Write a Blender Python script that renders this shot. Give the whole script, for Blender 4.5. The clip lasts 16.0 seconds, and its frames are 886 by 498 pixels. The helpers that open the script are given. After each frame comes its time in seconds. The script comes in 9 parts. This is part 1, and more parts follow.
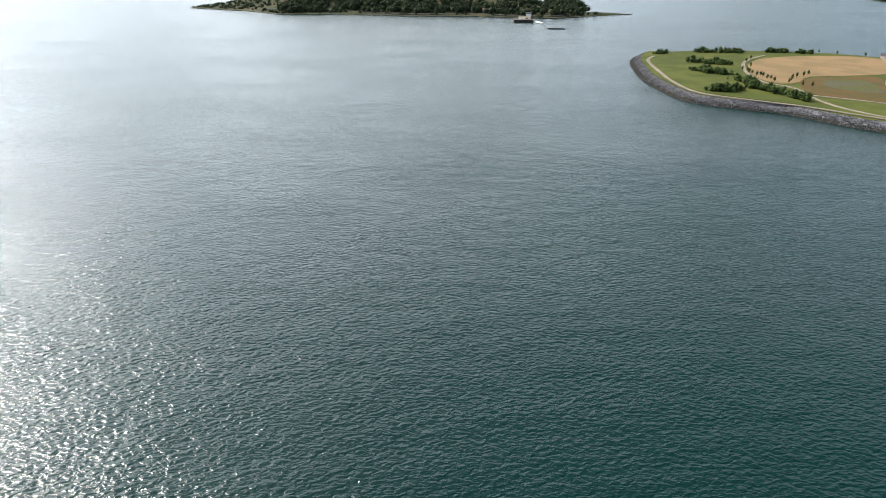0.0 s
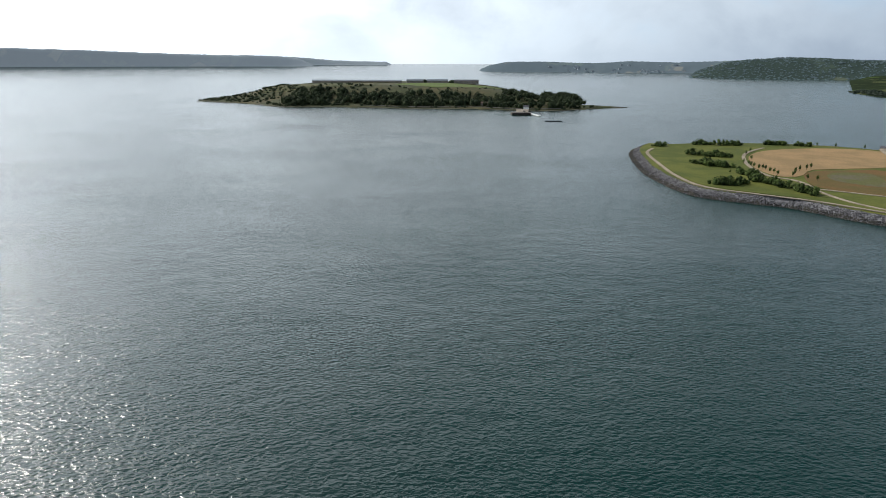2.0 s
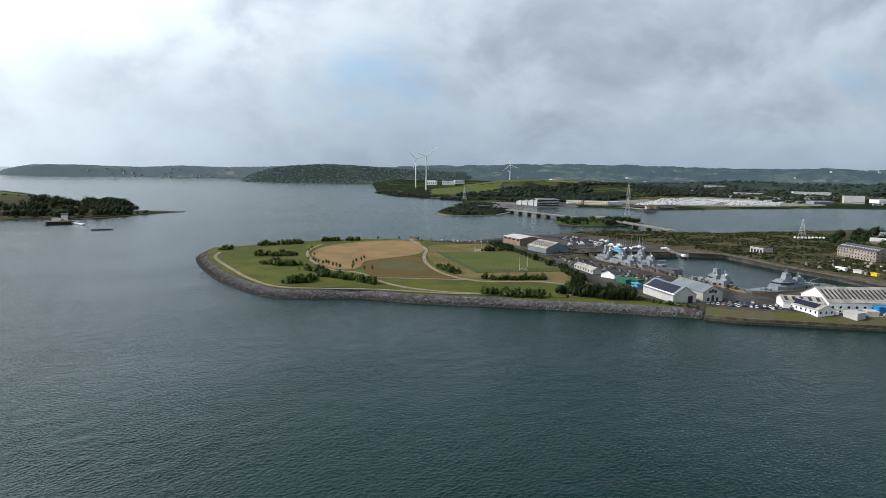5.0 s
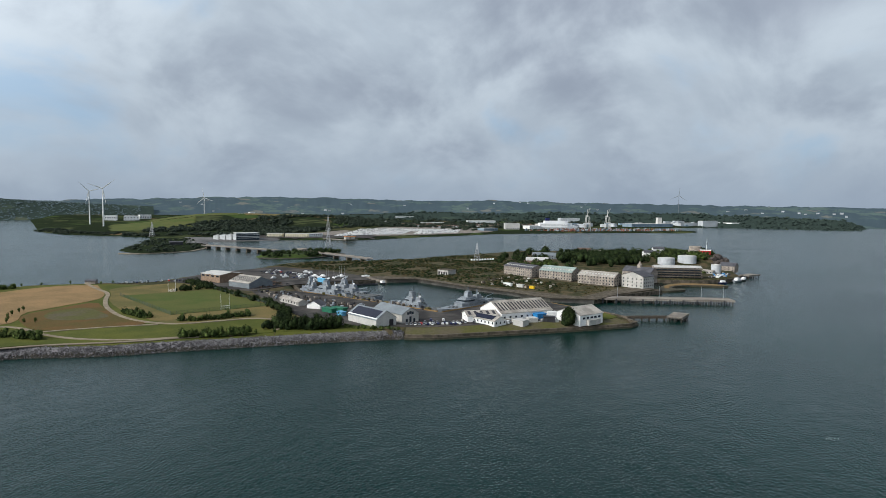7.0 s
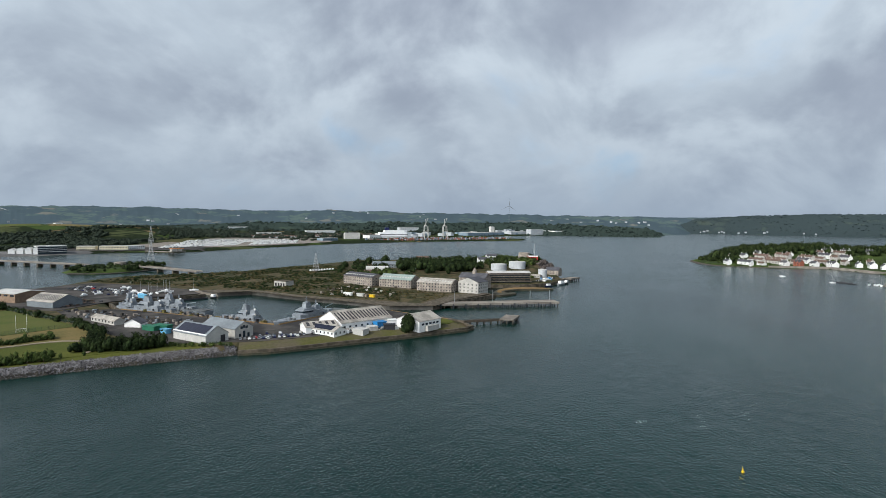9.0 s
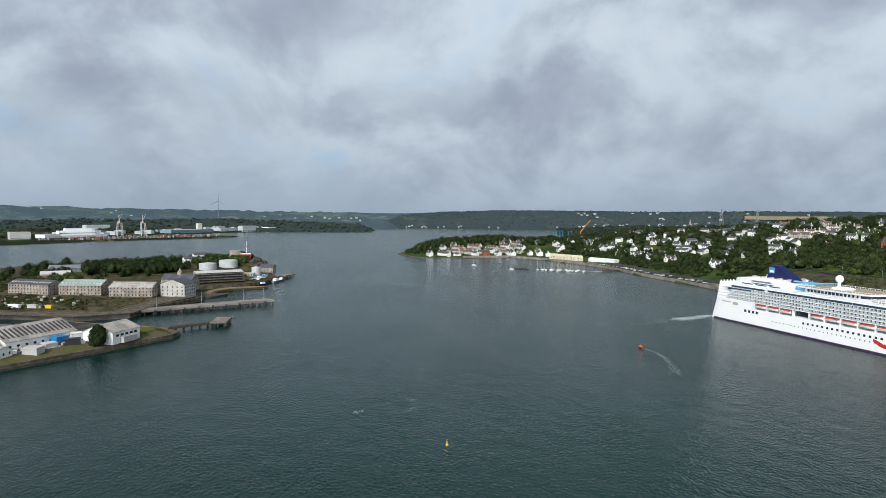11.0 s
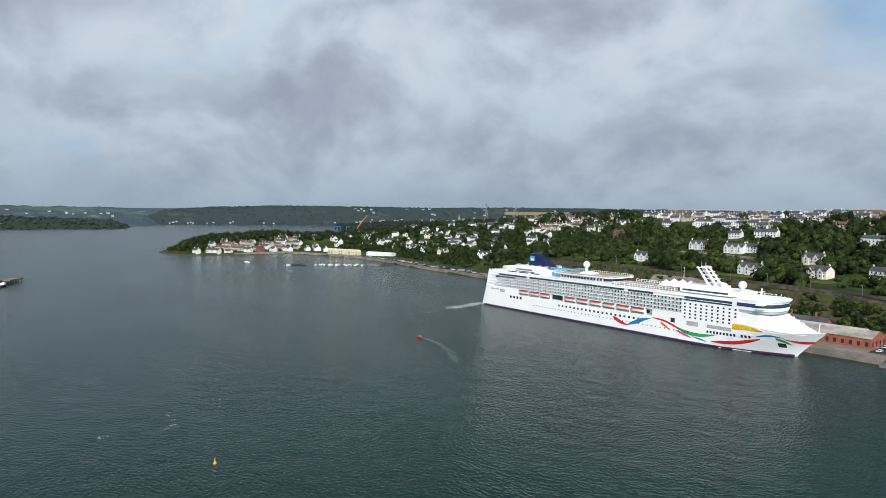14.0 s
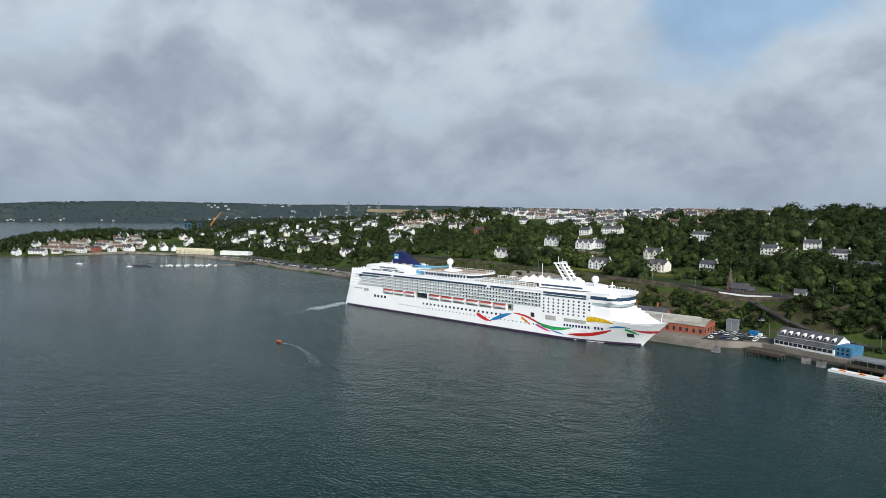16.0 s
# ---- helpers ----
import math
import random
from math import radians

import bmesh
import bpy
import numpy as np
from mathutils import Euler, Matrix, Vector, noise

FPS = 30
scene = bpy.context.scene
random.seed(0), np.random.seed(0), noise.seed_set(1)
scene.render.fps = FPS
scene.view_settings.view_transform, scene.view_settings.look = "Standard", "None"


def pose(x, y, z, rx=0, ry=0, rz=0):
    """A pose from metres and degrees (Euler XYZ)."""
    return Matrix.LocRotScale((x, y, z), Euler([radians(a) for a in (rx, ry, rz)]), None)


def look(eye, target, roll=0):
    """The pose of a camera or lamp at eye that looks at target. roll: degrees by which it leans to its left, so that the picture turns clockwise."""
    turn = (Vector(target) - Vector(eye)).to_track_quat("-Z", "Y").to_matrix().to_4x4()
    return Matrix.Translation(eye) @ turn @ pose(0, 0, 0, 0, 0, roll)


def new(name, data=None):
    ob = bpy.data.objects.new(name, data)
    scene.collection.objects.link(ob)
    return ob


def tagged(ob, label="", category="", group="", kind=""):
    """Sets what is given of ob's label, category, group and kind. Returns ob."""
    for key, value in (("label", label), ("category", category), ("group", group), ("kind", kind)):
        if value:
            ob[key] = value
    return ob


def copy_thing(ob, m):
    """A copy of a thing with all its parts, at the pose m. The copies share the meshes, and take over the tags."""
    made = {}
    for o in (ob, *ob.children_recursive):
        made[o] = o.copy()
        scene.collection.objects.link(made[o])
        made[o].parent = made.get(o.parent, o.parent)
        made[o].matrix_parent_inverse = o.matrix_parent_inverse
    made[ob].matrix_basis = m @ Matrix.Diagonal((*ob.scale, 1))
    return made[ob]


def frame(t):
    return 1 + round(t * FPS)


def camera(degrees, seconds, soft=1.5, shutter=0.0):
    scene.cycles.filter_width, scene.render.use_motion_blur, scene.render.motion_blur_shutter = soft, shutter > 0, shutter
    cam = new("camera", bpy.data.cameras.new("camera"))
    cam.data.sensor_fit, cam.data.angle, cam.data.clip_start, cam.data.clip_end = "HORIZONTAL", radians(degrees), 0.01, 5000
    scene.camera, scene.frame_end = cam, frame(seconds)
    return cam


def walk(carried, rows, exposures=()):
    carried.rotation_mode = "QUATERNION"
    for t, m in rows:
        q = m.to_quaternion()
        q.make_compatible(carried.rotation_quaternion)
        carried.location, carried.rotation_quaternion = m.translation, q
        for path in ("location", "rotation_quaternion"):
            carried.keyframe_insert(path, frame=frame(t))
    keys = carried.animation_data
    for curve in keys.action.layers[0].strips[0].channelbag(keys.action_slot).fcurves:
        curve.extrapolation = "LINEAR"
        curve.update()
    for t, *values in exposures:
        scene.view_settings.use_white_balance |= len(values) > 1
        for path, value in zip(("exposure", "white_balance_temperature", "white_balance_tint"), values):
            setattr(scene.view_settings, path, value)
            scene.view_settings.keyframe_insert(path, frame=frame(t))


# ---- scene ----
# ---------------------------------------------------------------- camera
cam = camera(71.2, 16.0, 0.8)
# seconds, x, y, z, heading clockwise from +y, tilt, lean
PATH_A = (
    (0.0, -6.1, -42.8, 87.2, 0.00, -24.76, 0.13), (0.5, -5.4, -37.5, 87.3, -0.02, -22.86, 0.15),
    (1.0, -4.9, -32.1, 87.4, -0.06, -20.80, 0.15), (1.5, -4.6, -26.6, 87.4, -0.05, -18.84, 0.16),
    (2.0, -4.3, -21.1, 87.6, -0.05, -16.98, 0.17), (2.5, -4.0, -15.7, 87.7, -0.05, -15.16, 0.18),
    (3.0, -3.7, -10.8, 88.0, -0.05, -13.35, 0.18), (3.5, -3.3, -6.7, 88.4, 1.95, -11.74, 0.29),
    (4.0, -2.9, -3.7, 88.5, 12.94, -10.32, 0.51), (4.5, -2.9, -1.8, 88.2, 27.72, -8.83, 0.81),
    (5.0, -2.7, -0.8, 87.7, 39.00, -7.36, 0.93), (5.2, -2.6, -0.5, 87.6, 42.21, -6.79, 0.91))
PATH_B = (
    (7.3, -2.4, 0.7, 87.0, 68.02, -3.79, 0.51), (7.5, -2.1, 0.5, 86.8, 68.87, -3.66, 0.50),
    (8.0, -1.3, 0.1, 86.3, 72.30, -3.36, 0.49), (8.5, -0.5, 0.1, 86.1, 76.91, -3.07, 0.46),
    (9.0, 0.0, 0.0, 86.0, 80.81, -2.96, 0.47), (9.5, 0.2, -0.3, 86.0, 84.72, -3.02, 0.47),
    (10.0, 0.4, -0.4, 86.3, 93.20, -3.03, 0.48), (10.2, 0.6, -0.4, 86.4, 97.04, -3.07, 0.46))
PATH_C = (
    (12.3, 8.8, -2.4, 85.3, 114.36, -3.24, 0.39), (12.5, 9.8, -2.9, 84.9, 115.92, -3.28, 0.41),
    (13.0, 12.2, -4.3, 84.1, 119.60, -3.31, 0.43), (13.5, 14.7, -5.9, 83.5, 123.38, -3.35, 0.48),
    (14.0, 17.0, -7.4, 83.1, 127.19, -3.36, 0.53), (14.5, 19.5, -8.9, 83.1, 131.05, -3.39, 0.61),
    (15.0, 22.0, -10.6, 83.2, 134.74, -3.43, 0.66), (15.5, 24.1, -12.6, 83.2, 137.70, -3.49, 0.72),
    (16.0, 25.9, -14.8, 83.1, 139.87, -3.48, 0.74))
EXPOSURES = ((0.0, 0.52), (1.5, 0.16), (2.5, -0.22), (3.5, -0.50), (4.2, -0.34), (5.0, -0.14), (7.5, -0.29), (9.0, -0.19), (12.5, -0.19), (16.0, -0.29))
walk(cam, [(t, pose(x, y, z, 90 + tilt, 0, -yaw) @ pose(0, 0, 0, 0, 0, lean))
           for t, x, y, z, yaw, tilt, lean in PATH_A + PATH_B + PATH_C], EXPOSURES)

# ---------------------------------------------------------------- light
SUN_AZ, SUN_EL = -52.0, 40.0            # degrees clockwise from +y, above the horizon
sun_way = Vector((math.sin(radians(SUN_AZ)) * math.cos(radians(SUN_EL)),
                  math.cos(radians(SUN_AZ)) * math.cos(radians(SUN_EL)), math.sin(radians(SUN_EL))))
sun_data = bpy.data.lights.new("sun", "SUN")
sun_data.energy, sun_data.angle, sun_data.color = 3.7, radians(0.6), (1.0, 0.95, 0.88)
sun = new("sun", sun_data)
sun.matrix_world = look(sun_way * 500, (0, 0, 0))


class Nodes:
    """A short way to wire shader nodes."""

    def __init__(self, tree):
        self.tree = tree

    def add(self, kind, inputs=()):
        n = self.tree.nodes.new(kind)
        for k, v in dict(inputs).items():
            self.put(n.inputs[k], v)
        return n

    def put(self, socket, v):
        if isinstance(v, bpy.types.NodeSocket):
            self.tree.links.new(v, socket)
        elif isinstance(v, (tuple, list)) and socket.type == "RGBA":
            socket.default_value = (*v[:3], 1)
        else:
            socket.default_value = v

    def math(self, op, a, b=0.0, clamp=False):
        n = self.add("ShaderNodeMath", {0: a, 1: b})
        n.operation, n.use_clamp = op, clamp
        return n.outputs[0]

    def vector(self, op, a, b):
        n = self.add("ShaderNodeVectorMath", {0: a, 1: b})
        n.operation = op
        return n

    def mix(self, fac, a, b, blend="MIX"):
        n = self.add("ShaderNodeMix")
        n.data_type, n.blend_type, n.clamp_factor = "RGBA", blend, False
        self.put(n.inputs[0], fac), self.put(n.inputs[6], a), self.put(n.inputs[7], b)
        return n.outputs[2]

    def step(self, v, lo, hi, a=0.0, b=1.0):
        n = self.add("ShaderNodeMapRange", {0: v, 1: lo, 2: hi, 3: a, 4: b})
        n.interpolation_type = "SMOOTHSTEP"
        return n.outputs[0]

    def noise(self, vec, scale, detail=4.0, rough=0.55, distort=0.0):
        n = self.add("ShaderNodeTexNoise", {"Scale": scale, "Detail": detail, "Roughness": rough, "Distortion": distort})
        if vec is not None:
            self.put(n.inputs["Vector"], vec)
        return n.outputs[0]


world = bpy.data.worlds.new("sky")
scene.world = world
world.use_nodes = True
world.node_tree.nodes.clear()
w = Nodes(world.node_tree)
sky = w.add("ShaderNodeTexSky")
sky.sky_type, sky.sun_disc, sky.sun_elevation, sky.sun_rotation = "NISHITA", False, radians(SUN_EL), radians(SUN_AZ)
sky.dust_density = 1.5
way = w.add("ShaderNodeTexCoord").outputs["Generated"]
split = w.add("ShaderNodeSeparateXYZ", {0: way})
up = w.math("MAXIMUM", split.outputs[2], 0.0)
# clouds: a broken grey sheet seen in perspective; thin edges bright, thick middles grey, blue in the gaps
far = w.math("DIVIDE", 1.0, w.math("ADD", up, 0.62))
flat = w.add("ShaderNodeCombineXYZ", {0: w.math("MULTIPLY", split.outputs[0], far), 1: w.math("MULTIPLY", split.outputs[1], far), 2: 0.0}).outputs[0]
lumps = w.noise(flat, 3.3, 9, 0.53, 0.25)
broad = w.noise(w.vector("ADD", flat, (3.1, 5.7, 1.3)).outputs[0], 0.95, 3, 0.5, 0.3)
shifted = w.vector("ADD", flat, (sun_way.x * 0.07, sun_way.y * 0.07, 0.05)).outputs[0]
relief = w.math("SUBTRACT", lumps, w.noise(shifted, 3.3, 9, 0.53, 0.25))


def cloud(az, el, wide, high, amount):
    """A thicker (or, below nought, thinner) place in the sheet, in degrees; its edge is broken by the noise."""
    side = w.vector("DOT_PRODUCT", way, (math.cos(radians(az)), -math.sin(radians(az)), 0.0)).outputs["Value"]
    ahead = w.vector("DOT_PRODUCT", way, (math.sin(radians(az)), math.cos(radians(az)), 0.0)).outputs["Value"]
    u = w.math("DIVIDE", side, math.sin(radians(wide)))
    v = w.math("DIVIDE", w.math("SUBTRACT", split.outputs[2], math.sin(radians(el))), math.sin(radians(high)))
    bell = w.math("POWER", 2.718, w.math("MULTIPLY", w.math("ADD", w.math("MULTIPLY", u, u), w.math("MULTIPLY", v, v)), -1.0))
    return w.math("MULTIPLY", w.math("MULTIPLY", bell, w.step(ahead, 0.0, 0.2)), amount)


cover = w.math("ADD", lumps, w.math("MULTIPLY", w.math("SUBTRACT", broad, 0.5), 0.45))
for spot in ((117.5, 9.8, 5.4, 2.8, 0.17), (98, 16, 12, 3.0, 0.14), (77, 11.5, 6.0, 2.6, 0.12), (76, 20, 16, 3.5, 0.14), (45, 10, 9, 3.0, 0.10), (60, 5.2, 9, 1.6, 0.10),
             (86, 12, 4.5, 4.0, -0.10), (72, 6.6, 7, 1.6, -0.12), (20, 7, 14, 4, -0.10), (132, 11, 8, 6, -0.10), (166, 18, 12, 4.5, -0.34), (152, 17.5, 6, 1.8, 0.16), (14, 13, 7, 2.2, -0.16)):
    cover = w.math("ADD", cover, cloud(*spot))
blue = w.mix(0.75, w.mix(1.0, sky.outputs[0], (0.12, 0.12, 0.12), "MULTIPLY"), (0.40, 0.60, 0.84))
body = w.mix(w.step(cover, 0.20, 0.42), blue, (0.595, 0.690, 0.785))
body = w.mix(w.step(cover, 0.43, 0.70), body, (0.410, 0.475, 0.575))
tone = w.mix(1.0, body, w.mix(w.step(relief, -0.13, 0.13), (1.13, 1.12, 1.11), (0.88, 0.89, 0.91)), "MULTIPLY")
tone = w.mix(1.0, tone, w.mix(w.step(up, 0.10, 0.26), (1.0, 1.0, 1.0), (1.05, 1.05, 1.05)), "MULTIPLY")
toward = w.math("MAXIMUM", w.vector("DOT_PRODUCT", way, tuple(sun_way)).outputs["Value"], 0.0)
tone = w.mix(w.step(up, 0.29, 0.68), tone, (0.080, 0.152, 0.260))
haze = w.math("POWER", w.math("SUBTRACT", 1.0, up, True), 9.0)
veil = w.mix(w.step(toward, 0.05, 0.55), (0.355, 0.445, 0.565), (0.64, 0.75, 0.85))
tone = w.mix(w.math("MULTIPLY", haze, w.step(toward, 0.05, 0.55, 0.80, 0.95)), tone, veil)
bright = w.math("ADD", w.math("MULTIPLY", w.math("POWER", toward, 2.0), 1.0), w.math("MULTIPLY", w.math("POWER", toward, 12.0), 1.1))
bright = w.math("MULTIPLY", bright, w.math("MULTIPLY", w.step(up, 0.08, 0.30, 1.0, 3.0), w.step(up, 0.34, 0.64, 1.20, 0.26)))
bright = w.math("MULTIPLY", bright, w.step(cover, 0.30, 0.66, 1.22, 0.72))
tone = w.mix(1.0, tone, w.mix(bright, (0.0, 0.0, 0.0), (0.93, 0.985, 1.03)), "ADD")
w.add("ShaderNodeOutputWorld", {0: w.add("ShaderNodeBackground", {0: tone, 1: 1.0}).outputs[0]})


# ---------------------------------------------------------------- materials
def material(name, base, second=None, scale=0.3, rough=0.85, fine=4.0, bump=0.0, metal=0.0, contrast=(0.38, 0.64), island=0.0, spec=0.35, grit=0.2):
    """Two tones mixed by noise at a broad and a fine scale, with an optional fine relief. Scales in cycles a metre."""
    m = bpy.data.materials.new(name)
    m.use_nodes = True
    n = Nodes(m.node_tree)
    bsdf = m.node_tree.nodes["Principled BSDF"]
    at = n.add("ShaderNodeNewGeometry").outputs["Position"]
    second = second or tuple(c * 0.72 for c in base)
    broad = n.step(n.noise(at, scale, 5, 0.6), *contrast)
    grain = n.noise(at, fine, 3, 0.6)
    col = n.mix(broad, second, base)
    col = n.mix(1.0, col, n.mix(grain, (1 - grit * 1.3,) * 3, (1 + grit * 1.1,) * 3), "MULTIPLY")
    if island:
        r = n.add("ShaderNodeNewGeometry").outputs["Random Per Island"]
        col = n.mix(1.0, col, n.mix(r, (1 - island,) * 3, (1 + island,) * 3), "MULTIPLY")
    n.put(bsdf.inputs["Base Color"], col)
    bsdf.inputs["Roughness"].default_value = rough
    bsdf.inputs["Metallic"].default_value = metal
    bsdf.inputs["Specular IOR Level"].default_value = spec if rough < 0.88 else 0.10
    if bump:
        b = n.add("ShaderNodeBump", {"Strength": 0.8, "Distance": bump, "Height": grain})
        n.put(bsdf.inputs["Normal"], b.outputs[0])
    return m


def glass_dark(name, base=(0.02, 0.03, 0.04)):
    m = bpy.data.materials.new(name)
    m.use_nodes = True
    b = m.node_tree.nodes["Principled BSDF"]
    b.inputs["Base Color"].default_value = (*base, 1)
    b.inputs["Roughness"].default_value = 0.08
    b.inputs["Specular IOR Level"].default_value = 0.6
    return m


def water_material():
    m = bpy.data.materials.new("sea_water")
    m.use_nodes = True
    n = Nodes(m.node_tree)
    bsdf = m.node_tree.nodes["Principled BSDF"]
    at = n.add("ShaderNodeNewGeometry").outputs["Position"]
    turn = n.add("ShaderNodeMapping", {"Vector": at, "Rotation": (0, 0, radians(-38)), "Scale": (1.0, 1.7, 1.0)}).outputs[0]
    chop = n.noise(turn, 0.60, 1.6, 0.50, 0.35)
    ripple_h = n.noise(at, 2.3, 3.0, 0.55, 0.2)
    swell = n.noise(turn, 0.07, 2, 0.5, 0.2)
    slick = n.noise(n.add("ShaderNodeMapping", {"Vector": at, "Rotation": (0, 0, radians(-20)), "Scale": (1.0, 2.2, 1.0)}).outputs[0], 0.007, 6, 0.62, 0.5)
    tint = n.noise(at, 0.003, 3, 0.5)
    n.put(bsdf.inputs["Base Color"], n.mix(n.step(tint, 0.35, 0.65), (0.0002, 0.0172, 0.0140), (0.0003, 0.0210, 0.0165)))
    bsdf.inputs["Roughness"].default_value = 0.18
    bsdf.inputs["IOR"].default_value = 1.333
    bsdf.inputs["Specular IOR Level"].default_value = 0.40
    height = n.math("ADD", n.math("ADD", n.math("MULTIPLY", chop, 1.0), n.math("MULTIPLY", swell, 1.3)), n.math("MULTIPLY", ripple_h, 0.14))
    power = n.step(slick, 0.34, 0.66, 0.33, 0.54)
    b = n.add("ShaderNodeBump", {"Strength": 1.0, "Distance": power, "Height": height})
    n.put(bsdf.inputs["Normal"], b.outputs[0])
    return m


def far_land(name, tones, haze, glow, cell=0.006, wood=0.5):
    """Far fields and woods, haze mixed into colour and emission by the glow amount: a patchwork of fields with dark
    hedges between them.
    """
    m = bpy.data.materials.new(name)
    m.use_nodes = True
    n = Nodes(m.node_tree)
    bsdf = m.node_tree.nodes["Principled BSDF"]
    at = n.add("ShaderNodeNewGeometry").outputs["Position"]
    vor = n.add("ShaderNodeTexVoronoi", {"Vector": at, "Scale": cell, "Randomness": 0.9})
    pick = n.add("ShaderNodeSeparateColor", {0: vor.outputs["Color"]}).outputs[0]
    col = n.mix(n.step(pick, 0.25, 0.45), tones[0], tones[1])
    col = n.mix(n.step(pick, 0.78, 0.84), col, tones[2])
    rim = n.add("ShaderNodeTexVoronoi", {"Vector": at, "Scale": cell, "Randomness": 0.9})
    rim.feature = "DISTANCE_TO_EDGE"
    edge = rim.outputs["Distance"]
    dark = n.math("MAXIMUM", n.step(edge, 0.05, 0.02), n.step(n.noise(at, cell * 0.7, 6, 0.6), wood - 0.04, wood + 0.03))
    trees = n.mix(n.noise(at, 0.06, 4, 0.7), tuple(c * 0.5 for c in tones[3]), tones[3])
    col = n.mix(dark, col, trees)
    # distance haze is painted in: blended into the colour, then given off
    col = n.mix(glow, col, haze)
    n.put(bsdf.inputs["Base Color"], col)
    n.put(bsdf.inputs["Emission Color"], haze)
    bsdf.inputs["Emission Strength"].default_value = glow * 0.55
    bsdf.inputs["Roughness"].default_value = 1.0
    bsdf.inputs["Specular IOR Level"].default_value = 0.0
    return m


M = {}
M["water"] = water_material()
M["lawn"] = material("mown_grass", (0.094, 0.100, 0.020), (0.062, 0.074, 0.015), 0.03, 0.95, 0.8, grit=0.3)
M["rough_grass"] = material("rough_grass", (0.085, 0.078, 0.030), (0.038, 0.046, 0.016), 0.04, 0.95, 0.5, grit=0.3)
M["isle_ground"] = material("island_turf", (0.082, 0.072, 0.034), (0.042, 0.048, 0.020), 0.012, 0.95, 0.15, grit=0.4)
M["verge"] = material("worn_verge", (0.085, 0.085, 0.026), (0.10, 0.085, 0.055), 0.05, 0.95, 0.6, grit=0.35)
M["pitch"] = material("pitch_turf", (0.064, 0.088, 0.020), (0.090, 0.096, 0.028), 0.025, 0.95, 0.6)
M["gold"] = material("dry_meadow", (0.265, 0.170, 0.082), (0.205, 0.138, 0.066), 0.03, 0.95, 0.6, grit=0.3)
M["tan"] = material("dry_turf", (0.165, 0.125, 0.050), (0.105, 0.095, 0.034), 0.03, 0.95, 0.6, grit=0.3)
M["brown"] = material("brown_meadow", (0.128, 0.070, 0.026), (0.084, 0.070, 0.022), 0.02, 0.95, 0.7, grit=0.3)
M["path"] = material("gravel_path", (0.27, 0.225, 0.165), (0.20, 0.165, 0.12), 0.1, 0.95, 2.0)
M["rock"] = material("rock_armour", (0.150, 0.142, 0.142), (0.085, 0.080, 0.082), 0.12, 0.9, 0.9, 0.2, island=0.38)
M["rock_wet"] = material("weedy_rock", (0.07, 0.06, 0.045), (0.035, 0.032, 0.028), 0.15, 0.8, 0.8, 0.2, island=0.3)
M["leaf"] = material("foliage", (0.066, 0.090, 0.024), (0.024, 0.040, 0.011), 0.20, 0.9, 1.1, 0.9, island=0.5, grit=0.75)
M["leaf_dark"] = material("dark_foliage", (0.029, 0.044, 0.014), (0.011, 0.020, 0.007), 0.18, 0.9, 1.0, 0.9, island=0.45, grit=0.75)
M["leaf_isle"] = material("island_foliage", (0.046, 0.058, 0.026), (0.022, 0.032, 0.015), 0.08, 0.9, 0.6, 0.3, island=0.3, grit=0.3)
# dark wood green; on the right slope it also stands in for cloud shadow
M["leaf_wood"] = material("deep_wood_foliage", (0.038, 0.055, 0.017), (0.012, 0.021, 0.007), 0.14, 0.9, 0.9, 0.9, island=0.55, grit=0.75)
M["scrub_leaf"] = material("brown_scrub", (0.085, 0.068, 0.030), (0.034, 0.036, 0.014), 0.15, 0.9, 1.0, 0.5, island=0.4, grit=0.5)
M["bark"] = material("bark", (0.12, 0.09, 0.06), None, 1.0, 0.95, 6.0)
M["bank"] = material("bank_stone", (0.20, 0.19, 0.195), (0.12, 0.115, 0.12), 0.3, 0.95, 0.8)
M["hill_grass"] = material("hillside_grass", (0.052, 0.078, 0.019), (0.024, 0.038, 0.012), 0.028, 0.95, 0.4, grit=0.3)
M["hill_lawn"] = material("terrace_lawn", (0.075, 0.120, 0.022), (0.050, 0.082, 0.016), 0.05, 0.95, 0.6, grit=0.4)
M["cliff"] = material("scrubby_bank", (0.085, 0.070, 0.042), (0.040, 0.042, 0.020), 0.09, 0.95, 0.5, 0.3, grit=0.4)
M["soil"] = material("scrub_ground", (0.098, 0.076, 0.042), (0.034, 0.038, 0.015), 0.09, 0.95, 0.35, grit=0.5)
M["tarmac"] = material("tarmac", (0.088, 0.080, 0.072), (0.036, 0.034, 0.033), 0.05, 0.9, 1.0, grit=0.35)
M["concrete"] = material("concrete", (0.27, 0.24, 0.205), (0.17, 0.152, 0.13), 0.08, 0.9, 1.5)
M["quay"] = material("quay_stone", (0.135, 0.112, 0.085), (0.062, 0.054, 0.040), 0.2, 0.9, 1.2)
M["mud"] = material("tide_mark", (0.075, 0.065, 0.04), (0.045, 0.042, 0.028), 0.3, 0.85, 1.0)
M["mud_flat"] = material("grey_flat", (0.17, 0.165, 0.16), (0.11, 0.108, 0.105), 0.02, 0.9, 0.3)
M["fort_field"] = material("fort_pasture", (0.095, 0.125, 0.028), (0.072, 0.095, 0.024), 0.02, 0.95, 0.4)
M["sand"] = material("shingle", (0.27, 0.23, 0.18), (0.17, 0.145, 0.11), 0.05, 0.95, 0.6)
M["white"] = material("white_paint", (0.80, 0.80, 0.78), (0.72, 0.72, 0.70), 0.2, 0.5, 1.0, grit=0.06)
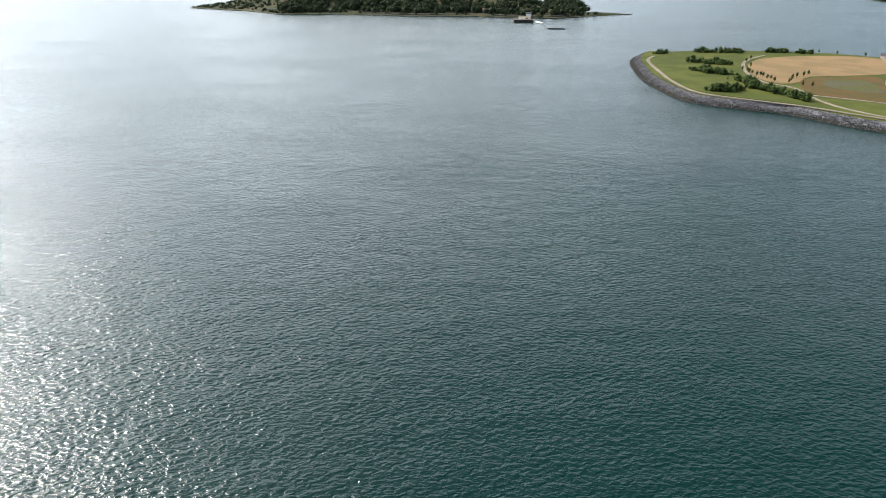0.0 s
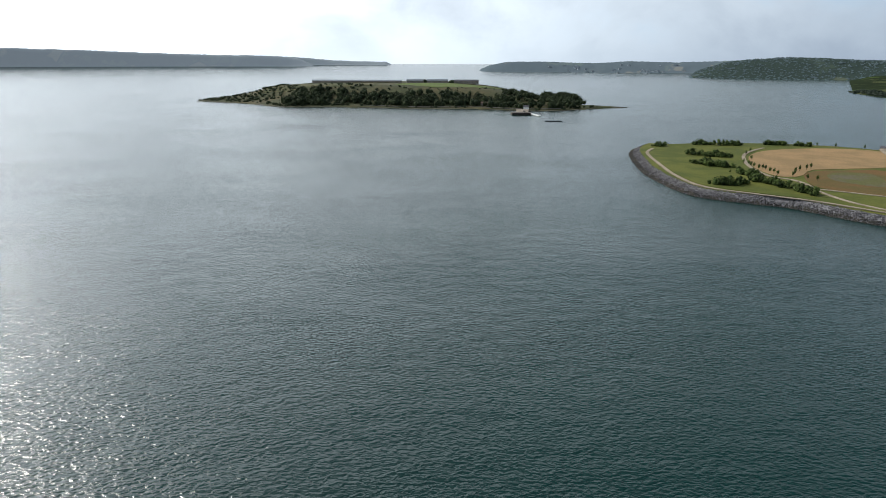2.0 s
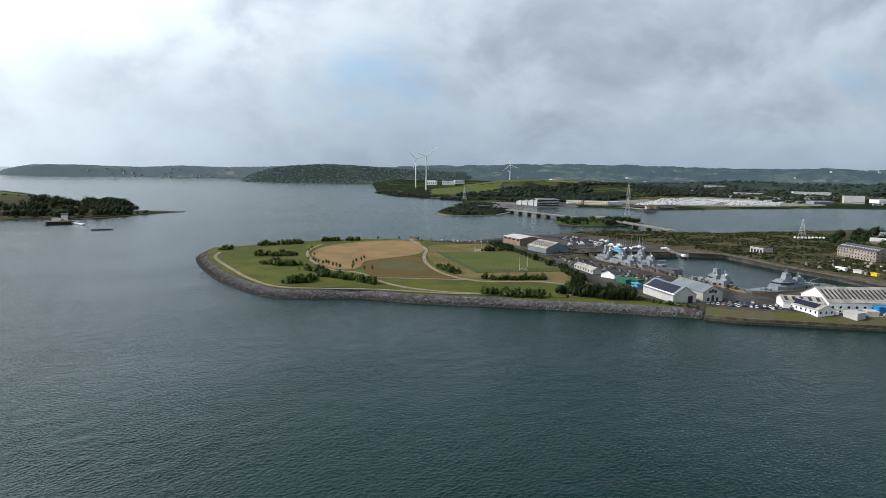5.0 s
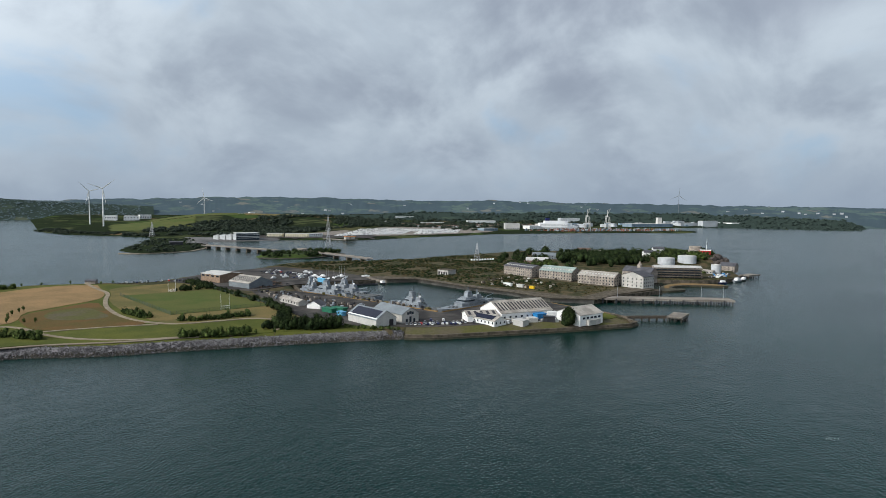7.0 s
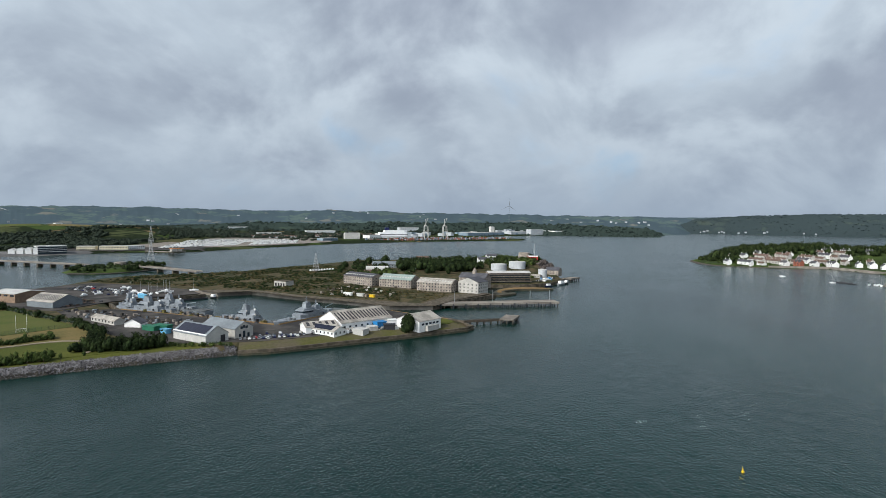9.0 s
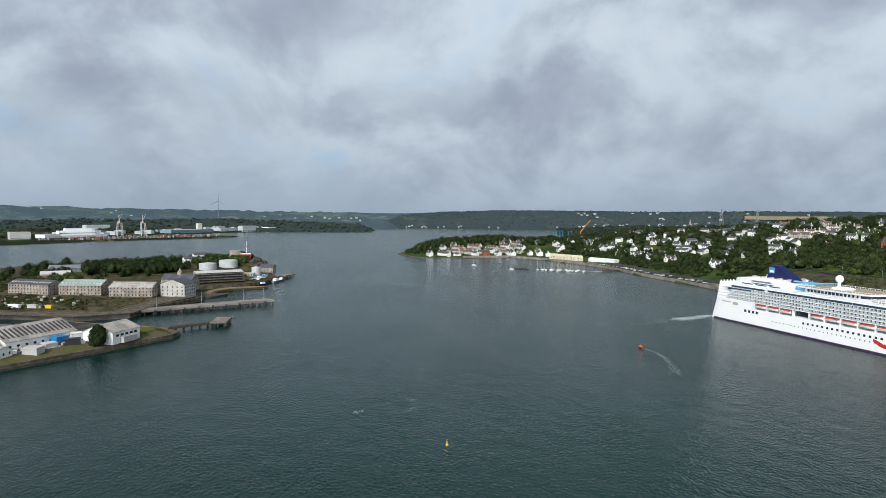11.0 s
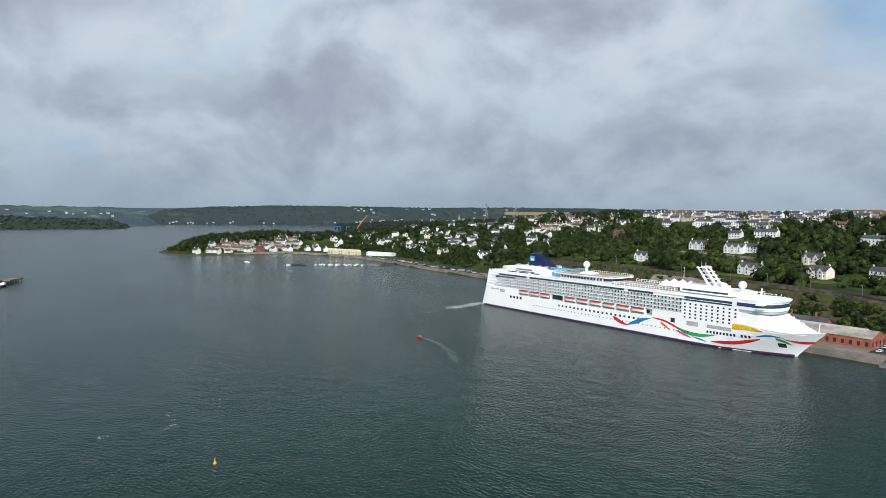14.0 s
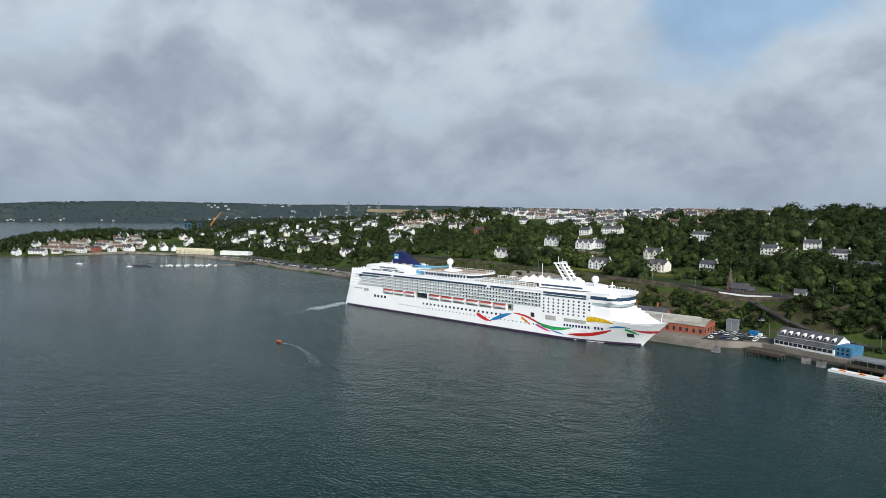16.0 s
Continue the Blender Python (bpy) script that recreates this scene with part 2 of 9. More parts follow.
M["ship_white"] = material("ship_white", (0.91, 0.91, 0.91), (0.88, 0.88, 0.88), 0.05, 0.35, 0.5, spec=0.5, grit=0.02)
M["cream"] = material("cream_render", (0.70, 0.64, 0.46), (0.60, 0.55, 0.40), 0.2, 0.8, 1.0)
M["pale_render"] = material("pale_cream_render", (0.74, 0.71, 0.62), (0.66, 0.63, 0.55), 0.2, 0.8, 1.0)
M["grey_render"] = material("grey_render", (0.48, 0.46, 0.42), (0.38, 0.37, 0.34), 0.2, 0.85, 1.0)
M["stone_wall"] = material("limestone_wall", (0.36, 0.315, 0.265), (0.22, 0.19, 0.165), 0.25, 0.9, 1.5, 0.05)
M["brick"] = material("red_brick", (0.34, 0.12, 0.075), (0.26, 0.09, 0.06), 0.4, 0.9, 2.0)
M["tan_brick"] = material("tan_brick", (0.27, 0.19, 0.13), (0.20, 0.14, 0.10), 0.4, 0.9, 2.0)
M["slate"] = material("slate_roof", (0.085, 0.085, 0.095), (0.055, 0.055, 0.062), 0.2, 0.7, 1.5)
M["tile_roof"] = material("brown_tile_roof", (0.16, 0.10, 0.075), (0.11, 0.075, 0.06), 0.2, 0.85, 1.5)
M["sheet_roof"] = material("weathered_sheet_roof", (0.42, 0.385, 0.335), (0.25, 0.23, 0.20), 0.12, 0.7, 0.8)
M["grey_metal"] = material("grey_cladding", (0.185, 0.21, 0.225), (0.145, 0.165, 0.18), 0.1, 0.8, 0.8)
M["pale_metal"] = material("pale_cladding", (0.52, 0.51, 0.48), (0.44, 0.43, 0.41), 0.1, 0.7, 0.8)
M["green_roof"] = material("green_copper_roof", (0.27, 0.33, 0.30), (0.21, 0.26, 0.24), 0.12, 0.75, 0.8)
M["solar"] = glass_dark("solar_panel", (0.018, 0.018, 0.03))
M["glass"] = glass_dark("window_glass")
M["navy_grey"] = material("navy_grey_paint", (0.245, 0.27, 0.29), (0.165, 0.185, 0.205), 0.25, 0.5, 1.0, grit=0.1)
M["deck_grey"] = material("deck_grey", (0.13, 0.14, 0.14), None, 0.3, 0.8, 1.0)
M["steel"] = material("galvanised_steel", (0.42, 0.43, 0.44), None, 0.3, 0.45, 2.0, metal=0.6)
M["dark"] = material("dark_paint", (0.03, 0.03, 0.035), None, 0.3, 0.6, 2.0)
M["timber"] = material("wet_timber", (0.075, 0.06, 0.045), None, 0.4, 0.85, 2.0)
M["navy_blue"] = material("navy_blue_paint", (0.012, 0.016, 0.085), None, 0.3, 0.35, 1.0)
M["purple"] = material("boot_topping", (0.06, 0.02, 0.07), None, 0.3, 0.5, 1.0)
M["red"] = material("red_paint", (0.62, 0.035, 0.03), None, 0.4, 0.45, 2.0)
M["blue"] = material("blue_paint", (0.02, 0.22, 0.52), None, 0.4, 0.45, 2.0)
M["green"] = material("green_paint", (0.03, 0.38, 0.10), None, 0.4, 0.45, 2.0)
M["skip_green"] = material("skip_green_paint", (0.018, 0.15, 0.085), None, 0.4, 0.6, 2.0)
M["yellow"] = material("yellow_paint", (0.78, 0.50, 0.02), None, 0.4, 0.45, 2.0)
M["orange"] = material("orange_paint", (0.68, 0.24, 0.03), None, 0.4, 0.45, 2.0)
M["pink"] = material("pink_paint", (0.70, 0.06, 0.30), None, 0.4, 0.45, 2.0)
M["light_blue"] = material("light_blue_paint", (0.12, 0.38, 0.58), None, 0.4, 0.45, 2.0)
M["foam"] = material("foam", (0.62, 0.68, 0.68), (0.28, 0.36, 0.36), 0.25, 0.8, 0.9)
# light blue darkened: cloud shadow on the restaurant is in this colour
M["blue_in_shadow"] = material("blue_render_in_shadow", (0.055, 0.20, 0.34), None, 0.3, 0.8, 1.5)
M["port_blue"] = material("faded_blue_cladding", (0.22, 0.29, 0.34), (0.17, 0.23, 0.28), 0.05, 0.8, 0.3)
M["stone_dark"] = material("dark_sandstone", (0.11, 0.09, 0.08), (0.07, 0.06, 0.055), 0.3, 0.9, 1.5)
# distance haze put into the base colour: greyed white, dulled leaf, paled stubble
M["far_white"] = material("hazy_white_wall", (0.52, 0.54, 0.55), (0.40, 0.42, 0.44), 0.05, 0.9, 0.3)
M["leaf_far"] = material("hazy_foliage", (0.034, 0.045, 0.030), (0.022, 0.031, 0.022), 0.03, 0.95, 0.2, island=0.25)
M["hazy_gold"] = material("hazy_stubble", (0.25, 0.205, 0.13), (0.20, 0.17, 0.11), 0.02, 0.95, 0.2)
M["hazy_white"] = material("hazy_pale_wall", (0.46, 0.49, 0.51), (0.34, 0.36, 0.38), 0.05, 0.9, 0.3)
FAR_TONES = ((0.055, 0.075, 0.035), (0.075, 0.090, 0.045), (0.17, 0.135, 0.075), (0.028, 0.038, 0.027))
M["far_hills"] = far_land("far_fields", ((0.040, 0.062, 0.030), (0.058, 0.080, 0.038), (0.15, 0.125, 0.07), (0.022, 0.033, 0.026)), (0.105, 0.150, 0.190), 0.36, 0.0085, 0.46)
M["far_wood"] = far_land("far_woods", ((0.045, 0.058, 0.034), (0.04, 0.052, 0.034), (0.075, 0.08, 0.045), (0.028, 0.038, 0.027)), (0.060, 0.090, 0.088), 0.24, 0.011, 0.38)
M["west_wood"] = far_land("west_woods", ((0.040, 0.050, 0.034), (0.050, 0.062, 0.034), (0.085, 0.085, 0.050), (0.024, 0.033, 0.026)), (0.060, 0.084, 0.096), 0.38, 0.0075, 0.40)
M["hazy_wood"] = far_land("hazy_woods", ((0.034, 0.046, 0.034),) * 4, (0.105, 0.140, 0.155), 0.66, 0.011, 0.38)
# sunward headlands carry the palest haze in their colour
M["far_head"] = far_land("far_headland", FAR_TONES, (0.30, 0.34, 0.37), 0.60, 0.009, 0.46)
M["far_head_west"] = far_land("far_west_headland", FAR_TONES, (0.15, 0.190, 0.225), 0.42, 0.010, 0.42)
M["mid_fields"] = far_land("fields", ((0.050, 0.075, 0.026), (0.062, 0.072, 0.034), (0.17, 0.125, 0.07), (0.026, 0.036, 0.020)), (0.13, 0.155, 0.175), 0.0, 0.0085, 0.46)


# ---------------------------------------------------------------- building blocks
class Shape:
    """Vertices and faces of one part."""

    def __init__(self):
        self.v, self.f = [], []

    def add(self, verts, faces):
        k = len(self.v)
        self.v.extend(tuple(p) for p in verts)
        self.f.extend(tuple(i + k for i in f) for f in faces)
        return self

    def box(self, x0, x1, y0, y1, z0, z1, turn=None):
        vs = [Vector((x, y, z)) for z in (z0, z1) for y in (y0, y1) for x in (x0, x1)]
        if turn is not None:
            vs = [turn @ p for p in vs]
        return self.add(vs, [(0, 2, 3, 1), (4, 5, 7, 6), (0, 1, 5, 4), (2, 6, 7, 3), (0, 4, 6, 2), (1, 3, 7, 5)])

    def prism(self, poly, z0, z1, cap0=False, scale0=1.0):
        n = len(poly)
        if sum(poly[i - 1][0] * poly[i][1] - poly[i][0] * poly[i - 1][1] for i in range(n)) < 0:
            poly = poly[::-1]
        cx, cy = sum(p[0] for p in poly) / n, sum(p[1] for p in poly) / n
        vs = [(cx + (x - cx) * scale0, cy + (y - cy) * scale0, z0) for x, y in poly] + [(x, y, z1) for x, y in poly]
        fs = [(i, (i + 1) % n, n + (i + 1) % n, n + i) for i in range(n)] + [tuple(range(n, 2 * n))]
        if cap0:
            fs.append(tuple(reversed(range(n))))
        return self.add(vs, fs)

    def rod(self, p, q, r0, r1=None, n=6):
        p, q = Vector(p), Vector(q)
        r1 = r0 if r1 is None else r1
        rot = (q - p).to_track_quat("Z", "X")
        ring = [Vector((math.cos(2 * math.pi * i / n), math.sin(2 * math.pi * i / n), 0)) for i in range(n)]
        vs = [p + rot @ (c * r0) for c in ring] + [q + rot @ (c * r1) for c in ring]
        fs = [(i, (i + 1) % n, n + (i + 1) % n, n + i) for i in range(n)]
        return self.add(vs, fs + [tuple(range(n, 2 * n)), tuple(reversed(range(n)))])

    def dome(self, x, y, z, r, squash=1.0, n=14, full=False):
        vs, fs, rows = [], [], 8 if full else 5
        lo = -90 if full else 0
        for j in range(rows + 1):
            a = radians(lo + (90 - lo) * j / rows)
            for i in range(n):
                b = 2 * math.pi * i / n
                vs.append((x + r * math.cos(a) * math.cos(b), y + r * math.cos(a) * math.sin(b), z + r * squash * math.sin(a)))
        for j in range(rows):
            for i in range(n):
                fs.append((j * n + i, j * n + (i + 1) % n, (j + 1) * n + (i + 1) % n, (j + 1) * n + i))
        return self.add(vs, fs)

    def gable(self, x0, x1, y0, y1, z0, rise, over=0.4, thick=0.25, along="x"):
        """A pitched roof with thickness; its ridge runs along x or y."""
        if along == "y":
            s = Shape().gable(y0, y1, x0, x1, z0, rise, over, thick, "x")
            return self.add([(y, x, z) for x, y, z in s.v], [tuple(reversed(f)) for f in s.f])
        ym = (y0 + y1) / 2
        fall = rise * over / ((y1 - y0) / 2)
        sec = [(y0 - over, z0 - fall), (ym, z0 + rise), (y1 + over, z0 - fall),
               (y1 + over, z0 - fall + thick), (ym, z0 + rise + thick), (y0 - over, z0 - fall + thick)]
        vs = [(x, y, z) for x in (x0 - over, x1 + over) for y, z in sec]
        fs = [(i, i + 6, (i + 1) % 6 + 6, (i + 1) % 6) for i in range(6)]
        return self.add(vs, fs + [(0, 1, 4, 5), (1, 2, 3, 4), (11, 10, 7, 6), (10, 9, 8, 7)])

    def house(self, x0, x1, y0, y1, z0, z1, rise, along="x"):
        """Walls with gable ends up to the roof."""
        if along == "y":
            s = Shape().house(y0, y1, x0, x1, z0, z1, rise)
            return self.add([(y, x, z) for x, y, z in s.v], [tuple(reversed(f)) for f in s.f])
        ym = (y0 + y1) / 2
        sec = [(y0, z0), (y1, z0), (y1, z1), (ym, z1 + rise), (y0, z1)]
        vs = [(x, y, z) for x in (x0, x1) for y, z in sec]
        fs = [(i, (i + 1) % 5, (i + 1) % 5 + 5, i + 5) for i in range(5)]
        return self.add(vs, fs + [(4, 3, 2, 1, 0), (5, 6, 7, 8, 9)])


def part(name, shape, mat, parent=None, label="", smooth=False):
    me = bpy.data.meshes.new(name)
    me.from_pydata([tuple(p) for p in shape.v], [], shape.f)
    me.validate()
    me.materials.append(M[mat] if isinstance(mat, str) else mat)
    if smooth:
        me.shade_smooth()
    ob = new(name, me)
    ob.parent = parent
    if label:
        tagged(ob, label)
    return ob


def thing(name, at, turn, label, category, group="", kind=""):
    e = new(name)
    e.matrix_basis = pose(*at, 0, 0, turn)
    e.empty_display_size = 1.0
    return tagged(e, label, category, group, kind)


def setting(name, shape, mat, label, category, smooth=False):
    return tagged(part(name, shape, mat, None, label, smooth), category=category, kind="structure")


def rounded(poly, times=2):
    for _ in range(times):
        out = []
        for i, (x, y) in enumerate(poly):
            u, v = poly[(i + 1) % len(poly)]
            out += [(0.75 * x + 0.25 * u, 0.75 * y + 0.25 * v), (0.25 * x + 0.75 * u, 0.25 * y + 0.75 * v)]
        poly = out
    return poly


def inside_by(px, py, poly):
    """Distance to an outline, positive inside; numpy arrays."""
    px, py = np.asarray(px, float), np.asarray(py, float)
    best = np.full(px.shape, 1e18)
    odd = np.zeros(px.shape, bool)
    for i in range(len(poly)):
        (ax, ay), (bx, by) = poly[i - 1], poly[i]
        dx, dy = bx - ax, by - ay
        s = np.clip(((px - ax) * dx + (py - ay) * dy) / (dx * dx + dy * dy + 1e-9), 0, 1)
        best = np.minimum(best, (px - ax - s * dx) ** 2 + (py - ay - s * dy) ** 2)
        cross = ((ay > py) != (by > py)) & (px < (bx - ax) * (py - ay) / (by - ay + 1e-12) + ax)
        odd ^= cross
    return np.where(odd, 1, -1) * np.sqrt(best)


def smooth01(v):
    v = np.clip(v, 0, 1)
    return v * v * (3 - 2 * v)


def ripple(x, y, size, seed=0.0):
    """A cheap, smooth unevenness between -1 and 1."""
    a, b = x / size + seed, y / size - seed * 1.7
    return (np.sin(a * 1.7 + 1.3 * np.sin(b * 1.1)) + np.sin(b * 2.3 + 1.1 * np.sin(a * 0.9 + 2.0)) + np.sin((a + b) * 3.1 + 0.5) * 0.5) / 2.5


def land(name, poly, cell, height, mat, label):
    """A height field over an outline; its edge dips under the water."""
    xs = np.arange(min(p[0] for p in poly) - 3 * cell, max(p[0] for p in poly) + 3 * cell, cell)
    ys = np.arange(min(p[1] for p in poly) - 3 * cell, max(p[1] for p in poly) + 3 * cell, cell)
    gx, gy = np.meshgrid(xs, ys)
    d = inside_by(gx, gy, poly)
    gz = height(gx, gy, d)
    keep = d > -2.2 * cell
    ids = np.full(keep.shape, -1)
    ids[keep] = np.arange(keep.sum())
    quad = keep[:-1, :-1] & keep[1:, :-1] & keep[:-1, 1:] & keep[1:, 1:]
    j, i = np.nonzero(quad)
    faces = np.stack([ids[j, i], ids[j, i + 1], ids[j + 1, i + 1], ids[j + 1, i]], 1)
    s = Shape()
    s.v = np.stack([gx[keep], gy[keep], gz[keep]], 1).tolist()
    s.f = faces.tolist()
    return setting(name, s, mat, label, "ground", True)


def patch(name, poly, cell, ground, lift, mat, label, category="ground"):
    """A skin of another surface laid over a height field."""
    xs = np.arange(min(p[0] for p in poly), max(p[0] for p in poly), cell)
    ys = np.arange(min(p[1] for p in poly), max(p[1] for p in poly), cell)
    gx, gy = np.meshgrid(xs, ys)
    keep = inside_by(gx, gy, poly) > 0
    gz = ground(gx, gy) + lift
    ids = np.full(keep.shape, -1)
    ids[keep] = np.arange(keep.sum())
    j, i = np.nonzero(keep[:-1, :-1] & keep[1:, :-1] & keep[:-1, 1:] & keep[1:, 1:])
    s = Shape()
    s.v = np.stack([gx[keep], gy[keep], gz[keep]], 1).tolist()
    s.f = np.stack([ids[j, i], ids[j, i + 1], ids[j + 1, i + 1], ids[j + 1, i]], 1).tolist()
    return setting(name, s, mat, label, category, True)


def sheet(name, poly, z, mat, label, category="ground", thick=0.5):
    """A thin slab of ground with a plan outline."""
    return setting(name, Shape().prism(poly, z - thick, z), mat, label, category)


def ribbon(name, line, width, z, mat, label, category="path"):
    """A path along a line, with rounded bends."""
    for _ in range(2):
        out = [line[0]]
        for a, b in zip(line, line[1:]):
            out += [(0.75 * a[0] + 0.25 * b[0], 0.75 * a[1] + 0.25 * b[1]), (0.25 * a[0] + 0.75 * b[0], 0.25 * a[1] + 0.75 * b[1])]
        line = out + [line[-1]]
    left, right = [], []
    for i, p in enumerate(line):
        a, b = line[max(i - 1, 0)], line[min(i + 1, len(line) - 1)]
        n = math.hypot(b[0] - a[0], b[1] - a[1]) or 1
        ox, oy = -(b[1] - a[1]) / n * width / 2, (b[0] - a[0]) / n * width / 2
        left.append((p[0] + ox, p[1] + oy)), right.append((p[0] - ox, p[1] - oy))
    k = len(line)
    s = Shape()
    s.v = [(x, y, z) for x, y in left + right] + [(x, y, z - 0.4) for x, y in left + right]
    for i in range(k - 1):
        s.f += [(i, k + i, k + i + 1, i + 1), (i, i + 1, 2 * k + i + 1, 2 * k + i), (k + i + 1, k + i, 3 * k + i, 3 * k + i + 1)]
    return setting(name, s, mat, label, category)


# crowns: a few lumps of leaf clumps with loose sprays at the rim
def crown_mesh(seed, lumps, sprays, level=1):
    rng = random.Random(seed)
    bm = bmesh.new()
    for k in range(lumps):
        a, r = rng.uniform(0, 6.28), rng.uniform(0.0, 0.62)
        c = Vector((math.cos(a) * r, math.sin(a) * r, rng.uniform(0.30, 0.95) - 0.25 * r))
        size = rng.uniform(0.36, 0.55)
        got = bmesh.ops.create_icosphere(bm, subdivisions=level, radius=size)["verts"]
        for p in got:
            p.co = p.co * rng.uniform(0.70, 1.26)
            p.co.z *= 0.85
            p.co += c
    for k in range(sprays):
        a, e = rng.uniform(0, 6.28), rng.uniform(-0.3, 1.5)
        rad = rng.uniform(0.85, 1.12)
        c = Vector((math.cos(a) * math.cos(e) * rad * 0.95, math.sin(a) * math.cos(e) * rad * 0.95, 0.55 + 0.72 * math.sin(e) * rad))
        vs = [bm.verts.new(c + Vector((rng.uniform(-1, 1), rng.uniform(-1, 1), rng.uniform(-0.7, 0.7))) * 0.17) for _ in range(3)]
        bm.faces.new(vs)
    bmesh.ops.triangulate(bm, faces=bm.faces[:])
    bm.verts.index_update()
    v = np.array([p.co[:] for p in bm.verts])
    f = np.array([[q.index for q in t.verts] for t in bm.faces])
    bm.free()
    return v, f


CROWNS = [crown_mesh(k, 6, 110) for k in range(6)]
FAR_LUMPS = [crown_mesh(60 + k, 3, 6) for k in range(4)]
BUSHES = [crown_mesh(20 + k, 4, 44) for k in range(4)]


def grove(name, spots, mat, label, category="trees", protos=None):
    """One mesh of many crowns: spots are (x, y, z, radius, height)."""
    protos = protos or CROWNS
    rng = random.Random(len(spots))
    vs, fs, k = [], [], 0
    for x, y, z, r, h in spots:
        v, f = protos[rng.randrange(len(protos))]
        a = rng.uniform(0, 6.28)
        c, s = math.cos(a), math.sin(a)
        rx, ry = r * rng.uniform(0.85, 1.15), r * rng.uniform(0.85, 1.15)
        vs.append(np.stack([x + (v[:, 0] * c - v[:, 1] * s) * rx, y + (v[:, 0] * s + v[:, 1] * c) * ry, z + v[:, 2] * h * 0.72], 1))
        fs.append(f + k)
        k += len(v)
    v, f = np.concatenate(vs), np.concatenate(fs)
    me = bpy.data.meshes.new(name)
    me.vertices.add(len(v)), me.loops.add(f.size), me.polygons.add(len(f))
    me.vertices.foreach_set("co", v.ravel())
    me.loops.foreach_set("vertex_index", f.ravel())
    me.polygons.foreach_set("loop_start", np.arange(0, f.size, 3))
    me.polygons.foreach_set("loop_total", np.full(len(f), 3))
    me.update(calc_edges=True)
    me.materials.append(M[mat])
    return tagged(new(name, me), label, category, kind="stuff")


def scatter(poly, count, seed, ground, r=(3, 5.5), h=(7, 12), hold=None):
    """Random places in an outline, on the ground."""
    rng = np.random.default_rng(seed)
    lo, hi = np.min(poly, 0), np.max(poly, 0)
    p = rng.uniform(lo, hi, (count * 6, 2))
    d = inside_by(p[:, 0], p[:, 1], poly)
    p = p[d > 0]
    if hold is not None:
        p = p[hold(p[:, 0], p[:, 1])]
    p = p[:count]
    z = ground(p[:, 0], p[:, 1])
    k = rng.uniform(0, 1, len(p)) ** 1.3
    return [(x, y, zz - 0.5, r[0] + (r[1] - r[0]) * q, h[0] + (h[1] - h[0]) * q) for (x, y), zz, q in zip(p, z, k)]


# ---------------------------------------------------------------- water and distance
def sea_level(r):
    """Flat, but lifted far out to where the true horizon lies."""
    return 58.0 * np.clip((np.asarray(r, float) - 3900.0) / 1050.0, 0, 1) ** 1.4


def build_water():
    rings = [0, 150, 300, 500, 800, 1200, 1700, 2300, 3000, 3600, 3900, 4050, 4200, 4350, 4500, 4650, 4800, 4950]
    n, s = 180, Shape()
    s.v = [(0, 0, 0)]
    for r in rings[1:]:
        s.v += [(r * math.sin(2 * math.pi * i / n), r * math.cos(2 * math.pi * i / n), float(sea_level(r))) for i in range(n)]
    s.f = [(0, 1 + (i + 1) % n, 1 + i) for i in range(n)]
    for k in range(len(rings) - 2):
        a, b = 1 + k * n, 1 + (k + 1) * n
        s.f += [(a + i, a + (i + 1) % n, b + (i + 1) % n, b + i) for i in range(n)]
    setting("water", s, "water", "green-grey rippled harbour water", "water", True)


build_water()


def ridge(name, tops, r0, r1, mat, label, rough=6.0, step=0.12):
    """Far hills over a span of headings: tops are (heading, elevation of the skyline in degrees)."""
    az = np.arange(tops[0][0], tops[-1][0] + step / 2, step)
    el = np.interp(az, [t[0] for t in tops], [t[1] for t in tops])
    rows = 12
    s = Shape()
    for j in range(rows + 1):
        k = j / rows
        r = r0 + (r1 - r0) * k
        x, y = r * np.sin(np.radians(az)), r * np.cos(np.radians(az))
        low = sea_level(r0) - 4
        top = 86 + r1 * np.tan(np.radians(el))
        rise = smooth01(k * 1.08) if j else 0
        z = low + (np.maximum(top, low) - low) * rise
        z = z + rough * ripple(x, y, 130.0, 0.3) * min(k * 1.6, 1) * 0.5 + rough * 0.35 * ripple(x, y, 37.0, 1.9) * min(k * 2, 1) + 1.6 * ripple(x, y, 9.0, 2.4) * min(k * 3, 1)
        s.v += np.stack([x, y, z], 1).tolist()
    n = len(az)
    s.f = [(j * n + i, j * n + i + 1, (j + 1) * n + i + 1, (j + 1) * n + i) for j in range(rows) for i in range(n - 1)]
    return setting(name, s, mat, label, "backdrop", True)


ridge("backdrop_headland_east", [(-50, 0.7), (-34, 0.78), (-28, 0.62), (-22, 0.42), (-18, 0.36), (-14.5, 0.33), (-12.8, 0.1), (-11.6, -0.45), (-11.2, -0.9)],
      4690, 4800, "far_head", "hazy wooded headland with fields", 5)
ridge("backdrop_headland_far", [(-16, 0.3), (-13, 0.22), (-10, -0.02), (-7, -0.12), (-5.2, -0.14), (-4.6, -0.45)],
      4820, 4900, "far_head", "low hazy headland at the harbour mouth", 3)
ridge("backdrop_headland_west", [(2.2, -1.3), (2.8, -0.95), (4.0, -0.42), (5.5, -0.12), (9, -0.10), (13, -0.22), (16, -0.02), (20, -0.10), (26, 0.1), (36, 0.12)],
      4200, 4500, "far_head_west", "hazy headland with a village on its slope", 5)
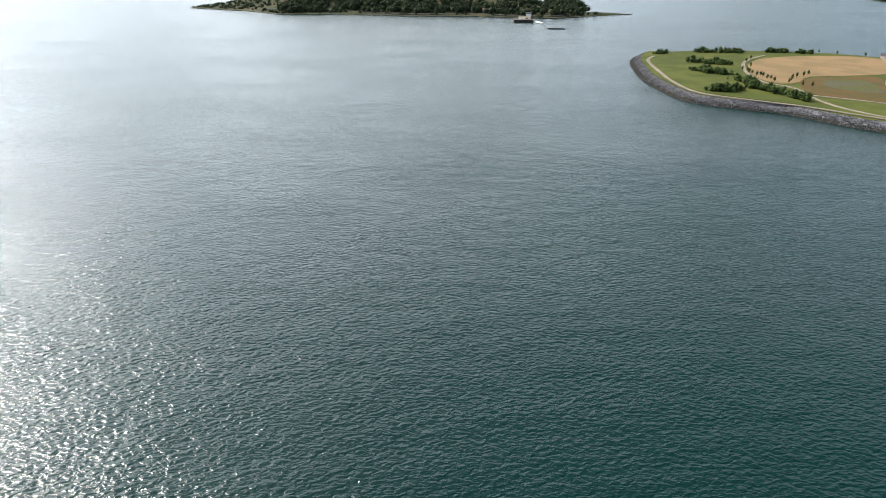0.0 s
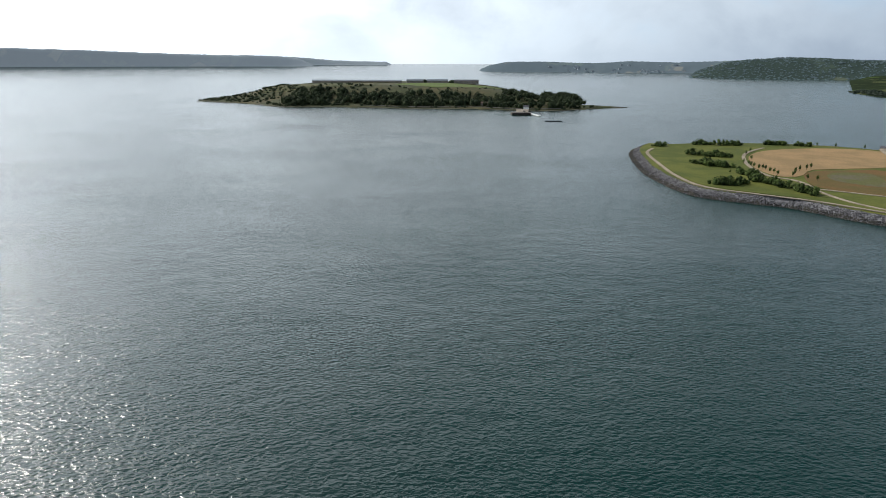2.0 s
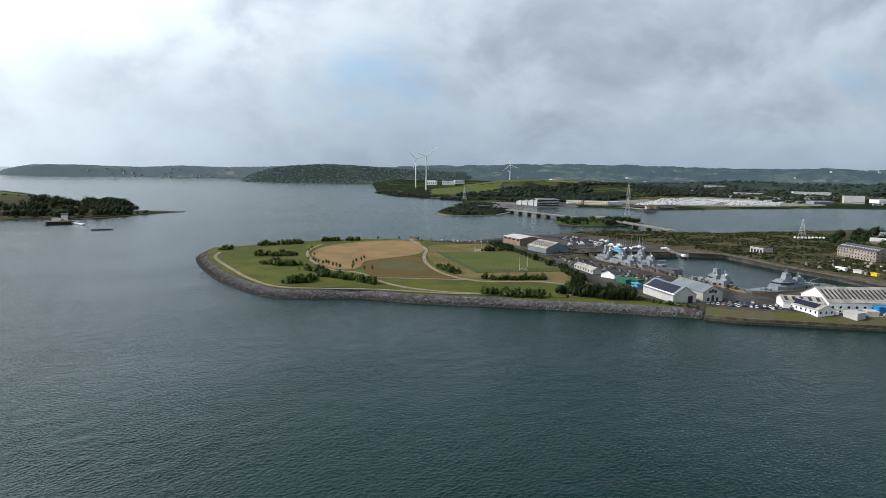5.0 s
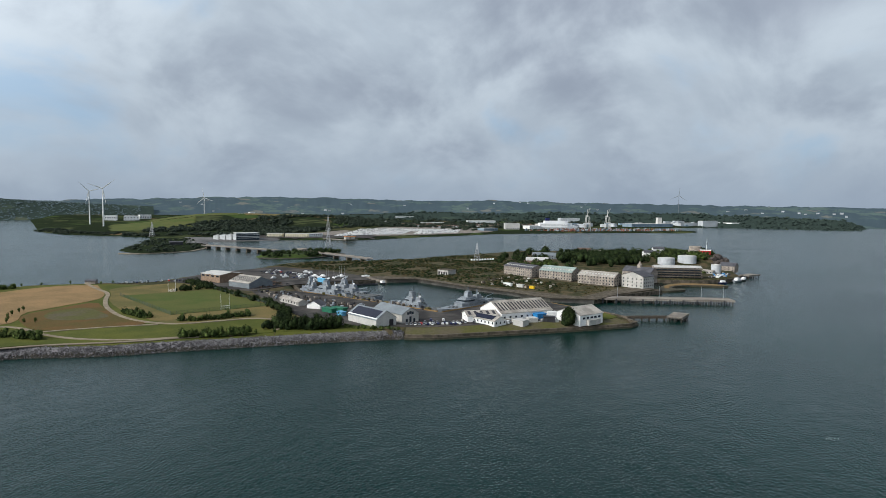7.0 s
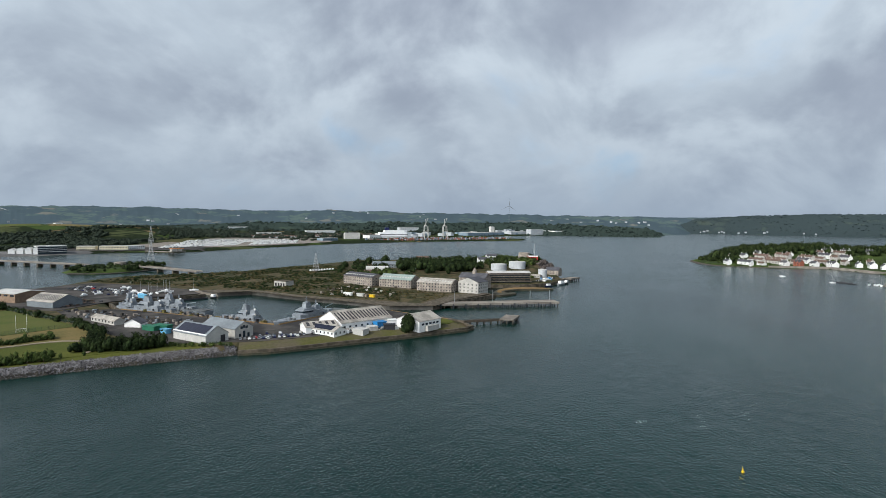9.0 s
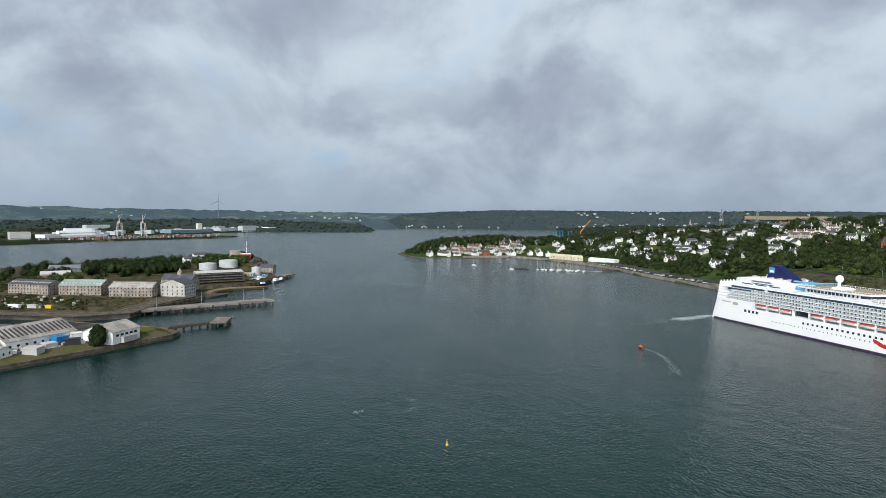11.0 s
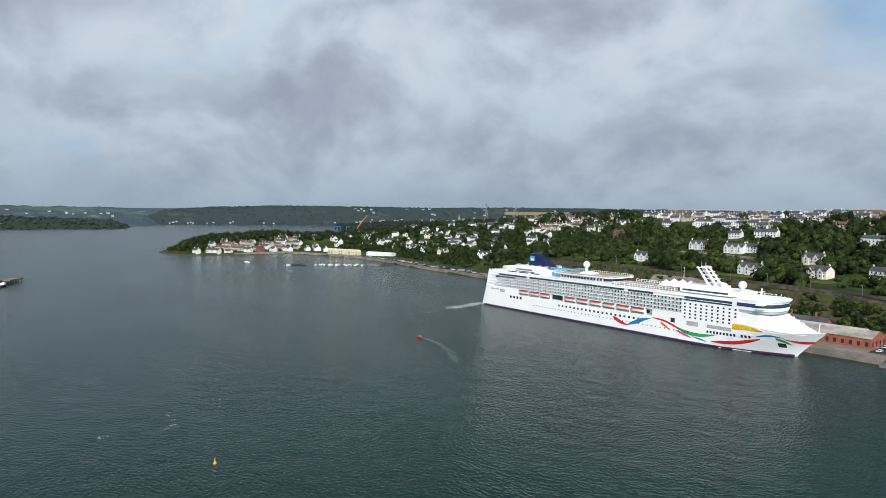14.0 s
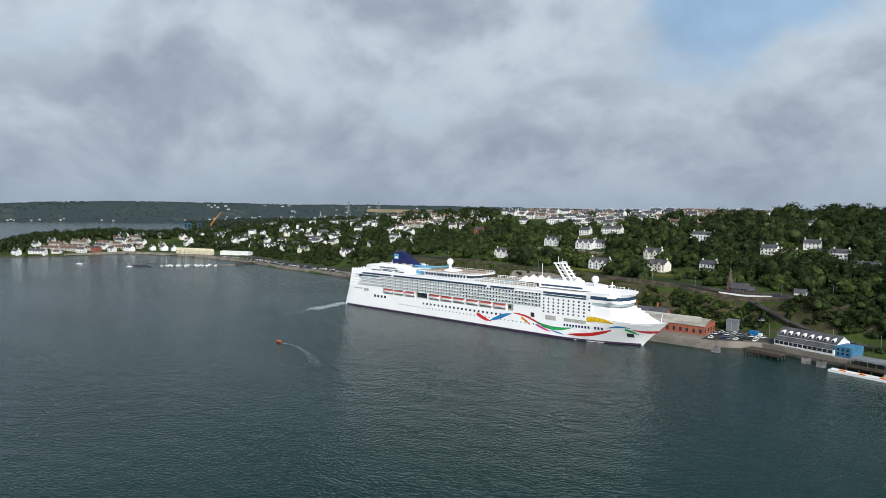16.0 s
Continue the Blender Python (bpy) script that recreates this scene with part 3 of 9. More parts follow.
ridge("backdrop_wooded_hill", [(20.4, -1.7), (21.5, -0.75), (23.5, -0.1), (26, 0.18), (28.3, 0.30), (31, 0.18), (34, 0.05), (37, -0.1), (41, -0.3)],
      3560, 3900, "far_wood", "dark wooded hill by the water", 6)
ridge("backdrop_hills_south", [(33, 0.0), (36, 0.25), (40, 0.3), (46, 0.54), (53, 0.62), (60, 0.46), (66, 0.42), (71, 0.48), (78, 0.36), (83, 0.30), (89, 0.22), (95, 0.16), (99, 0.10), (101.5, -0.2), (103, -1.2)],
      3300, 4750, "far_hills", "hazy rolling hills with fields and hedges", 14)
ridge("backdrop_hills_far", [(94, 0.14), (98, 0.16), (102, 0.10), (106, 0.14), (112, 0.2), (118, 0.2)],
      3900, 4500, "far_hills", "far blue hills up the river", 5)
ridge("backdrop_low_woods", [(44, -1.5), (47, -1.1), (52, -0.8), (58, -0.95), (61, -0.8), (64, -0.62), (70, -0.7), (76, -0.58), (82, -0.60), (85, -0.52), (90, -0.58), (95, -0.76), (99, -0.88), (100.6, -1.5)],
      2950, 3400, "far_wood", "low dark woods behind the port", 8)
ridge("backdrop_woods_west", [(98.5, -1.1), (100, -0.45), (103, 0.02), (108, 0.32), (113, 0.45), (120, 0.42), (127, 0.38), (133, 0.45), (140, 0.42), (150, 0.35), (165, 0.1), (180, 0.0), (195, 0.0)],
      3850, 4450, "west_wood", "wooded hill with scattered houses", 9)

# ---------------------------------------------------------------- the low island with the naval yard
SHORE_A = [(173, 571), (166, 530), (158, 483), (157, 444), (159, 414), (163, 392), (172, 380), (192, 366), (211, 356), (221, 338), (237, 313), (258, 294),
           (279, 270), (302, 245), (323, 222), (343, 196), (352, 184)]
QUAY_A = [(352, 184), (360, 167), (385, 138), (422, 96), (444, 73), (460, 56), (470, 53), (480, 60)]
BASIN_NEAR = [(480, 60), (492, 75), (505, 100), (520, 130), (500, 170), (432, 196), (455, 255), (470, 310), (478, 360), (512, 394), (548, 372), (590, 345)]
BASIN_FAR = [(622, 376), (607, 339), (628, 311), (596, 243), (576, 186), (552, 138), (560, 100)]
SHORE_B = [(600, 84), (655, 50), (664, 62), (674, 80), (706, 80), (744, 76), (751, 62), (757, 34), (770, 10), (790, -10), (812, -20), (852, -30), (935, -21), (1010, -2), (1120, 0), (1185, 90), (1150, 250), (1127, 335), (1002, 382),
           (850, 440), (800, 480), (754, 538), (705, 560), (640, 548), (575, 552), (520, 552), (470, 545), (430, 590), (400, 622), (365, 636), (331, 648), (290, 648), (219, 642), (186, 610)]
HAUL = SHORE_A + QUAY_A[1:] + BASIN_NEAR[1:] + BASIN_FAR + SHORE_B


def haul_z(x, y):
    x, y = np.asarray(x, float), np.asarray(y, float)
    knoll = 13.0 * np.exp(-(((x - 1010) / 90) ** 2 + ((y - 60) / 60) ** 2)) + 5 * np.exp(-(((x - 900) / 90) ** 2 + ((y - 170) / 70) ** 2))
    crag = 16.0 * np.exp(-(((x - 1008) / 68) ** 4 + ((y - 28) / 30) ** 4))
    return 4.6 + np.maximum(knoll, crag)


land("ground_naval_island", HAUL, 5.0, lambda x, y, d: np.where(d > 0, -1.2 + (haul_z(x, y) + 1.2 + 0.3 * ripple(x, y, 30)) * np.clip(d / np.where((x < 352) & (y > 188), 13.0, np.where((x < 472) & (y < 192), 13.0, 5.0)), 0, 1), -2.5),
     "soil", "low island of scrub, lawns and hard standing")

# park surfaces
LAWN = [(196, 588), (183, 545), (178, 490), (172, 440), (176, 400), (205, 375), (226, 358), (240, 335), (262, 312), (290, 283), (315, 258), (338, 232), (356, 250), (362, 290),
        (400, 330), (452, 437), (470, 480), (440, 525), (425, 575), (395, 612), (330, 634), (290, 634), (225, 628)]
sheet("lawn", rounded(LAWN, 2), 4.95, "lawn", "sunlit mown park lawn")
sheet("dry_meadow", rounded([(274, 545), (298, 573), (334, 590), (372, 595), (404, 586), (420, 566), (409, 548), (393, 523), (380, 502), (362, 483), (346, 476), (325, 474),
                             (303, 470), (286, 468), (262, 436), (246, 436), (244, 455), (247, 478), (255, 504)], 1), 5.15, "gold", "straw-coloured dry meadow")
sheet("brown_meadow", rounded([(272, 452), (290, 463), (312, 465), (346, 468), (328, 436), (311, 402), (303, 374), (297, 350), (275, 369), (250, 391), (254, 414)], 1), 5.25, "brown", "rust-brown wild meadow")
sheet("dry_turf", rounded([(404, 530), (440, 522), (471, 505), (461, 481), (452, 437), (400, 330), (377, 291), (357, 276), (350, 280), (348, 306), (322, 322), (309, 336), (305, 352), (317, 388), (335, 432), (361, 474), (385, 500)], 1),
      5.05, "tan", "dry yellow turf round the sports pitch")
sheet("meadow_green", rounded([(284, 444), (302, 456), (324, 452), (316, 424), (304, 396), (290, 398), (276, 420)], 2), 5.30, "verge", "patchy green heart of the wild meadow")
PITCH = [(378, 480), (447, 439), (396, 330), (329, 366)]
sheet("sports_pitch", PITCH, 5.25, "pitch", "worn green sports pitch")
ribbon("path", [(422, 585), (399, 539), (385, 503), (355, 470), (330, 436), (310, 398), (301, 367), (302, 343), (310, 329), (326, 318), (346, 304), (350, 286), (345, 270), (318, 262)], 3.4, 5.36, "path", "pale gravel path curving through the park")
ribbon("path_2", [(245, 390), (243, 365), (246, 343), (258, 317), (275, 300)], 2.6, 5.37, "path", "pale gravel path to the shore")
ribbon("path_3", [(201, 590), (187, 566), (181, 535), (176, 495), (171, 456), (170, 430), (171, 404), (180, 388), (207, 367), (226, 352), (243, 329), (258, 312), (275, 298), (300, 272)], 3.0, 5.30, "path", "pale gravel path along the shore")
ribbon("path_4", [(313, 596), (288, 572), (270, 547), (257, 517), (247, 489), (240, 456), (240, 433), (250, 425), (250, 405), (245, 390)], 3.0, 5.35, "path", "pale gravel path round the dry meadow")
ribbon("path_5", [(246, 391), (275, 369), (299, 345)], 2.4, 5.38, "path", "straight pale gravel path")

# rock armour along the park shore
ARMOUR = [(205, 640), (186, 612)] + SHORE_A


def build_armour():
    rng = random.Random(4)
    line = ARMOUR
    for _ in range(2):
        line = [line[0]] + [q for a, b in zip(line, line[1:]) for q in ((0.75 * a[0] + 0.25 * b[0], 0.75 * a[1] + 0.25 * b[1]), (0.25 * a[0] + 0.75 * b[0], 0.25 * a[1] + 0.75 * b[1]))] + [line[-1]]
    bank, dry, wet, verge = Shape(), Shape(), Shape(), Shape()
    prev = edge = None
    for a, b in zip(line, line[1:]):
        n = math.hypot(b[0] - a[0], b[1] - a[1]) or 1
        tx, ty = (b[0] - a[0]) / n, (b[1] - a[1]) / n
        ix, iy = -ty, tx                       # inland
        row = [(a[0] + ix * o, a[1] + iy * o, z) for o, z in ((-4, -2.0), (1.5, 0.4), (8.2, 4.5), (9.4, 4.5), (11, 3.4))]
        if prev:
            k = len(bank.v)
            bank.v += prev + row
            bank.f += [(k + i, k + i + 1, k + 6 + i, k + 5 + i) for i in range(4)]
        prev = row
        strip = [(a[0] + ix * o, a[1] + iy * o, z) for o, z in ((8.0, 3.4), (8.2, 4.55), (27, 4.92))]
        if edge:
            k = len(verge.v)
            verge.v += edge + strip
            verge.f += [(k + i, k + i + 1, k + 4 + i, k + 3 + i) for i in range(2)]
        edge = strip
        for _ in range(int(n * 22)):
            s, o = rng.uniform(0, n), rng.uniform(-2.2, 8.8)
            z = -1.2 + 5.7 * (o + 2.2) / 11.0
            c = Vector((a[0] + tx * s + ix * o, a[1] + ty * s + iy * o, z + rng.uniform(-0.1, 0.25)))
            r = rng.uniform(0.28, 0.56)
            m = Euler((rng.uniform(0, 3), rng.uniform(0, 3), rng.uniform(0, 3))).to_matrix()
            vs = [c + m @ Vector((x * r * rng.uniform(0.5, 1), y * r * rng.uniform(0.5, 0.9), q * r * rng.uniform(0.4, 0.8))) for q in (-1, 1) for y in (-1, 1) for x in (-1, 1)]
            (wet if z < 1.5 + rng.uniform(-0.4, 0.4) else dry).add(vs, [(0, 2, 3, 1), (4, 5, 7, 6), (0, 1, 5, 4), (2, 6, 7, 3), (0, 4, 6, 2), (1, 3, 7, 5)])
    setting("shore_verge", verge, "lawn", "green verge above the sea bank", "ground")
    setting("rock_armour_bank", bank, "bank", "grey bank under the rock armour", "bank")
    tagged(part("rock_armour", dry, "rock"), "pale grey quarried boulders of a sea bank", "boulders", kind="stuff")
    tagged(part("rock_armour_foot", wet, "rock_wet"), "dark weedy boulders at the waterline", "boulders", kind="stuff")


build_armour()


def quay_wall(name, line, top, mat, label, thick=2.2, foot=-3.0):
    s = Shape()
    for a, b in zip(line, line[1:]):
        n = math.hypot(b[0] - a[0], b[1] - a[1])
        m = pose((a[0] + b[0]) / 2, (a[1] + b[1]) / 2, 0, 0, 0, math.degrees(math.atan2(b[1] - a[1], b[0] - a[0])))
        s.box(-n / 2 - 0.3, n / 2 + 0.3, -thick / 2, thick / 2, foot, top, m)
    return setting(name, s, mat, label, "quay")


quay_wall("quay_wall_south", QUAY_A, 3.1, "quay", "dark stone sea wall with weed at its foot")
quay_wall("tide_band", [(x - 0.8, y - 0.9) for x, y in QUAY_A[:-1]], 1.4, "mud", "dark weedy tide band of the sea wall", 2.0)
quay_wall("quay_wall_basin", BASIN_NEAR, 4.3, "quay", "stone quay of the naval basin")
quay_wall("quay_wall_north", BASIN_FAR, 4.4, "concrete", "pale stone wall of the basin")
quay_wall("quay_wall_east", [(560, 100), (600, 84), (655, 50), (664, 62), (674, 80), (706, 80), (744, 76), (751, 62), (757, 34), (770, 10), (790, -10), (812, -20), (852, -30)], 4.2, "quay", "old stone quay by the store houses")
sheet("yard", [(362, 206), (372, 180), (394, 151), (430, 110), (452, 86), (466, 72), (480, 70), (490, 78), (502, 101), (516, 130), (497, 167), (428, 193), (450, 256), (465, 310), (474, 362), (455, 400), (400, 330), (372, 285), (350, 240)], 4.98, "tarmac", "grey yard of the naval base")
sheet("boat_yard", [(516, 396), (550, 376), (590, 350), (618, 380), (640, 440), (650, 525), (600, 540), (530, 545), (475, 530), (462, 470), (455, 402)], 4.96, "tarmac", "yard with parked boats and cars")


def sea_verge():
    """A bank of grass from the sea wall up to the yard."""
    v = Shape()
    for i, (x, y) in enumerate(QUAY_A[:-2]):
        a, b = QUAY_A[max(i - 1, 0)], QUAY_A[i + 1]
        n = math.hypot(b[0] - a[0], b[1] - a[1])
        ix, iy = -(b[1] - a[1]) / n, (b[0] - a[0]) / n
        v.v += [(x + ix * o, y + iy * o, z) for o, z in ((0.9, 3.12), (4.0, 3.7), (14.5, 5.03))]
        if i:
            k = 3 * i
            v.f += [(k - 3 + q, k - 2 + q, k + 1 + q, k + q) for q in range(2)]
    setting("grass_verge", v, "verge", "worn grass bank along the sea wall", "ground")


sea_verge()
sheet("grass_tip", [(453, 80), (464, 69), (474, 67), (484, 77), (478, 88), (460, 88)], 5.10, "lawn", "triangular lawn at the end of the quay")
sheet("quay_road", [(615, 365), (600, 335), (620, 310), (588, 243), (568, 186), (545, 138), (556, 96), (600, 84), (655, 55), (662, 66), (640, 92), (566, 112), (582, 184), (598, 242), (630, 310), (622, 352)], 4.98, "quay", "pale service road along the basin wall")

# ---------------------------------------------------------------- the wooded fort island
SPIKE = [(-558, 1377), (-505, 1345), (-398, 1285), (-316, 1195), (-188, 1205), (-52, 1158), (66, 1165), (116, 1128), (165, 1110), (221, 1135), (299, 1195), (358, 1212), (300, 1240),
         (262, 1290), (285, 1380), (300, 1450), (240, 1600), (120, 1750), (-60, 1800), (-260, 1790), (-420, 1700), (-520, 1560)]
SPIKE_R = rounded(SPIKE, 2)


def spike_z(x, y, d=None):
    d = inside_by(x, y, SPIKE_R) if d is None else d
    mound = smooth01((d - 14) / 150) * 32 * np.exp(-(((np.asarray(x) + 150) / 360) ** 4))
    return np.where(d > -4, 0.9 + 2.0 * smooth01(d / 20) + mound + 1.0 * ripple(x, y, 60), -0.8 + 0.35 * d)


land("ground_fort_island", SPIKE_R, 10.0, spike_z, "isle_ground", "brown and green grassy hill of the fort island")

# ---------------------------------------------------------------- the town's hillside
TOWN = [(-60, -372), (20, -405), (100, -412), (150, -424), (300, -424), (450, -424), (520, -470), (610, -524), (779, -536), (890, -553), (993, -553), (1090, -536), (1178, -500),
        (1178, -400), (1213, -315), (1326, -303), (1470, -380), (1580, -600), (1720, -860), (1900, -1040), (2250, -1170), (2700, -1390), (3400, -1745), (3300, -2350), (2300, -2600), (0, -2600), (-500, -2200), (-500, -372)]


def town_z(x, y, d=None):
    x, y = np.asarray(x, float), np.asarray(y, float)
    d = inside_by(x, y, TOWN) if d is None else d
    west = smooth01((x - 480) / 420)
    crest = 82 - 30 * smooth01((x - 650) / 600) - 26 * smooth01((x - 1150) / 350)
    cliff = 25 * (1 - west) * smooth01((d - 42) / 34)
    near = cliff + (crest - 4 - 25 * (1 - west)) * smooth01((d - 70 + 40 * west) / (430 - 40 * west))
    knoll = 13 * np.exp(-(((x - 1420) / 130) ** 2 + ((y + 500) / 150) ** 2)) * smooth01(d / 70)
    z = 3.6 + near + knoll + (0.8 + 1.6 * smooth01(d / 200)) * ripple(x, y, 75, 0.7) * smooth01((d - 80) / 60)
    inlet = (x > 20) & (x < 143) & (y > np.interp(x, [20, 70, 114, 119, 143], [-412, -428, -442, -444, -428]))
    return np.where(inlet, -2.0, np.where(d > 0, z, -0.6 + 0.4 * d))


land("ground_town_hill", TOWN, 9.0, town_z, "hill_grass", "green hillside of the town")

# ---------------------------------------------------------------- the industrial shore
RING = [(741, 892), (830, 866), (925, 915), (1065, 1060), (1150, 990), (1240, 945), (1283, 812), (1514, 744), (1841, 625), (2116, 392), (2283, 95), (2420, 60), (2550, 160), (2750, 260),
        (3000, 60), (3300, -250), (3700, -420), (4000, -500), (4300, 400), (4200, 1500), (3300, 2600), (2400, 3300), (1900, 3000), (1500, 2350), (1260, 1960), (1194, 1880), (1105, 1608), (1119, 1452), (1129, 1315), (1015, 1188), (788, 1004)]


def ring_z(x, y, d=None):
    x, y = np.asarray(x, float), np.asarray(y, float)
    d = inside_by(x, y, RING) if d is None else d
    rise = 15 * np.exp(-(((x - 1650) / 420) ** 2 + ((y - 1780) / 430) ** 2)) + 38 * np.exp(-(((x * 0.777 + y * 0.629 - 2330) / 240) ** 2 + ((x * 0.629 - y * 0.777) / 390) ** 4))
    back = 20 * smooth01((np.hypot(x, y) - 2700) / 900)
    return np.where(d > 0, -0.5 + 4.2 * np.clip(d / 14, 0, 1) + (rise + back) * smooth01((d - 10) / 90) + 0.6 * ripple(x, y, 90), -0.8 + 0.3 * d)


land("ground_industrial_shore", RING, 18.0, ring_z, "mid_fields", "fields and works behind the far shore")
ISLET = rounded([(772, 668), (794, 608), (842, 588), (932, 600), (950, 628), (895, 692), (818, 716)], 2)
land("ground_islet", ISLET, 4.0, lambda x, y, d: np.where(d > 0, -0.5 + 6.5 * smooth01(d / 22) + 0.6 * ripple(x, y, 12), -1 + 0.3 * d), "hill_grass", "small rocky islet under the bridge")


def crest_band(az0, az1, r0, r1):
    """An outline on the far shore between two headings and two distances."""
    far = [(r1 * math.sin(radians(a)), r1 * math.cos(radians(a))) for a in np.linspace(az0, az1, 8)]
    near = [(r0 * math.sin(radians(a)), r0 * math.cos(radians(a))) for a in np.linspace(az1, az0, 8)]
    return far + near


patch("stubble_field", crest_band(48.2, 59.0, 2250, 2400), 14, ring_z, 1.2, "tan", "straw-brown stubble field on the ridge")
patch("ridge_field", crest_band(40.5, 48.0, 2240, 2420), 14, ring_z, 1.2, "pitch", "green field on the ridge")
patch("shore_field", crest_band(55.5, 60.0, 1930, 2080), 14, ring_z, 1.2, "rough_grass", "rough grass field above the works")
patch("point_field", crest_band(37.5, 44.5, 1930, 2250), 14, ring_z, 1.2, "pitch", "bright green field on the far point")
patch("mud_apron", crest_band(43.2, 51.5, 1380, 1640), 12, ring_z, 0.8, "mud_flat", "grey paved flat beside the college")
patch("works_apron", crest_band(47.0, 60.0, 1560, 1720), 14, ring_z, 0.9, "tarmac", "paved apron of the works")


# ---------------------------------------------------------------- the cruise ship
def hull_half(x, z):
    """Half breadth of the cruise ship's hull; the bow points to -x."""
    stem = -132.0 - 15.0 * (max(z, 0) / 15.5) ** 1.15
    k = min(max((x - stem) / (54.0 - 8.0 * min(max(z, 0) / 15, 1.2)), 0.0), 1.0)
    p = 1.6 + 1.0 * min(max(z, 0) / 15, 1.2)
    b = 16.0 * (1 - (1 - k) ** p)
    return b * (1 - 0.09 * min(max((x - 118) / 16.0, 0), 1) ** 2)


def sheer(x):
    if x > 88 or -101 <= x < -45:
        return 18.6
    if x >= -45:
        return 13.6
    return float(np.interp(x, [-147, -143, -133, -118, -101], [16.4, 15.8, 14.9, 16.0, 18.6]))


def cruise_ship():
    ship = thing("cruise_ship", (310, -393, 0), 0, "large white cruise ship with coloured ribbons painted on its hull", "ship")
    xs = [-147, -145.5, -143, -140, -136, -132, -127, -121, -115, -108, -101.01, -100.99, -92, -84, -75, -60, -45.01, -44.99, -10, 30, 60, 87.99, 88.01, 110, 120, 126, 129, 136]
    rows, s = 10, Shape()
    for x in xs:
        hi = sheer(x)
        for side in (1, -1):
            for j in range(rows):
                z = -1.6 + (hi + 1.6) * j / (rows - 1)
                s.v.append((min(max(x, -132.0 - 15.0 * (max(z, 0) / 15.5) ** 1.15), 135.2 - 0.30 * max(z, 0)), side * max(hull_half(x, z), 0.04), z))
    n = 2 * rows
    for i in range(len(xs) - 1):
        a, c = i * n, (i + 1) * n
        for j in range(rows - 1):
            s.f += [(a + j, a + j + 1, c + j + 1, c + j), (a + rows + j + 1, a + rows + j, c + rows + j, c + rows + j + 1)]
        s.f.append((a + rows - 1, a + 2 * rows - 1, c + 2 * rows - 1, c + rows - 1))
    e = (len(xs) - 1) * n
    s.f.append(tuple(e + j for j in range(rows)) + tuple(e + 2 * rows - 1 - j for j in range(rows)))
    part("hull", s, "ship_white", ship, "smooth white steel hull")

    def band(name, pts, mat, label="", off=0.07):
        """A painted ribbon on the hull: (x, z low, z high) along its length, on both sides."""
        fine = []
        for (x0, a0, b0), (x1, a1, b1) in zip(pts, pts[1:]):
            m = max(2, int(abs(x1 - x0) / 1.5))
            fine += [(x0 + (x1 - x0) * k / m, a0 + (a1 - a0) * k / m, b0 + (b1 - b0) * k / m) for k in range(m)]
        fine.append(pts[-1])
        for _ in range(3):
            fine = [fine[0]] + [tuple((fine[i - 1][q] + 2 * fine[i][q] + fine[i + 1][q]) / 4 for q in range(3)) for i in range(1, len(fine) - 1)] + [fine[-1]]
        for side in (-1, 1):
            sh, k0 = Shape(), 0
            for x, a, b in fine:
                for q in range(4):
                    z = a + (b - a) * q / 3
                    sh.v.append((x, side * (hull_half(x, z) + off), z))
            for i in range(len(fine) - 1):
                for q in range(3):
                    c = k0 + i * 4 + q
                    sh.f.append((c, c + 4, c + 5, c + 1))
            part(name, sh, mat, ship, label)

    band("boot_topping", [(x, -1.5, 1.2) for x in (-131, -120, -100, -60, 0, 60, 120, 134)], "purple", "dark purple waterline band")
    # ribbons of the painted decoration
    band("ribbon", [(-12, 7.6, 9.2), (-15, 5.4, 9.0), (-19, 4.2, 6.6), (-23, 4.0, 5.2), (-26, 4.3, 4.5)], "red", "scarlet painted ribbon")
    band("ribbon", [(-24, 4.6, 4.9), (-29, 5.4, 8.2), (-34, 7.2, 10.4), (-38, 9.6, 11.8), (-43, 11.6, 11.9)], "blue", "bright blue painted ribbon")
    band("ribbon", [(-44, 12.3, 12.7), (-49, 11.8, 13.0), (-55, 10.8, 12.2), (-61, 8.6, 10.2), (-66, 6.9, 7.6), (-69, 5.8, 6.0)], "red", "red painted ribbon")
    band("ribbon", [(-51, 9.2, 11.2), (-55, 7.2, 9.0), (-58, 5.8, 6.6)], "orange", "orange painted ribbon")
    band("ribbon", [(-62, 6.6, 7.0), (-66, 4.6, 6.6), (-71, 3.4, 4.9), (-74, 3.2, 3.6)], "pink", "pink painted ribbon")
    band("ribbon", [(-63, 8.6, 9.2), (-68, 5.6, 7.9), (-75, 4.6, 7.0), (-82, 5.2, 7.2), (-88, 6.9, 7.8), (-91, 8.2, 8.4)], "green", "green painted ribbon")
    band("ribbon", [(-74, 4.2, 4.6), (-79, 3.0, 4.2), (-84, 2.6, 3.0)], "blue", "blue painted ribbon")
    band("ribbon", [(-87, 3.2, 3.6), (-94, 2.8, 4.9), (-102, 3.6, 6.0), (-110, 6.0, 8.0), (-116, 8.8, 9.6)], "red", "long red painted ribbon")
    band("ribbon", [(-100.5, 13.2, 16.6), (-106, 14.0, 17.0), (-112, 14.0, 16.4), (-118, 13.8, 14.6)], "yellow", "yellow painted ribbon")
    band("ribbon", [(-114, 10.4, 10.7), (-119, 11.2, 12.7), (-124, 11.7, 12.6), (-128, 11.2, 11.4)], "blue", "blue painted ribbon at the bow")
    band("ribbon", [(-124, 9.8, 11.2), (-128, 8.0, 10.4), (-131, 7.0, 7.4)], "green", "green painted ribbon at the bow")
    band("ribbon", [(-128, 10.4, 10.8), (-133, 8.6, 10.0), (-138, 8.2, 10.2), (-142, 9.4, 10.4)], "red", "red painted ribbon at the bow")
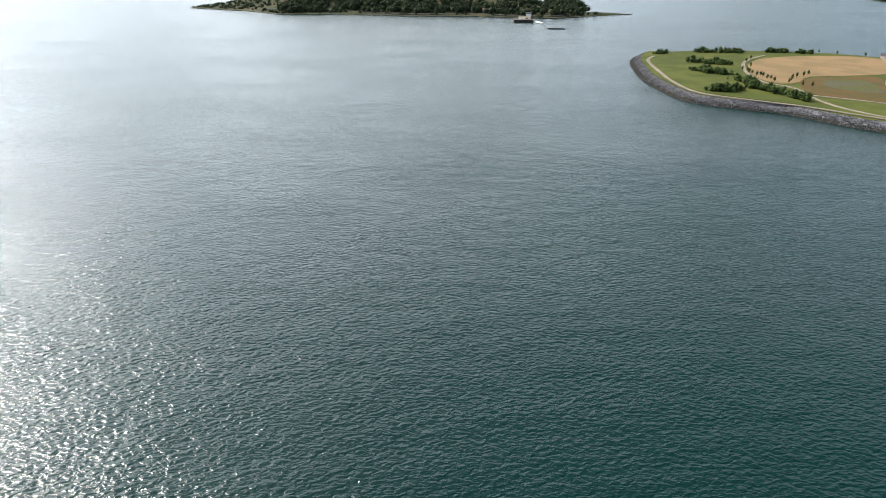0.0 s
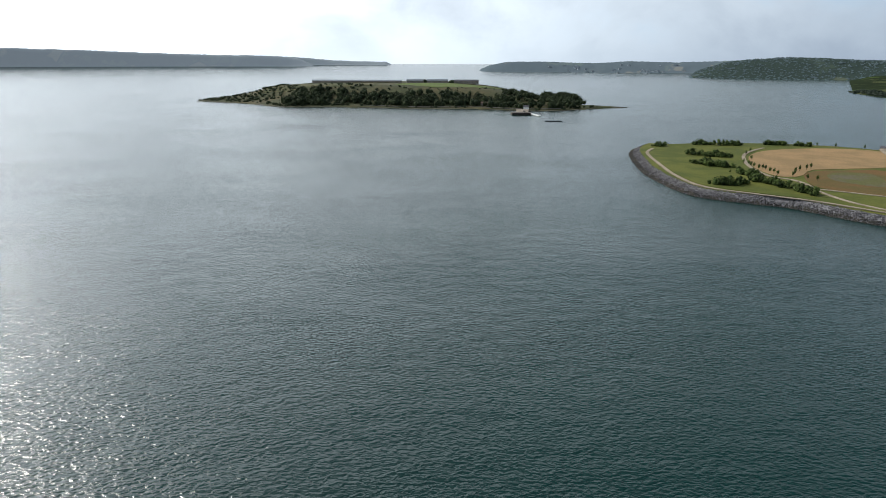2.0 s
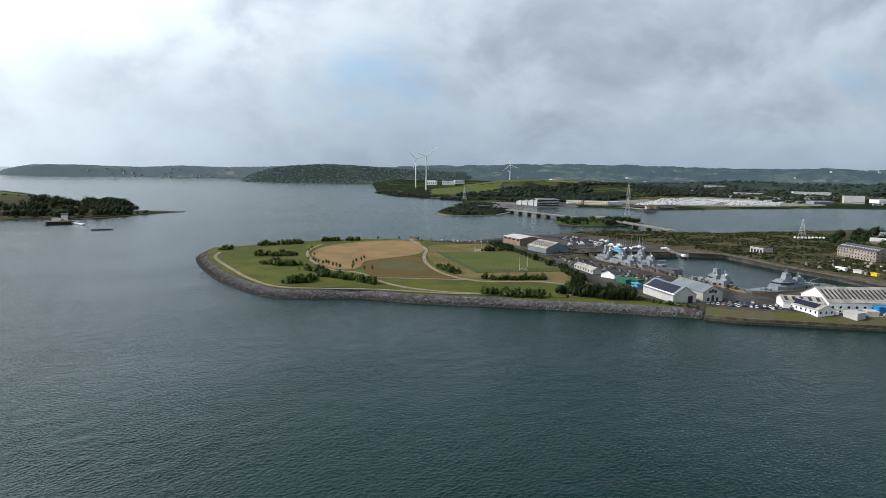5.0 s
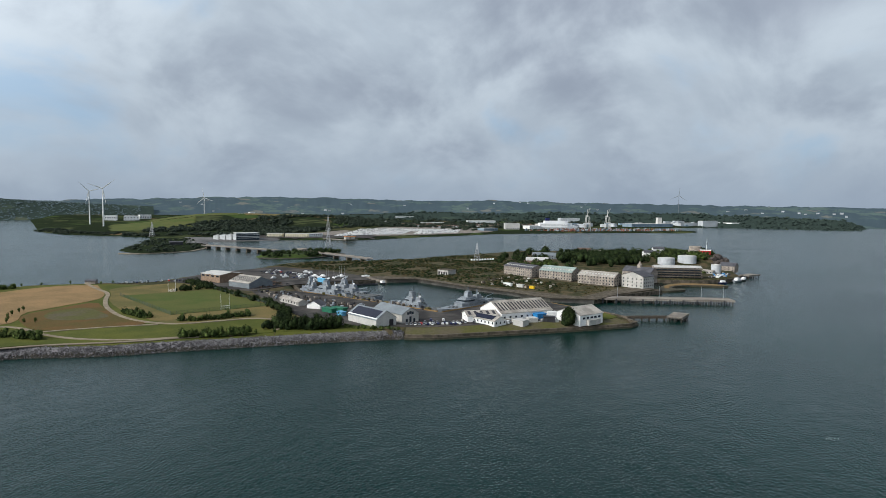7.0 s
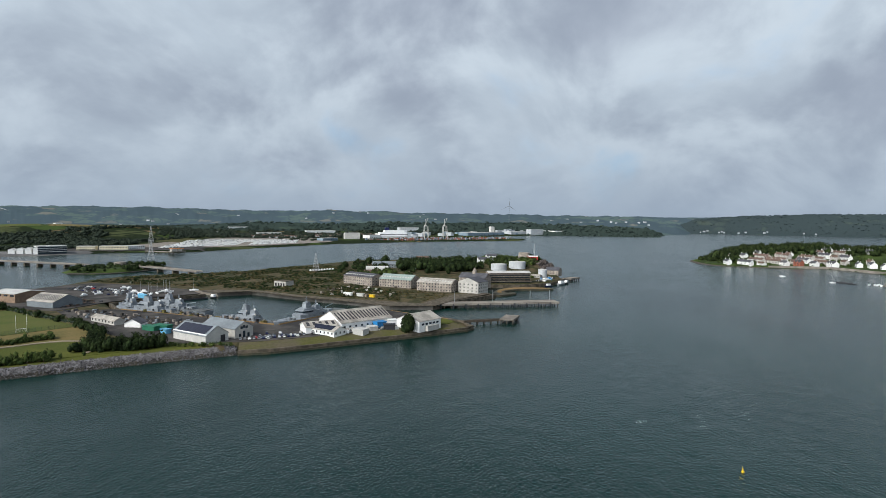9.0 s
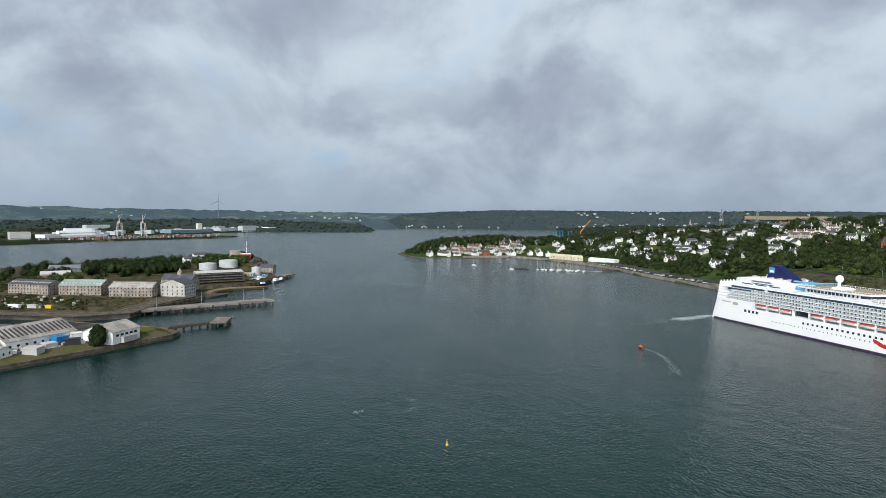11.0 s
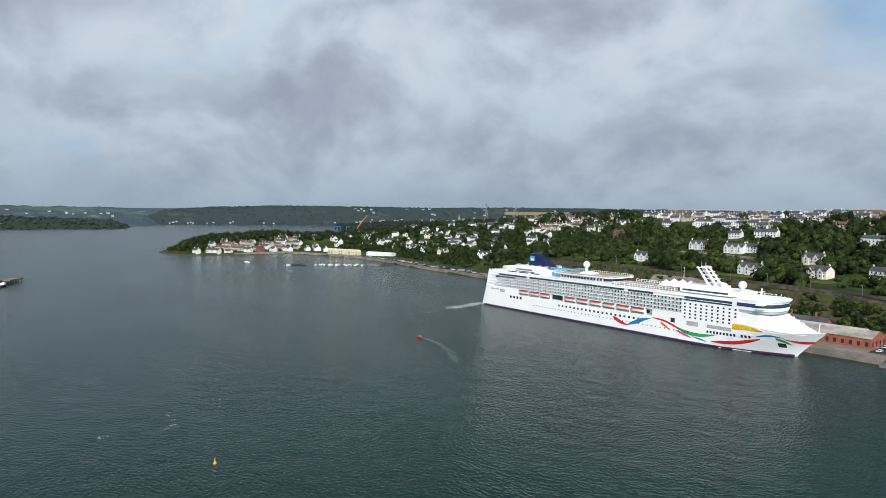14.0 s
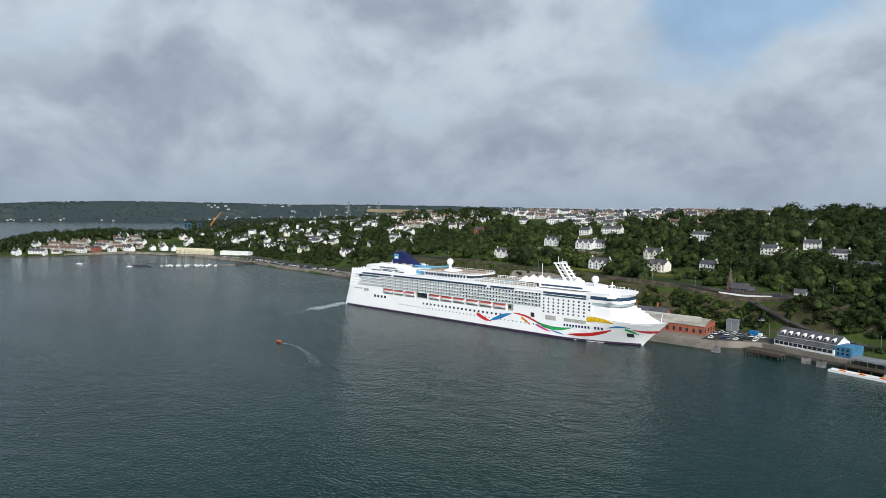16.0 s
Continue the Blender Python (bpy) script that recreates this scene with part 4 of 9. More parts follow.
    for k in range(13):
        if k != 9:
            x = -84 - k * 2.15
            band("name_bar", [(x, 8.4 + 0.05 * k, 10.0 + 0.05 * k), (x - 1.25, 8.4 + 0.05 * k, 10.0 + 0.05 * k)], "navy_blue")
    band("anchor_pocket", [(-124.3, 5.2, 7.9), (-128.2, 5.2, 7.9)], "dark", "dark anchor recess")
    for x0, x1, z0, z1, mt in ((-58.4, -61.5, 11.6, 14.6, "dark"), (-70, -78, 11.2, 14.2, "grey_render"), (-84, -100, 11.6, 13.8, "grey_render"), (110, 104, 14, 16.4, "grey_render"), (122, 112, 15.4, 16.4, "grey_render")):
        band("shell_door", [(x0, z0, z1), ((x0 + x1) / 2, z0, z1), (x1, z0, z1)], mt, "recessed side opening")

    # portholes and square windows low in the hull
    def repeat(name, shape, mat, spots):
        """Alike parts that share one mesh."""
        made = part(name, shape, mat, ship)
        made.location = spots[0]
        for p in spots[1:]:
            ob = new(name, made.data)
            ob.parent, ob.location = ship, p
        return made

    repeat("hull_window", Shape().box(0, 1.6, -0.06, 0.06, 0, 1.5), "glass", [(40 - k * 3.9, side * 16.0, 9.4) for k in range(20) for side in (1, -1)])
    repeat("porthole", Shape().box(0, 0.75, -0.07, 0.07, 0, 0.75), "glass", [(68 - k * 3.4, side * hull_half(68 - k * 3.4, 6.6), 6.4) for k in range(44) for side in (1, -1)])
    for x0 in (96, 92, 88, 84):
        for side in (1, -1):
            part("mooring_port", Shape().box(x0 - 1.1, x0 + 1.1, side * 16 - 0.06, side * 16 + 0.06, 10.0, 12.0), "glass", ship)

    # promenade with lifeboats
    # grey instead of ship white: the recess's shade is in the wall colour
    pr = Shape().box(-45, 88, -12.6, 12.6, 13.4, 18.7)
    part("promenade_wall", pr, "grey_render", ship, "inner boat deck wall, its shade painted grey")
    part("promenade_glass", Shape().box(36, 50, -12.9, 12.9, 14.2, 17.8).box(-40, 30, -12.75, 12.75, 14.6, 16.6), "glass", ship)
    davits = []
    for x in [87, 74.5, 62.5, 50.5, 36.5] + [36.5 - 12.4 * k for k in range(1, 7)] + [-44.5]:
        for side in (1, -1):
            davits.append((x, side * 14.9, 13.5))
    repeat("davit", Shape().box(-0.5, 0.5, -1.0, 1.0, 0, 5.3), "ship_white", davits)
    boats = [81, 69, 57] + [30 - 12.4 * k for k in range(6)]
    for k, x in enumerate(boats):
        for side in (1, -1):
            y = side * 15.6
            hb = Shape()
            for i, (u, b) in enumerate(((-5.2, 0.2), (-4, 1.3), (-1.5, 1.75), (1.5, 1.75), (4, 1.3), (5.2, 0.3))):
                hb.v += [(x + u, y + b, 16.9), (x + u, y + b * 0.75, 15.5), (x + u, y, 15.0), (x + u, y - b * 0.75, 15.5), (x + u, y - b, 16.9)]
                if i:
                    hb.f += [((i - 1) * 5 + q, (i - 1) * 5 + q + 1, i * 5 + q + 1, i * 5 + q) for q in range(4)]
                    hb.f.append(((i - 1) * 5 + 4, (i - 1) * 5, i * 5, i * 5 + 4))
            lb = part("lifeboat", hb, "ship_white", ship, "white lifeboat with a red canopy")
            cv = Shape()
            for i, (u, b, h) in enumerate(((-4.9, 0.9, 16.95), (-4.2, 1.5, 17.6), (4.2, 1.5, 17.6), (4.9, 0.9, 16.95))):
                cv.v += [(x + u, y - b, 16.85), (x + u, y - b * 0.6, h), (x + u, y + b * 0.6, h), (x + u, y + b, 16.85)]
                if i:
                    cv.f += [((i - 1) * 4 + q, i * 4 + q, i * 4 + q + 1, (i - 1) * 4 + q + 1) for q in range(3)]
            part("canopy", cv, "boat_red", lb, "red boat canopy")

    # cabins: inner wall, slabs, screens and rails of four balcony decks
    part("cabin_block", Shape().prism([(-103, -14.4), (114, -14.4), (114, 14.4), (-103, 14.4)], 18.55, 31.6), "ship_white", ship)
    for k in range(4):
        z = 18.7 + 2.45 * k
        x1 = 118 - (2.0 * k)
        slab, scr, rail, door, doors = Shape(), Shape(), Shape(), Shape(), []
        slab.box(-66, x1, -16.15, 16.15, z - 0.30, z + 0.12)
        m = int((x1 + 66) / 2.75)
        for i in range(m + 1):
            x = -66 + i * 2.75
            for side in (1, -1):
                scr.box(x - 0.13, x + 0.13, min(side * 14.3, side * 15.95), max(side * 14.3, side * 15.95), z, z + 2.25)
                if i < m and side > 0:
                    doors.append((x + 0.5, 14.42, z + 0.1))
                elif i < m:
                    door.box(x + 0.5, x + 2.2, side * 14.42 - 0.06, side * 14.42 + 0.06, z + 0.1, z + 2.0)
        for side in (1, -1):
            rail.box(-66, x1, side * 16.05 - 0.05, side * 16.05 + 0.05, z + 0.12, z + 0.95)
        part("balcony_slab", slab, "ship_white", ship)
        tagged(part("balcony_divider", scr, "ship_white", ship), kind="stuff")
        tagged(part("far_side_glazing", door, "glass", ship), kind="stuff")
        repeat("balcony_door", Shape().box(0, 1.7, -0.06, 0.06, 0, 1.9), "glass", doors)
        part("balcony_rail", rail, "rail_glass", ship, "pale glass balcony rail")
    # forward cabin block with square windows
    fb = Shape()
    fb.box(-104, -66, -16.02, 16.02, 18.6, 27.2)
    part("forward_block", fb, "ship_white", ship)
    fw = []
    for r in range(5):
        for c in range(10):
            x = -68.5 - c * 3.75
            z = 16.0 + 2.2 * r
            if z > 18.3 or x > -101:
                for side in (1, -1):
                    fw.append((x, side * 16.03, z))
    repeat("cabin_window", Shape().box(-0.6, 0.6, -0.08, 0.08, 0, 1.1), "glass", fw)
    part("upper_deck", Shape().box(-108, 120, -16.2, 16.2, 28.35, 28.65).box(-108, 114, -16.1, 16.1, 30.2, 30.6).box(-62, 112, -15.7, 15.7, 31.6, 32.1), "ship_white", ship)
    for x0, x1, z0, z1 in ((112, 78, 28.7, 30.1), (116, 92, 26.3, 27.9), (74, 48, 28.75, 30.1), (47, 4, 28.75, 30.1), (3, -20, 28.75, 30.1), (-24, -44, 28.8, 30.1), (-68, -104, 27.4, 30.1)):
        for side in (1, -1):
            part("window_band", Shape().box(min(x0, x1), max(x0, x1), side * 15.55 - 0.5, side * 15.55 + 0.5, z0, z1), "ship_glass", ship, "long dark blue window band")
    part("upper_wall", Shape().box(-104, 114, -15.2, 15.2, 28.3, 31.7), "ship_white", ship)
    # bridge
    br = Shape().prism([(-100, -16.2), (-116, -16.2), (-121.5, -12), (-124, -5), (-124, 5), (-121.5, 12), (-116, 16.2), (-100, 16.2)], 26.2, 32.0)
    part("bridge", br, "ship_white", ship)
    part("bridge_window", Shape().prism([(-103, -16.35), (-116.1, -16.35), (-121.75, -12.1), (-124.2, -5), (-124.2, 5), (-121.75, 12.1), (-116.1, 16.35), (-103, 16.35)], 28.2, 30.4, True), "ship_glass", ship, "dark bridge windows")
    part("bridge_window", Shape().prism([(-102, -15.8), (-115.5, -15.8), (-121, -11.8), (-123.2, -5), (-123.2, 5), (-121, 11.8), (-115.5, 15.8), (-102, 15.8)], 24.6, 26.1, True), "rail_glass", ship, "pale green glass band")
    part("bridge_wing", Shape().box(-119.5, -115, -18, 18, 29.9, 30.4).box(-119.5, -115, -18, 18, 27.6, 28.2).prism([(-101, -16.4), (-117, -16.4), (-123, -12), (-125.4, -5), (-125.4, 5), (-123, 12), (-117, 16.4), (-101, 16.4)], 32.0, 32.5), "ship_white", ship)
    # sloping front under the bridge
    fr = Shape()
    prof = [(-100, 26.4, 15.8), (-116, 24.8, 15.2), (-122, 22.6, 13.6), (-128, 20.2, 11.4), (-134, 17.8, 8.4), (-139, 16.4, 5.4)]
    for i, (x, z, b) in enumerate(prof):
        fr.v += [(x, hull_half(x, 14.6) * 0.985, 14.2), (x, b, z - 1.2), (x, b * 0.8, z), (x, -b * 0.8, z), (x, -b, z - 1.2), (x, -hull_half(x, 14.6) * 0.985, 14.2)]
        if i:
            fr.f += [((i - 1) * 6 + q, (i - 1) * 6 + q + 1, i * 6 + q + 1, i * 6 + q) for q in range(5)]
    k = len(fr.v)
    fr.f.append((k - 6, k - 5, k - 4, k - 3, k - 2, k - 1))
    part("sloping_front", fr, "ship_white", ship)
    stp = Shape()
    for q in range(4):
        x, z = -121 - 3.2 * q, 23.3 - 1.3 * q
        stp.box(x - 2.2, x, -9 + q, 9 - q, z - 0.5, z + 0.35)
    part("deck_step", stp, "ship_white", ship)
    part("winch_row", Shape().box(-141, -138.6, -2, -1, 15.4, 16.8).box(-141, -138.6, 1, 2, 15.4, 16.8).rod((-143, 0, 15.5), (-143.5, 0, 21), 0.25), "ship_white", ship)
    # aft upper house and stern terraces
    part("aft_house", Shape().prism([(60, -14.5), (104, -14.5), (112, -11), (112, 11), (104, 14.5), (60, 14.5)], 32.0, 36.6).box(64, 96, -12.5, 12.5, 36.6, 38.4), "ship_white", ship)
    part("aft_window_row", Shape().box(70, 92, -14.62, 14.62, 33.6, 34.2), "ship_glass", ship)
    part("sign_panel", Shape().box(72, 92, -14.75, 14.75, 35.0, 36.3), "rail_glass", ship, "pale panel with a line of dark bars")
    nb = Shape()
    for q in range(9):
        nb.box(74 + q * 1.95, 75.2 + q * 1.95, -14.8, 14.8, 35.25, 36.05)
    part("sign_bars", nb, "navy_blue", ship)
    ter = Shape().box(112, 125, -14.6, 14.6, 18.5, 31.6)
    for q in range(6):
        z = 18.6 + q * 2.45
        x1 = 129.2 - q * 0.55
        ter.box(112, x1, -15.6 + q * 0.12, 15.6 - q * 0.12, z - 0.3, z + 0.15)
        for y in np.arange(-14.4, 14.5, 3.2):
            ter.box(125, x1 - 0.1, y - 0.1, y + 0.1, z, z + 2.2)
        ter.box(x1 - 0.15, x1, -15.2, 15.2, z, z + 1.0)
    part("stern_terrace", ter, "ship_white", ship, "stepped white stern balconies")
    # funnel
    fn = Shape()
    prof = [(87, 37.5), (60.5, 37.5), (72, 44.5), (78.5, 48.6), (85.6, 48.6)]
    fn.v = [(x, s * (4.6 if z < 40 else 3.4), z) for s in (-1, 1) for x, z in prof]
    fn.f = [(0, 1, 2, 3, 4), (9, 8, 7, 6, 5)] + [(i, i + 5, (i + 1) % 5 + 5, (i + 1) % 5) for i in range(5)]
    part("funnel", fn, "navy_blue", ship, "raked dark blue funnel")
    part("funnel_badge", Shape().box(80.2, 85.2, -4.15, 4.15, 42.4, 46.8), "light_blue", ship, "pale blue square panel on the funnel")
    part("funnel_badge", Shape().box(80.9, 84.5, -4.2, 4.2, 43.0, 44.6), "white", ship, "white wave on the funnel panel")
    ex = Shape()
    for x, y in ((79.5, -1.5), (79.5, 1.5), (82, -1.5), (82, 1.5), (84.3, 0)):
        ex.rod((x, y, 48), (x + 0.8, y, 50.4), 0.5, 0.5, 8)
    part("exhaust_pipes", ex, "dark", ship)
    # pool deck house with dome
    part("pool_house", Shape().prism([(-4, -8), (0, -11), (20, -12.6), (44, -12), (48, -7), (48, 7), (44, 12), (20, 12.6), (0, 11), (-4, 8)], 32.0, 35.6), "ship_white", ship)
    part("pool_house_window", Shape().prism([(-4.2, -8), (-0.1, -11.2), (20, -12.8), (43, -12.2), (43, 12.2), (20, 12.8), (-0.1, 11.2), (-4.2, 8)], 33.0, 34.8, True), "ship_glass", ship, "dark band of pool house windows")
    for q in range(15):
        x = 1.5 + q * 2.9
        part("window_post", Shape().box(x - 0.18, x + 0.18, -12.95, 12.95, 32.6, 35.2), "ship_white", ship)
    part("sun_deck", Shape().prism([(-10, -9.5), (-5, -14), (20, -15.8), (48, -14.6), (48, 14.6), (20, 15.8), (-5, 14), (-10, 9.5)], 35.6, 36.3), "ship_white", ship)
    rim = [(-10, -9.5), (-5, -14), (20, -15.8), (48, -14.6), (48, 14.6), (20, 15.8), (-5, 14), (-10, 9.5)]
    rs = Shape()
    for (ax, ay), (bx, by) in zip(rim, rim[1:] + rim[:1]):
        m = max(2, int(math.hypot(bx - ax, by - ay) / 1.8))
        for q in range(m):
            x, y = ax + (bx - ax) * q / m, ay + (by - ay) * q / m
            rs.box(x - 0.07, x + 0.07, y - 0.07, y + 0.07, 36.3, 37.4)
        rs.rod((ax, ay, 37.4), (bx, by, 37.4), 0.09, None, 4)
    part("sun_deck_rail", rs, "ship_white", ship)
    part("sun_deck_floor", Shape().prism([(-8, -8.5), (-4, -12.6), (20, -14.4), (47, -13.4), (47, 13.4), (20, 14.4), (-4, 12.6), (-8, 8.5)], 36.3, 36.42), "deck_teak", ship, "pale brown planked sun deck")
    part("sun_deck_roof", Shape().dome(24, 0, 36.4, 7.5, 0.22, 20), "ship_white", ship, smooth=True)
    part("radome", Shape().dome(27, 0, 43.2, 2.7, 1.0, 14, True), "ship_white", ship, "white satellite dome", True)
    part("radome_base", Shape().rod((27, 0, 37), (27, 0, 41.4), 1.3, 0.9, 10), "ship_white", ship)
    part("water_slide", Shape().box(49, 58, -6, 6, 32, 35.2).rod((52, -9, 37), (60, 6, 38.4), 0.7).rod((52, 9, 37), (36, -12, 38.6), 0.6), "light_blue", ship, "blue and turquoise pool slides")
    # open deck: rails, loungers, awnings
    for side in (1, -1):
        rl = Shape()
        for x in np.arange(-62, -9, 2.2):
            rl.box(x, x + 0.22, side * 14.9 - 0.12, side * 14.9 + 0.12, 32, 34.4)
        rl.box(-62, -9, side * 14.9 - 0.1, side * 14.9 + 0.1, 34.2, 34.5)
        rl.box(-62, -9, side * 14.9 - 0.04, side * 14.9 + 0.04, 33.1, 33.3)
        for x in np.arange(-121, -64, 2.4):
            y = side * (15.6 if x > -112 else 11.5)
            rl.box(x, x + 0.16, y - 0.08, y + 0.08, 32.4, 33.7)
        rl.box(-112, -64, side * 15.6 - 0.06, side * 15.6 + 0.06, 33.55, 33.7)
        part("top_rail", rl, "ship_white", ship)
    rng = random.Random(9)
    lo = Shape()
    for _ in range(170):
        x, y = rng.uniform(-60, -9), rng.uniform(-13, 13)
        lo.box(x, x + 1.8, y, y + 0.6, 32.1, 32.1 + rng.uniform(0.35, 0.7))
    tagged(part("deck_furniture", lo, "grey_render", ship), kind="stuff")
    for x in (-47, -53.5, -60):
        for y in (-5, 5):
            t = Shape()
            t.v = [(x - 3.2, y - 4.6, 34.6), (x + 3.2, y - 4.6, 34.6), (x + 3.2, y + 4.6, 34.6), (x - 3.2, y + 4.6, 34.6), (x, y, 38.6)]
            t.f = [(0, 1, 4), (1, 2, 4), (2, 3, 4), (3, 0, 4), (3, 2, 1, 0)]
            for u, v in ((-3, -4.4), (3, -4.4), (3, 4.4), (-3, 4.4)):
                t.rod((x + u, y + v, 32), (x + u, y + v, 34.7), 0.1)
            part("awning", t, "ship_white", ship, "white peaked awning")
    part("pool_deck_floor", Shape().box(-62, -10, -14.4, 14.4, 32.1, 32.18), "deck_teak", ship, "pale brown planked pool deck")
    part("pool", Shape().box(-34, -22, -4.5, 4.5, 32.18, 32.5), "light_blue", ship, "blue deck pool")
    for k in range(5):
        x = 62 + k * 8.4
        part("roof_locker", Shape().box(x, x + 3.2, -9, -6.5, 38.4, 39.6).box(x + 0.6, x + 2.4, 5, 8.5, 38.4, 39.2), "grey_render", ship)
    for x0, x1 in ((64, 74), (77, 88), (91, 102)):
        for side in (1, -1):
            part("aft_house_window", Shape().box(x0, x1, side * 14.5 - 0.12, side * 14.5 + 0.12, 32.5, 33.3), "ship_glass", ship)
    rl = Shape()
    for x in np.arange(62, 104, 2.1):
        for y in (-14.3, 14.3):
            rl.box(x - 0.07, x + 0.07, y - 0.07, y + 0.07, 36.6, 37.7)
    for y in (-14.3, 14.3):
        rl.box(62, 103, y - 0.06, y + 0.06, 37.6, 37.75)
    part("aft_rail", rl, "ship_white", ship)
    part("forward_house_window", Shape().box(-95, -64, -12.1, 12.1, 33.4, 34.5), "ship_glass", ship, "dark windows of the forward lounge")
    part("forward_house", Shape().prism([(-62, -12), (-96, -12), (-104, -7), (-104, 7), (-96, 12), (-62, 12)], 32.4, 35.4).box(-86, -66, -8, 8, 35.4, 37.2), "ship_white", ship)
    # raked mast
    ms = Shape()
    for y in (-3.4, 3.4):
        for x0, x1 in ((-78, -68.5), (-83, -74)):
            ms.rod((x0, y, 36.5), (x1, y * 0.7, 48.8), 1.0, 0.6, 6)
    for q in range(5):
        x, z = -79.5 + 2.1 * q, 39 + 2.3 * q
        ms.box(x - 4.2, x + 3.2, -3.6, 3.6, z, z + 0.35)
    part("mast", ms, "ship_white", ship, "white raked lattice mast")
    part("mast_antenna", Shape().rod((-70, 0, 48), (-70, 0, 53), 0.12).rod((-74, 2, 48), (-74, 2, 52), 0.12).box(-75.5, -72.5, -2.6, 2.6, 49.2, 49.6).rod((-61, 6, 32), (-61, 6, 48), 0.14), "ship_white", ship)
    for x, z, r in ((-87.5, 37.6, 2.4), (-99.5, 39.6, 2.5), (-91, 36.5, 1.2)):
        part("radome", Shape().dome(x, 3, z, r, 1.0, 14, True), "ship_white", ship, "white satellite dome", True)
        part("radome_base", Shape().rod((x, 3, 34.5), (x, 3, z - r * 0.7), 0.9, 0.7, 8), "ship_white", ship)
    fr2 = Shape()
    for x in np.arange(-118, -92, 3.1):
        fr2.rod((x, -8, 32.4), (x, -8, 35.0), 0.12).rod((x, 8, 32.4), (x, 8, 35.4), 0.12)
    fr2.rod((-110, 0, 32.4), (-110, 0, 38.5), 0.5, 0.3).box(-111, -109, -2, 2, 36, 36.4)
    part("antenna_row", fr2, "ship_white", ship)
    return ship


M["boat_red"] = material("faded_red_canopy", (0.50, 0.07, 0.05), None, 0.4, 0.6, 2.0)
M["deck_teak"] = material("deck_planks", (0.36, 0.29, 0.21), (0.28, 0.22, 0.16), 0.2, 0.8, 2.0)
M["rail_glass"] = material("pale_rail_glass", (0.46, 0.53, 0.54), (0.40, 0.47, 0.48), 0.2, 0.25, 1.0)
M["ship_glass"] = glass_dark("tinted_blue_glass", (0.03, 0.06, 0.10))
cruise_ship()


# ---------------------------------------------------------------- buildings in general
def edge_frame(p, q):
    """Origin, length and turn of a front edge; +y then leads away from the harbour's middle."""
    (ax, ay), (bx, by) = p, q
    if -(by - ay) * (ax + bx) + (bx - ax) * (ay + by) < 0:
        (ax, ay), (bx, by) = (bx, by), (ax, ay)
    return (ax, ay), math.hypot(bx - ax, by - ay), math.degrees(math.atan2(by - ay, bx - ax))


def window_grid(owner, n, x0, x1, zs, w, h, y, mat="glass", name="window", sill=None, face="front"):
    """Single windows that share one mesh, on a front (y) or an end wall (x)."""
    wide = Shape().box(-w / 2, w / 2, -0.07, 0.07, 0, h)
    first = None
    for z in zs:
        for i in range(n):
            u = x0 + (x1 - x0) * (i + 0.5) / n
            if first is None:
                first = part(name, wide, mat, owner)
                ob = first
            else:
                ob = new(name, first.data)
                ob.parent = owner
            ob.location = (u, y, z) if face == "front" else (y, u, z)
            if face != "front":
                ob.rotation_euler = (0, 0, radians(90))
    return first


def block(name, p, q, depth, z, eave, rise, wall, roof, label, category="building", along="x", rows=(), cols=0, win=(1.2, 1.6), flat=False, lights=0, ends=0, group=""):
    """A building on a front edge from p to q: walls, roof, windows."""
    (ax, ay), L, turn = edge_frame(p, q)
    b = thing(name, (ax, ay, z), turn, label, category, group)
    if flat:
        part("wall", Shape().box(0, L, 0, depth, -1.5, eave), wall, b)
        part("roof", Shape().box(-0.3, L + 0.3, -0.3, depth + 0.3, eave, eave + 0.5), roof, b)
    else:
        part("wall", Shape().house(0, L, 0, depth, -1.5, eave, rise, along), wall, b)
        part("roof", Shape().gable(0, L, 0, depth, eave, rise, 0.5, 0.3, along), roof, b)
        if lights:
            for i in range(lights):
                s, x = Shape(), L * (i + 0.5) / lights
                m = Matrix.Translation((x, depth * 0.25, eave + rise * 0.5 + 0.32)) @ Euler((math.atan2(rise, depth / 2), 0, 0)).to_matrix().to_4x4()
                s.box(-L / lights * 0.22, L / lights * 0.22, -depth * 0.17, depth * 0.17, -0.05, 0.06, m)
                part("roof_light", s, "dark", b)
    if cols:
        window_grid(b, cols, 0, L, rows, win[0], win[1], -0.03)
    if ends:
        window_grid(b, ends, 0, depth, rows, win[0], win[1], L + 0.03, face="end")
        window_grid(b, ends, 0, depth, rows, win[0], win[1], -0.03, face="end")
    return b


def door_panel(owner, x, y, w, h, mat="dark", name="door"):
    part(name, Shape().box(x - w / 2, x + w / 2, y - 0.1, y + 0.1, 0, h), mat, owner)


# ---------------------------------------------------------------- naval yard
G = 5.0
shed = block("storage_shed", (370, 239), (356, 208), 17, G, 5.0, 5.4, "pale_metal", "grey_metal", "white steel shed with solar panels on its roof", "shed")
L_ = math.hypot(14, 31)
panel = Matrix.Translation((0, 4.25, 5.0 + 2.7 + 0.42)) @ Euler((math.atan2(5.4, 8.5), 0, 0)).to_matrix().to_4x4()
for c in range(9):
    part("solar_panel", Shape().box(2.2 + c * 3.3, 5.35 + c * 3.3, -4.1, 3.6, -0.06, 0.08, panel), "solar", shed)
part("roof_edge", Shape().box(-0.4, L_ + 0.4, -4.9, -4.1, -0.1, 0.1, panel), "white", shed)
part("door", Shape().box(L_ + 0.02, L_ + 0.12, 11, 14.5, 0, 4.2), "dark", shed, "dark roller door")
shed2 = block("stone_shed", (377, 236), (363, 205), 15, G, 6.2, 4.0, "grey_render", "grey_metal", "stone gabled shed with a long grey roof", "shed")
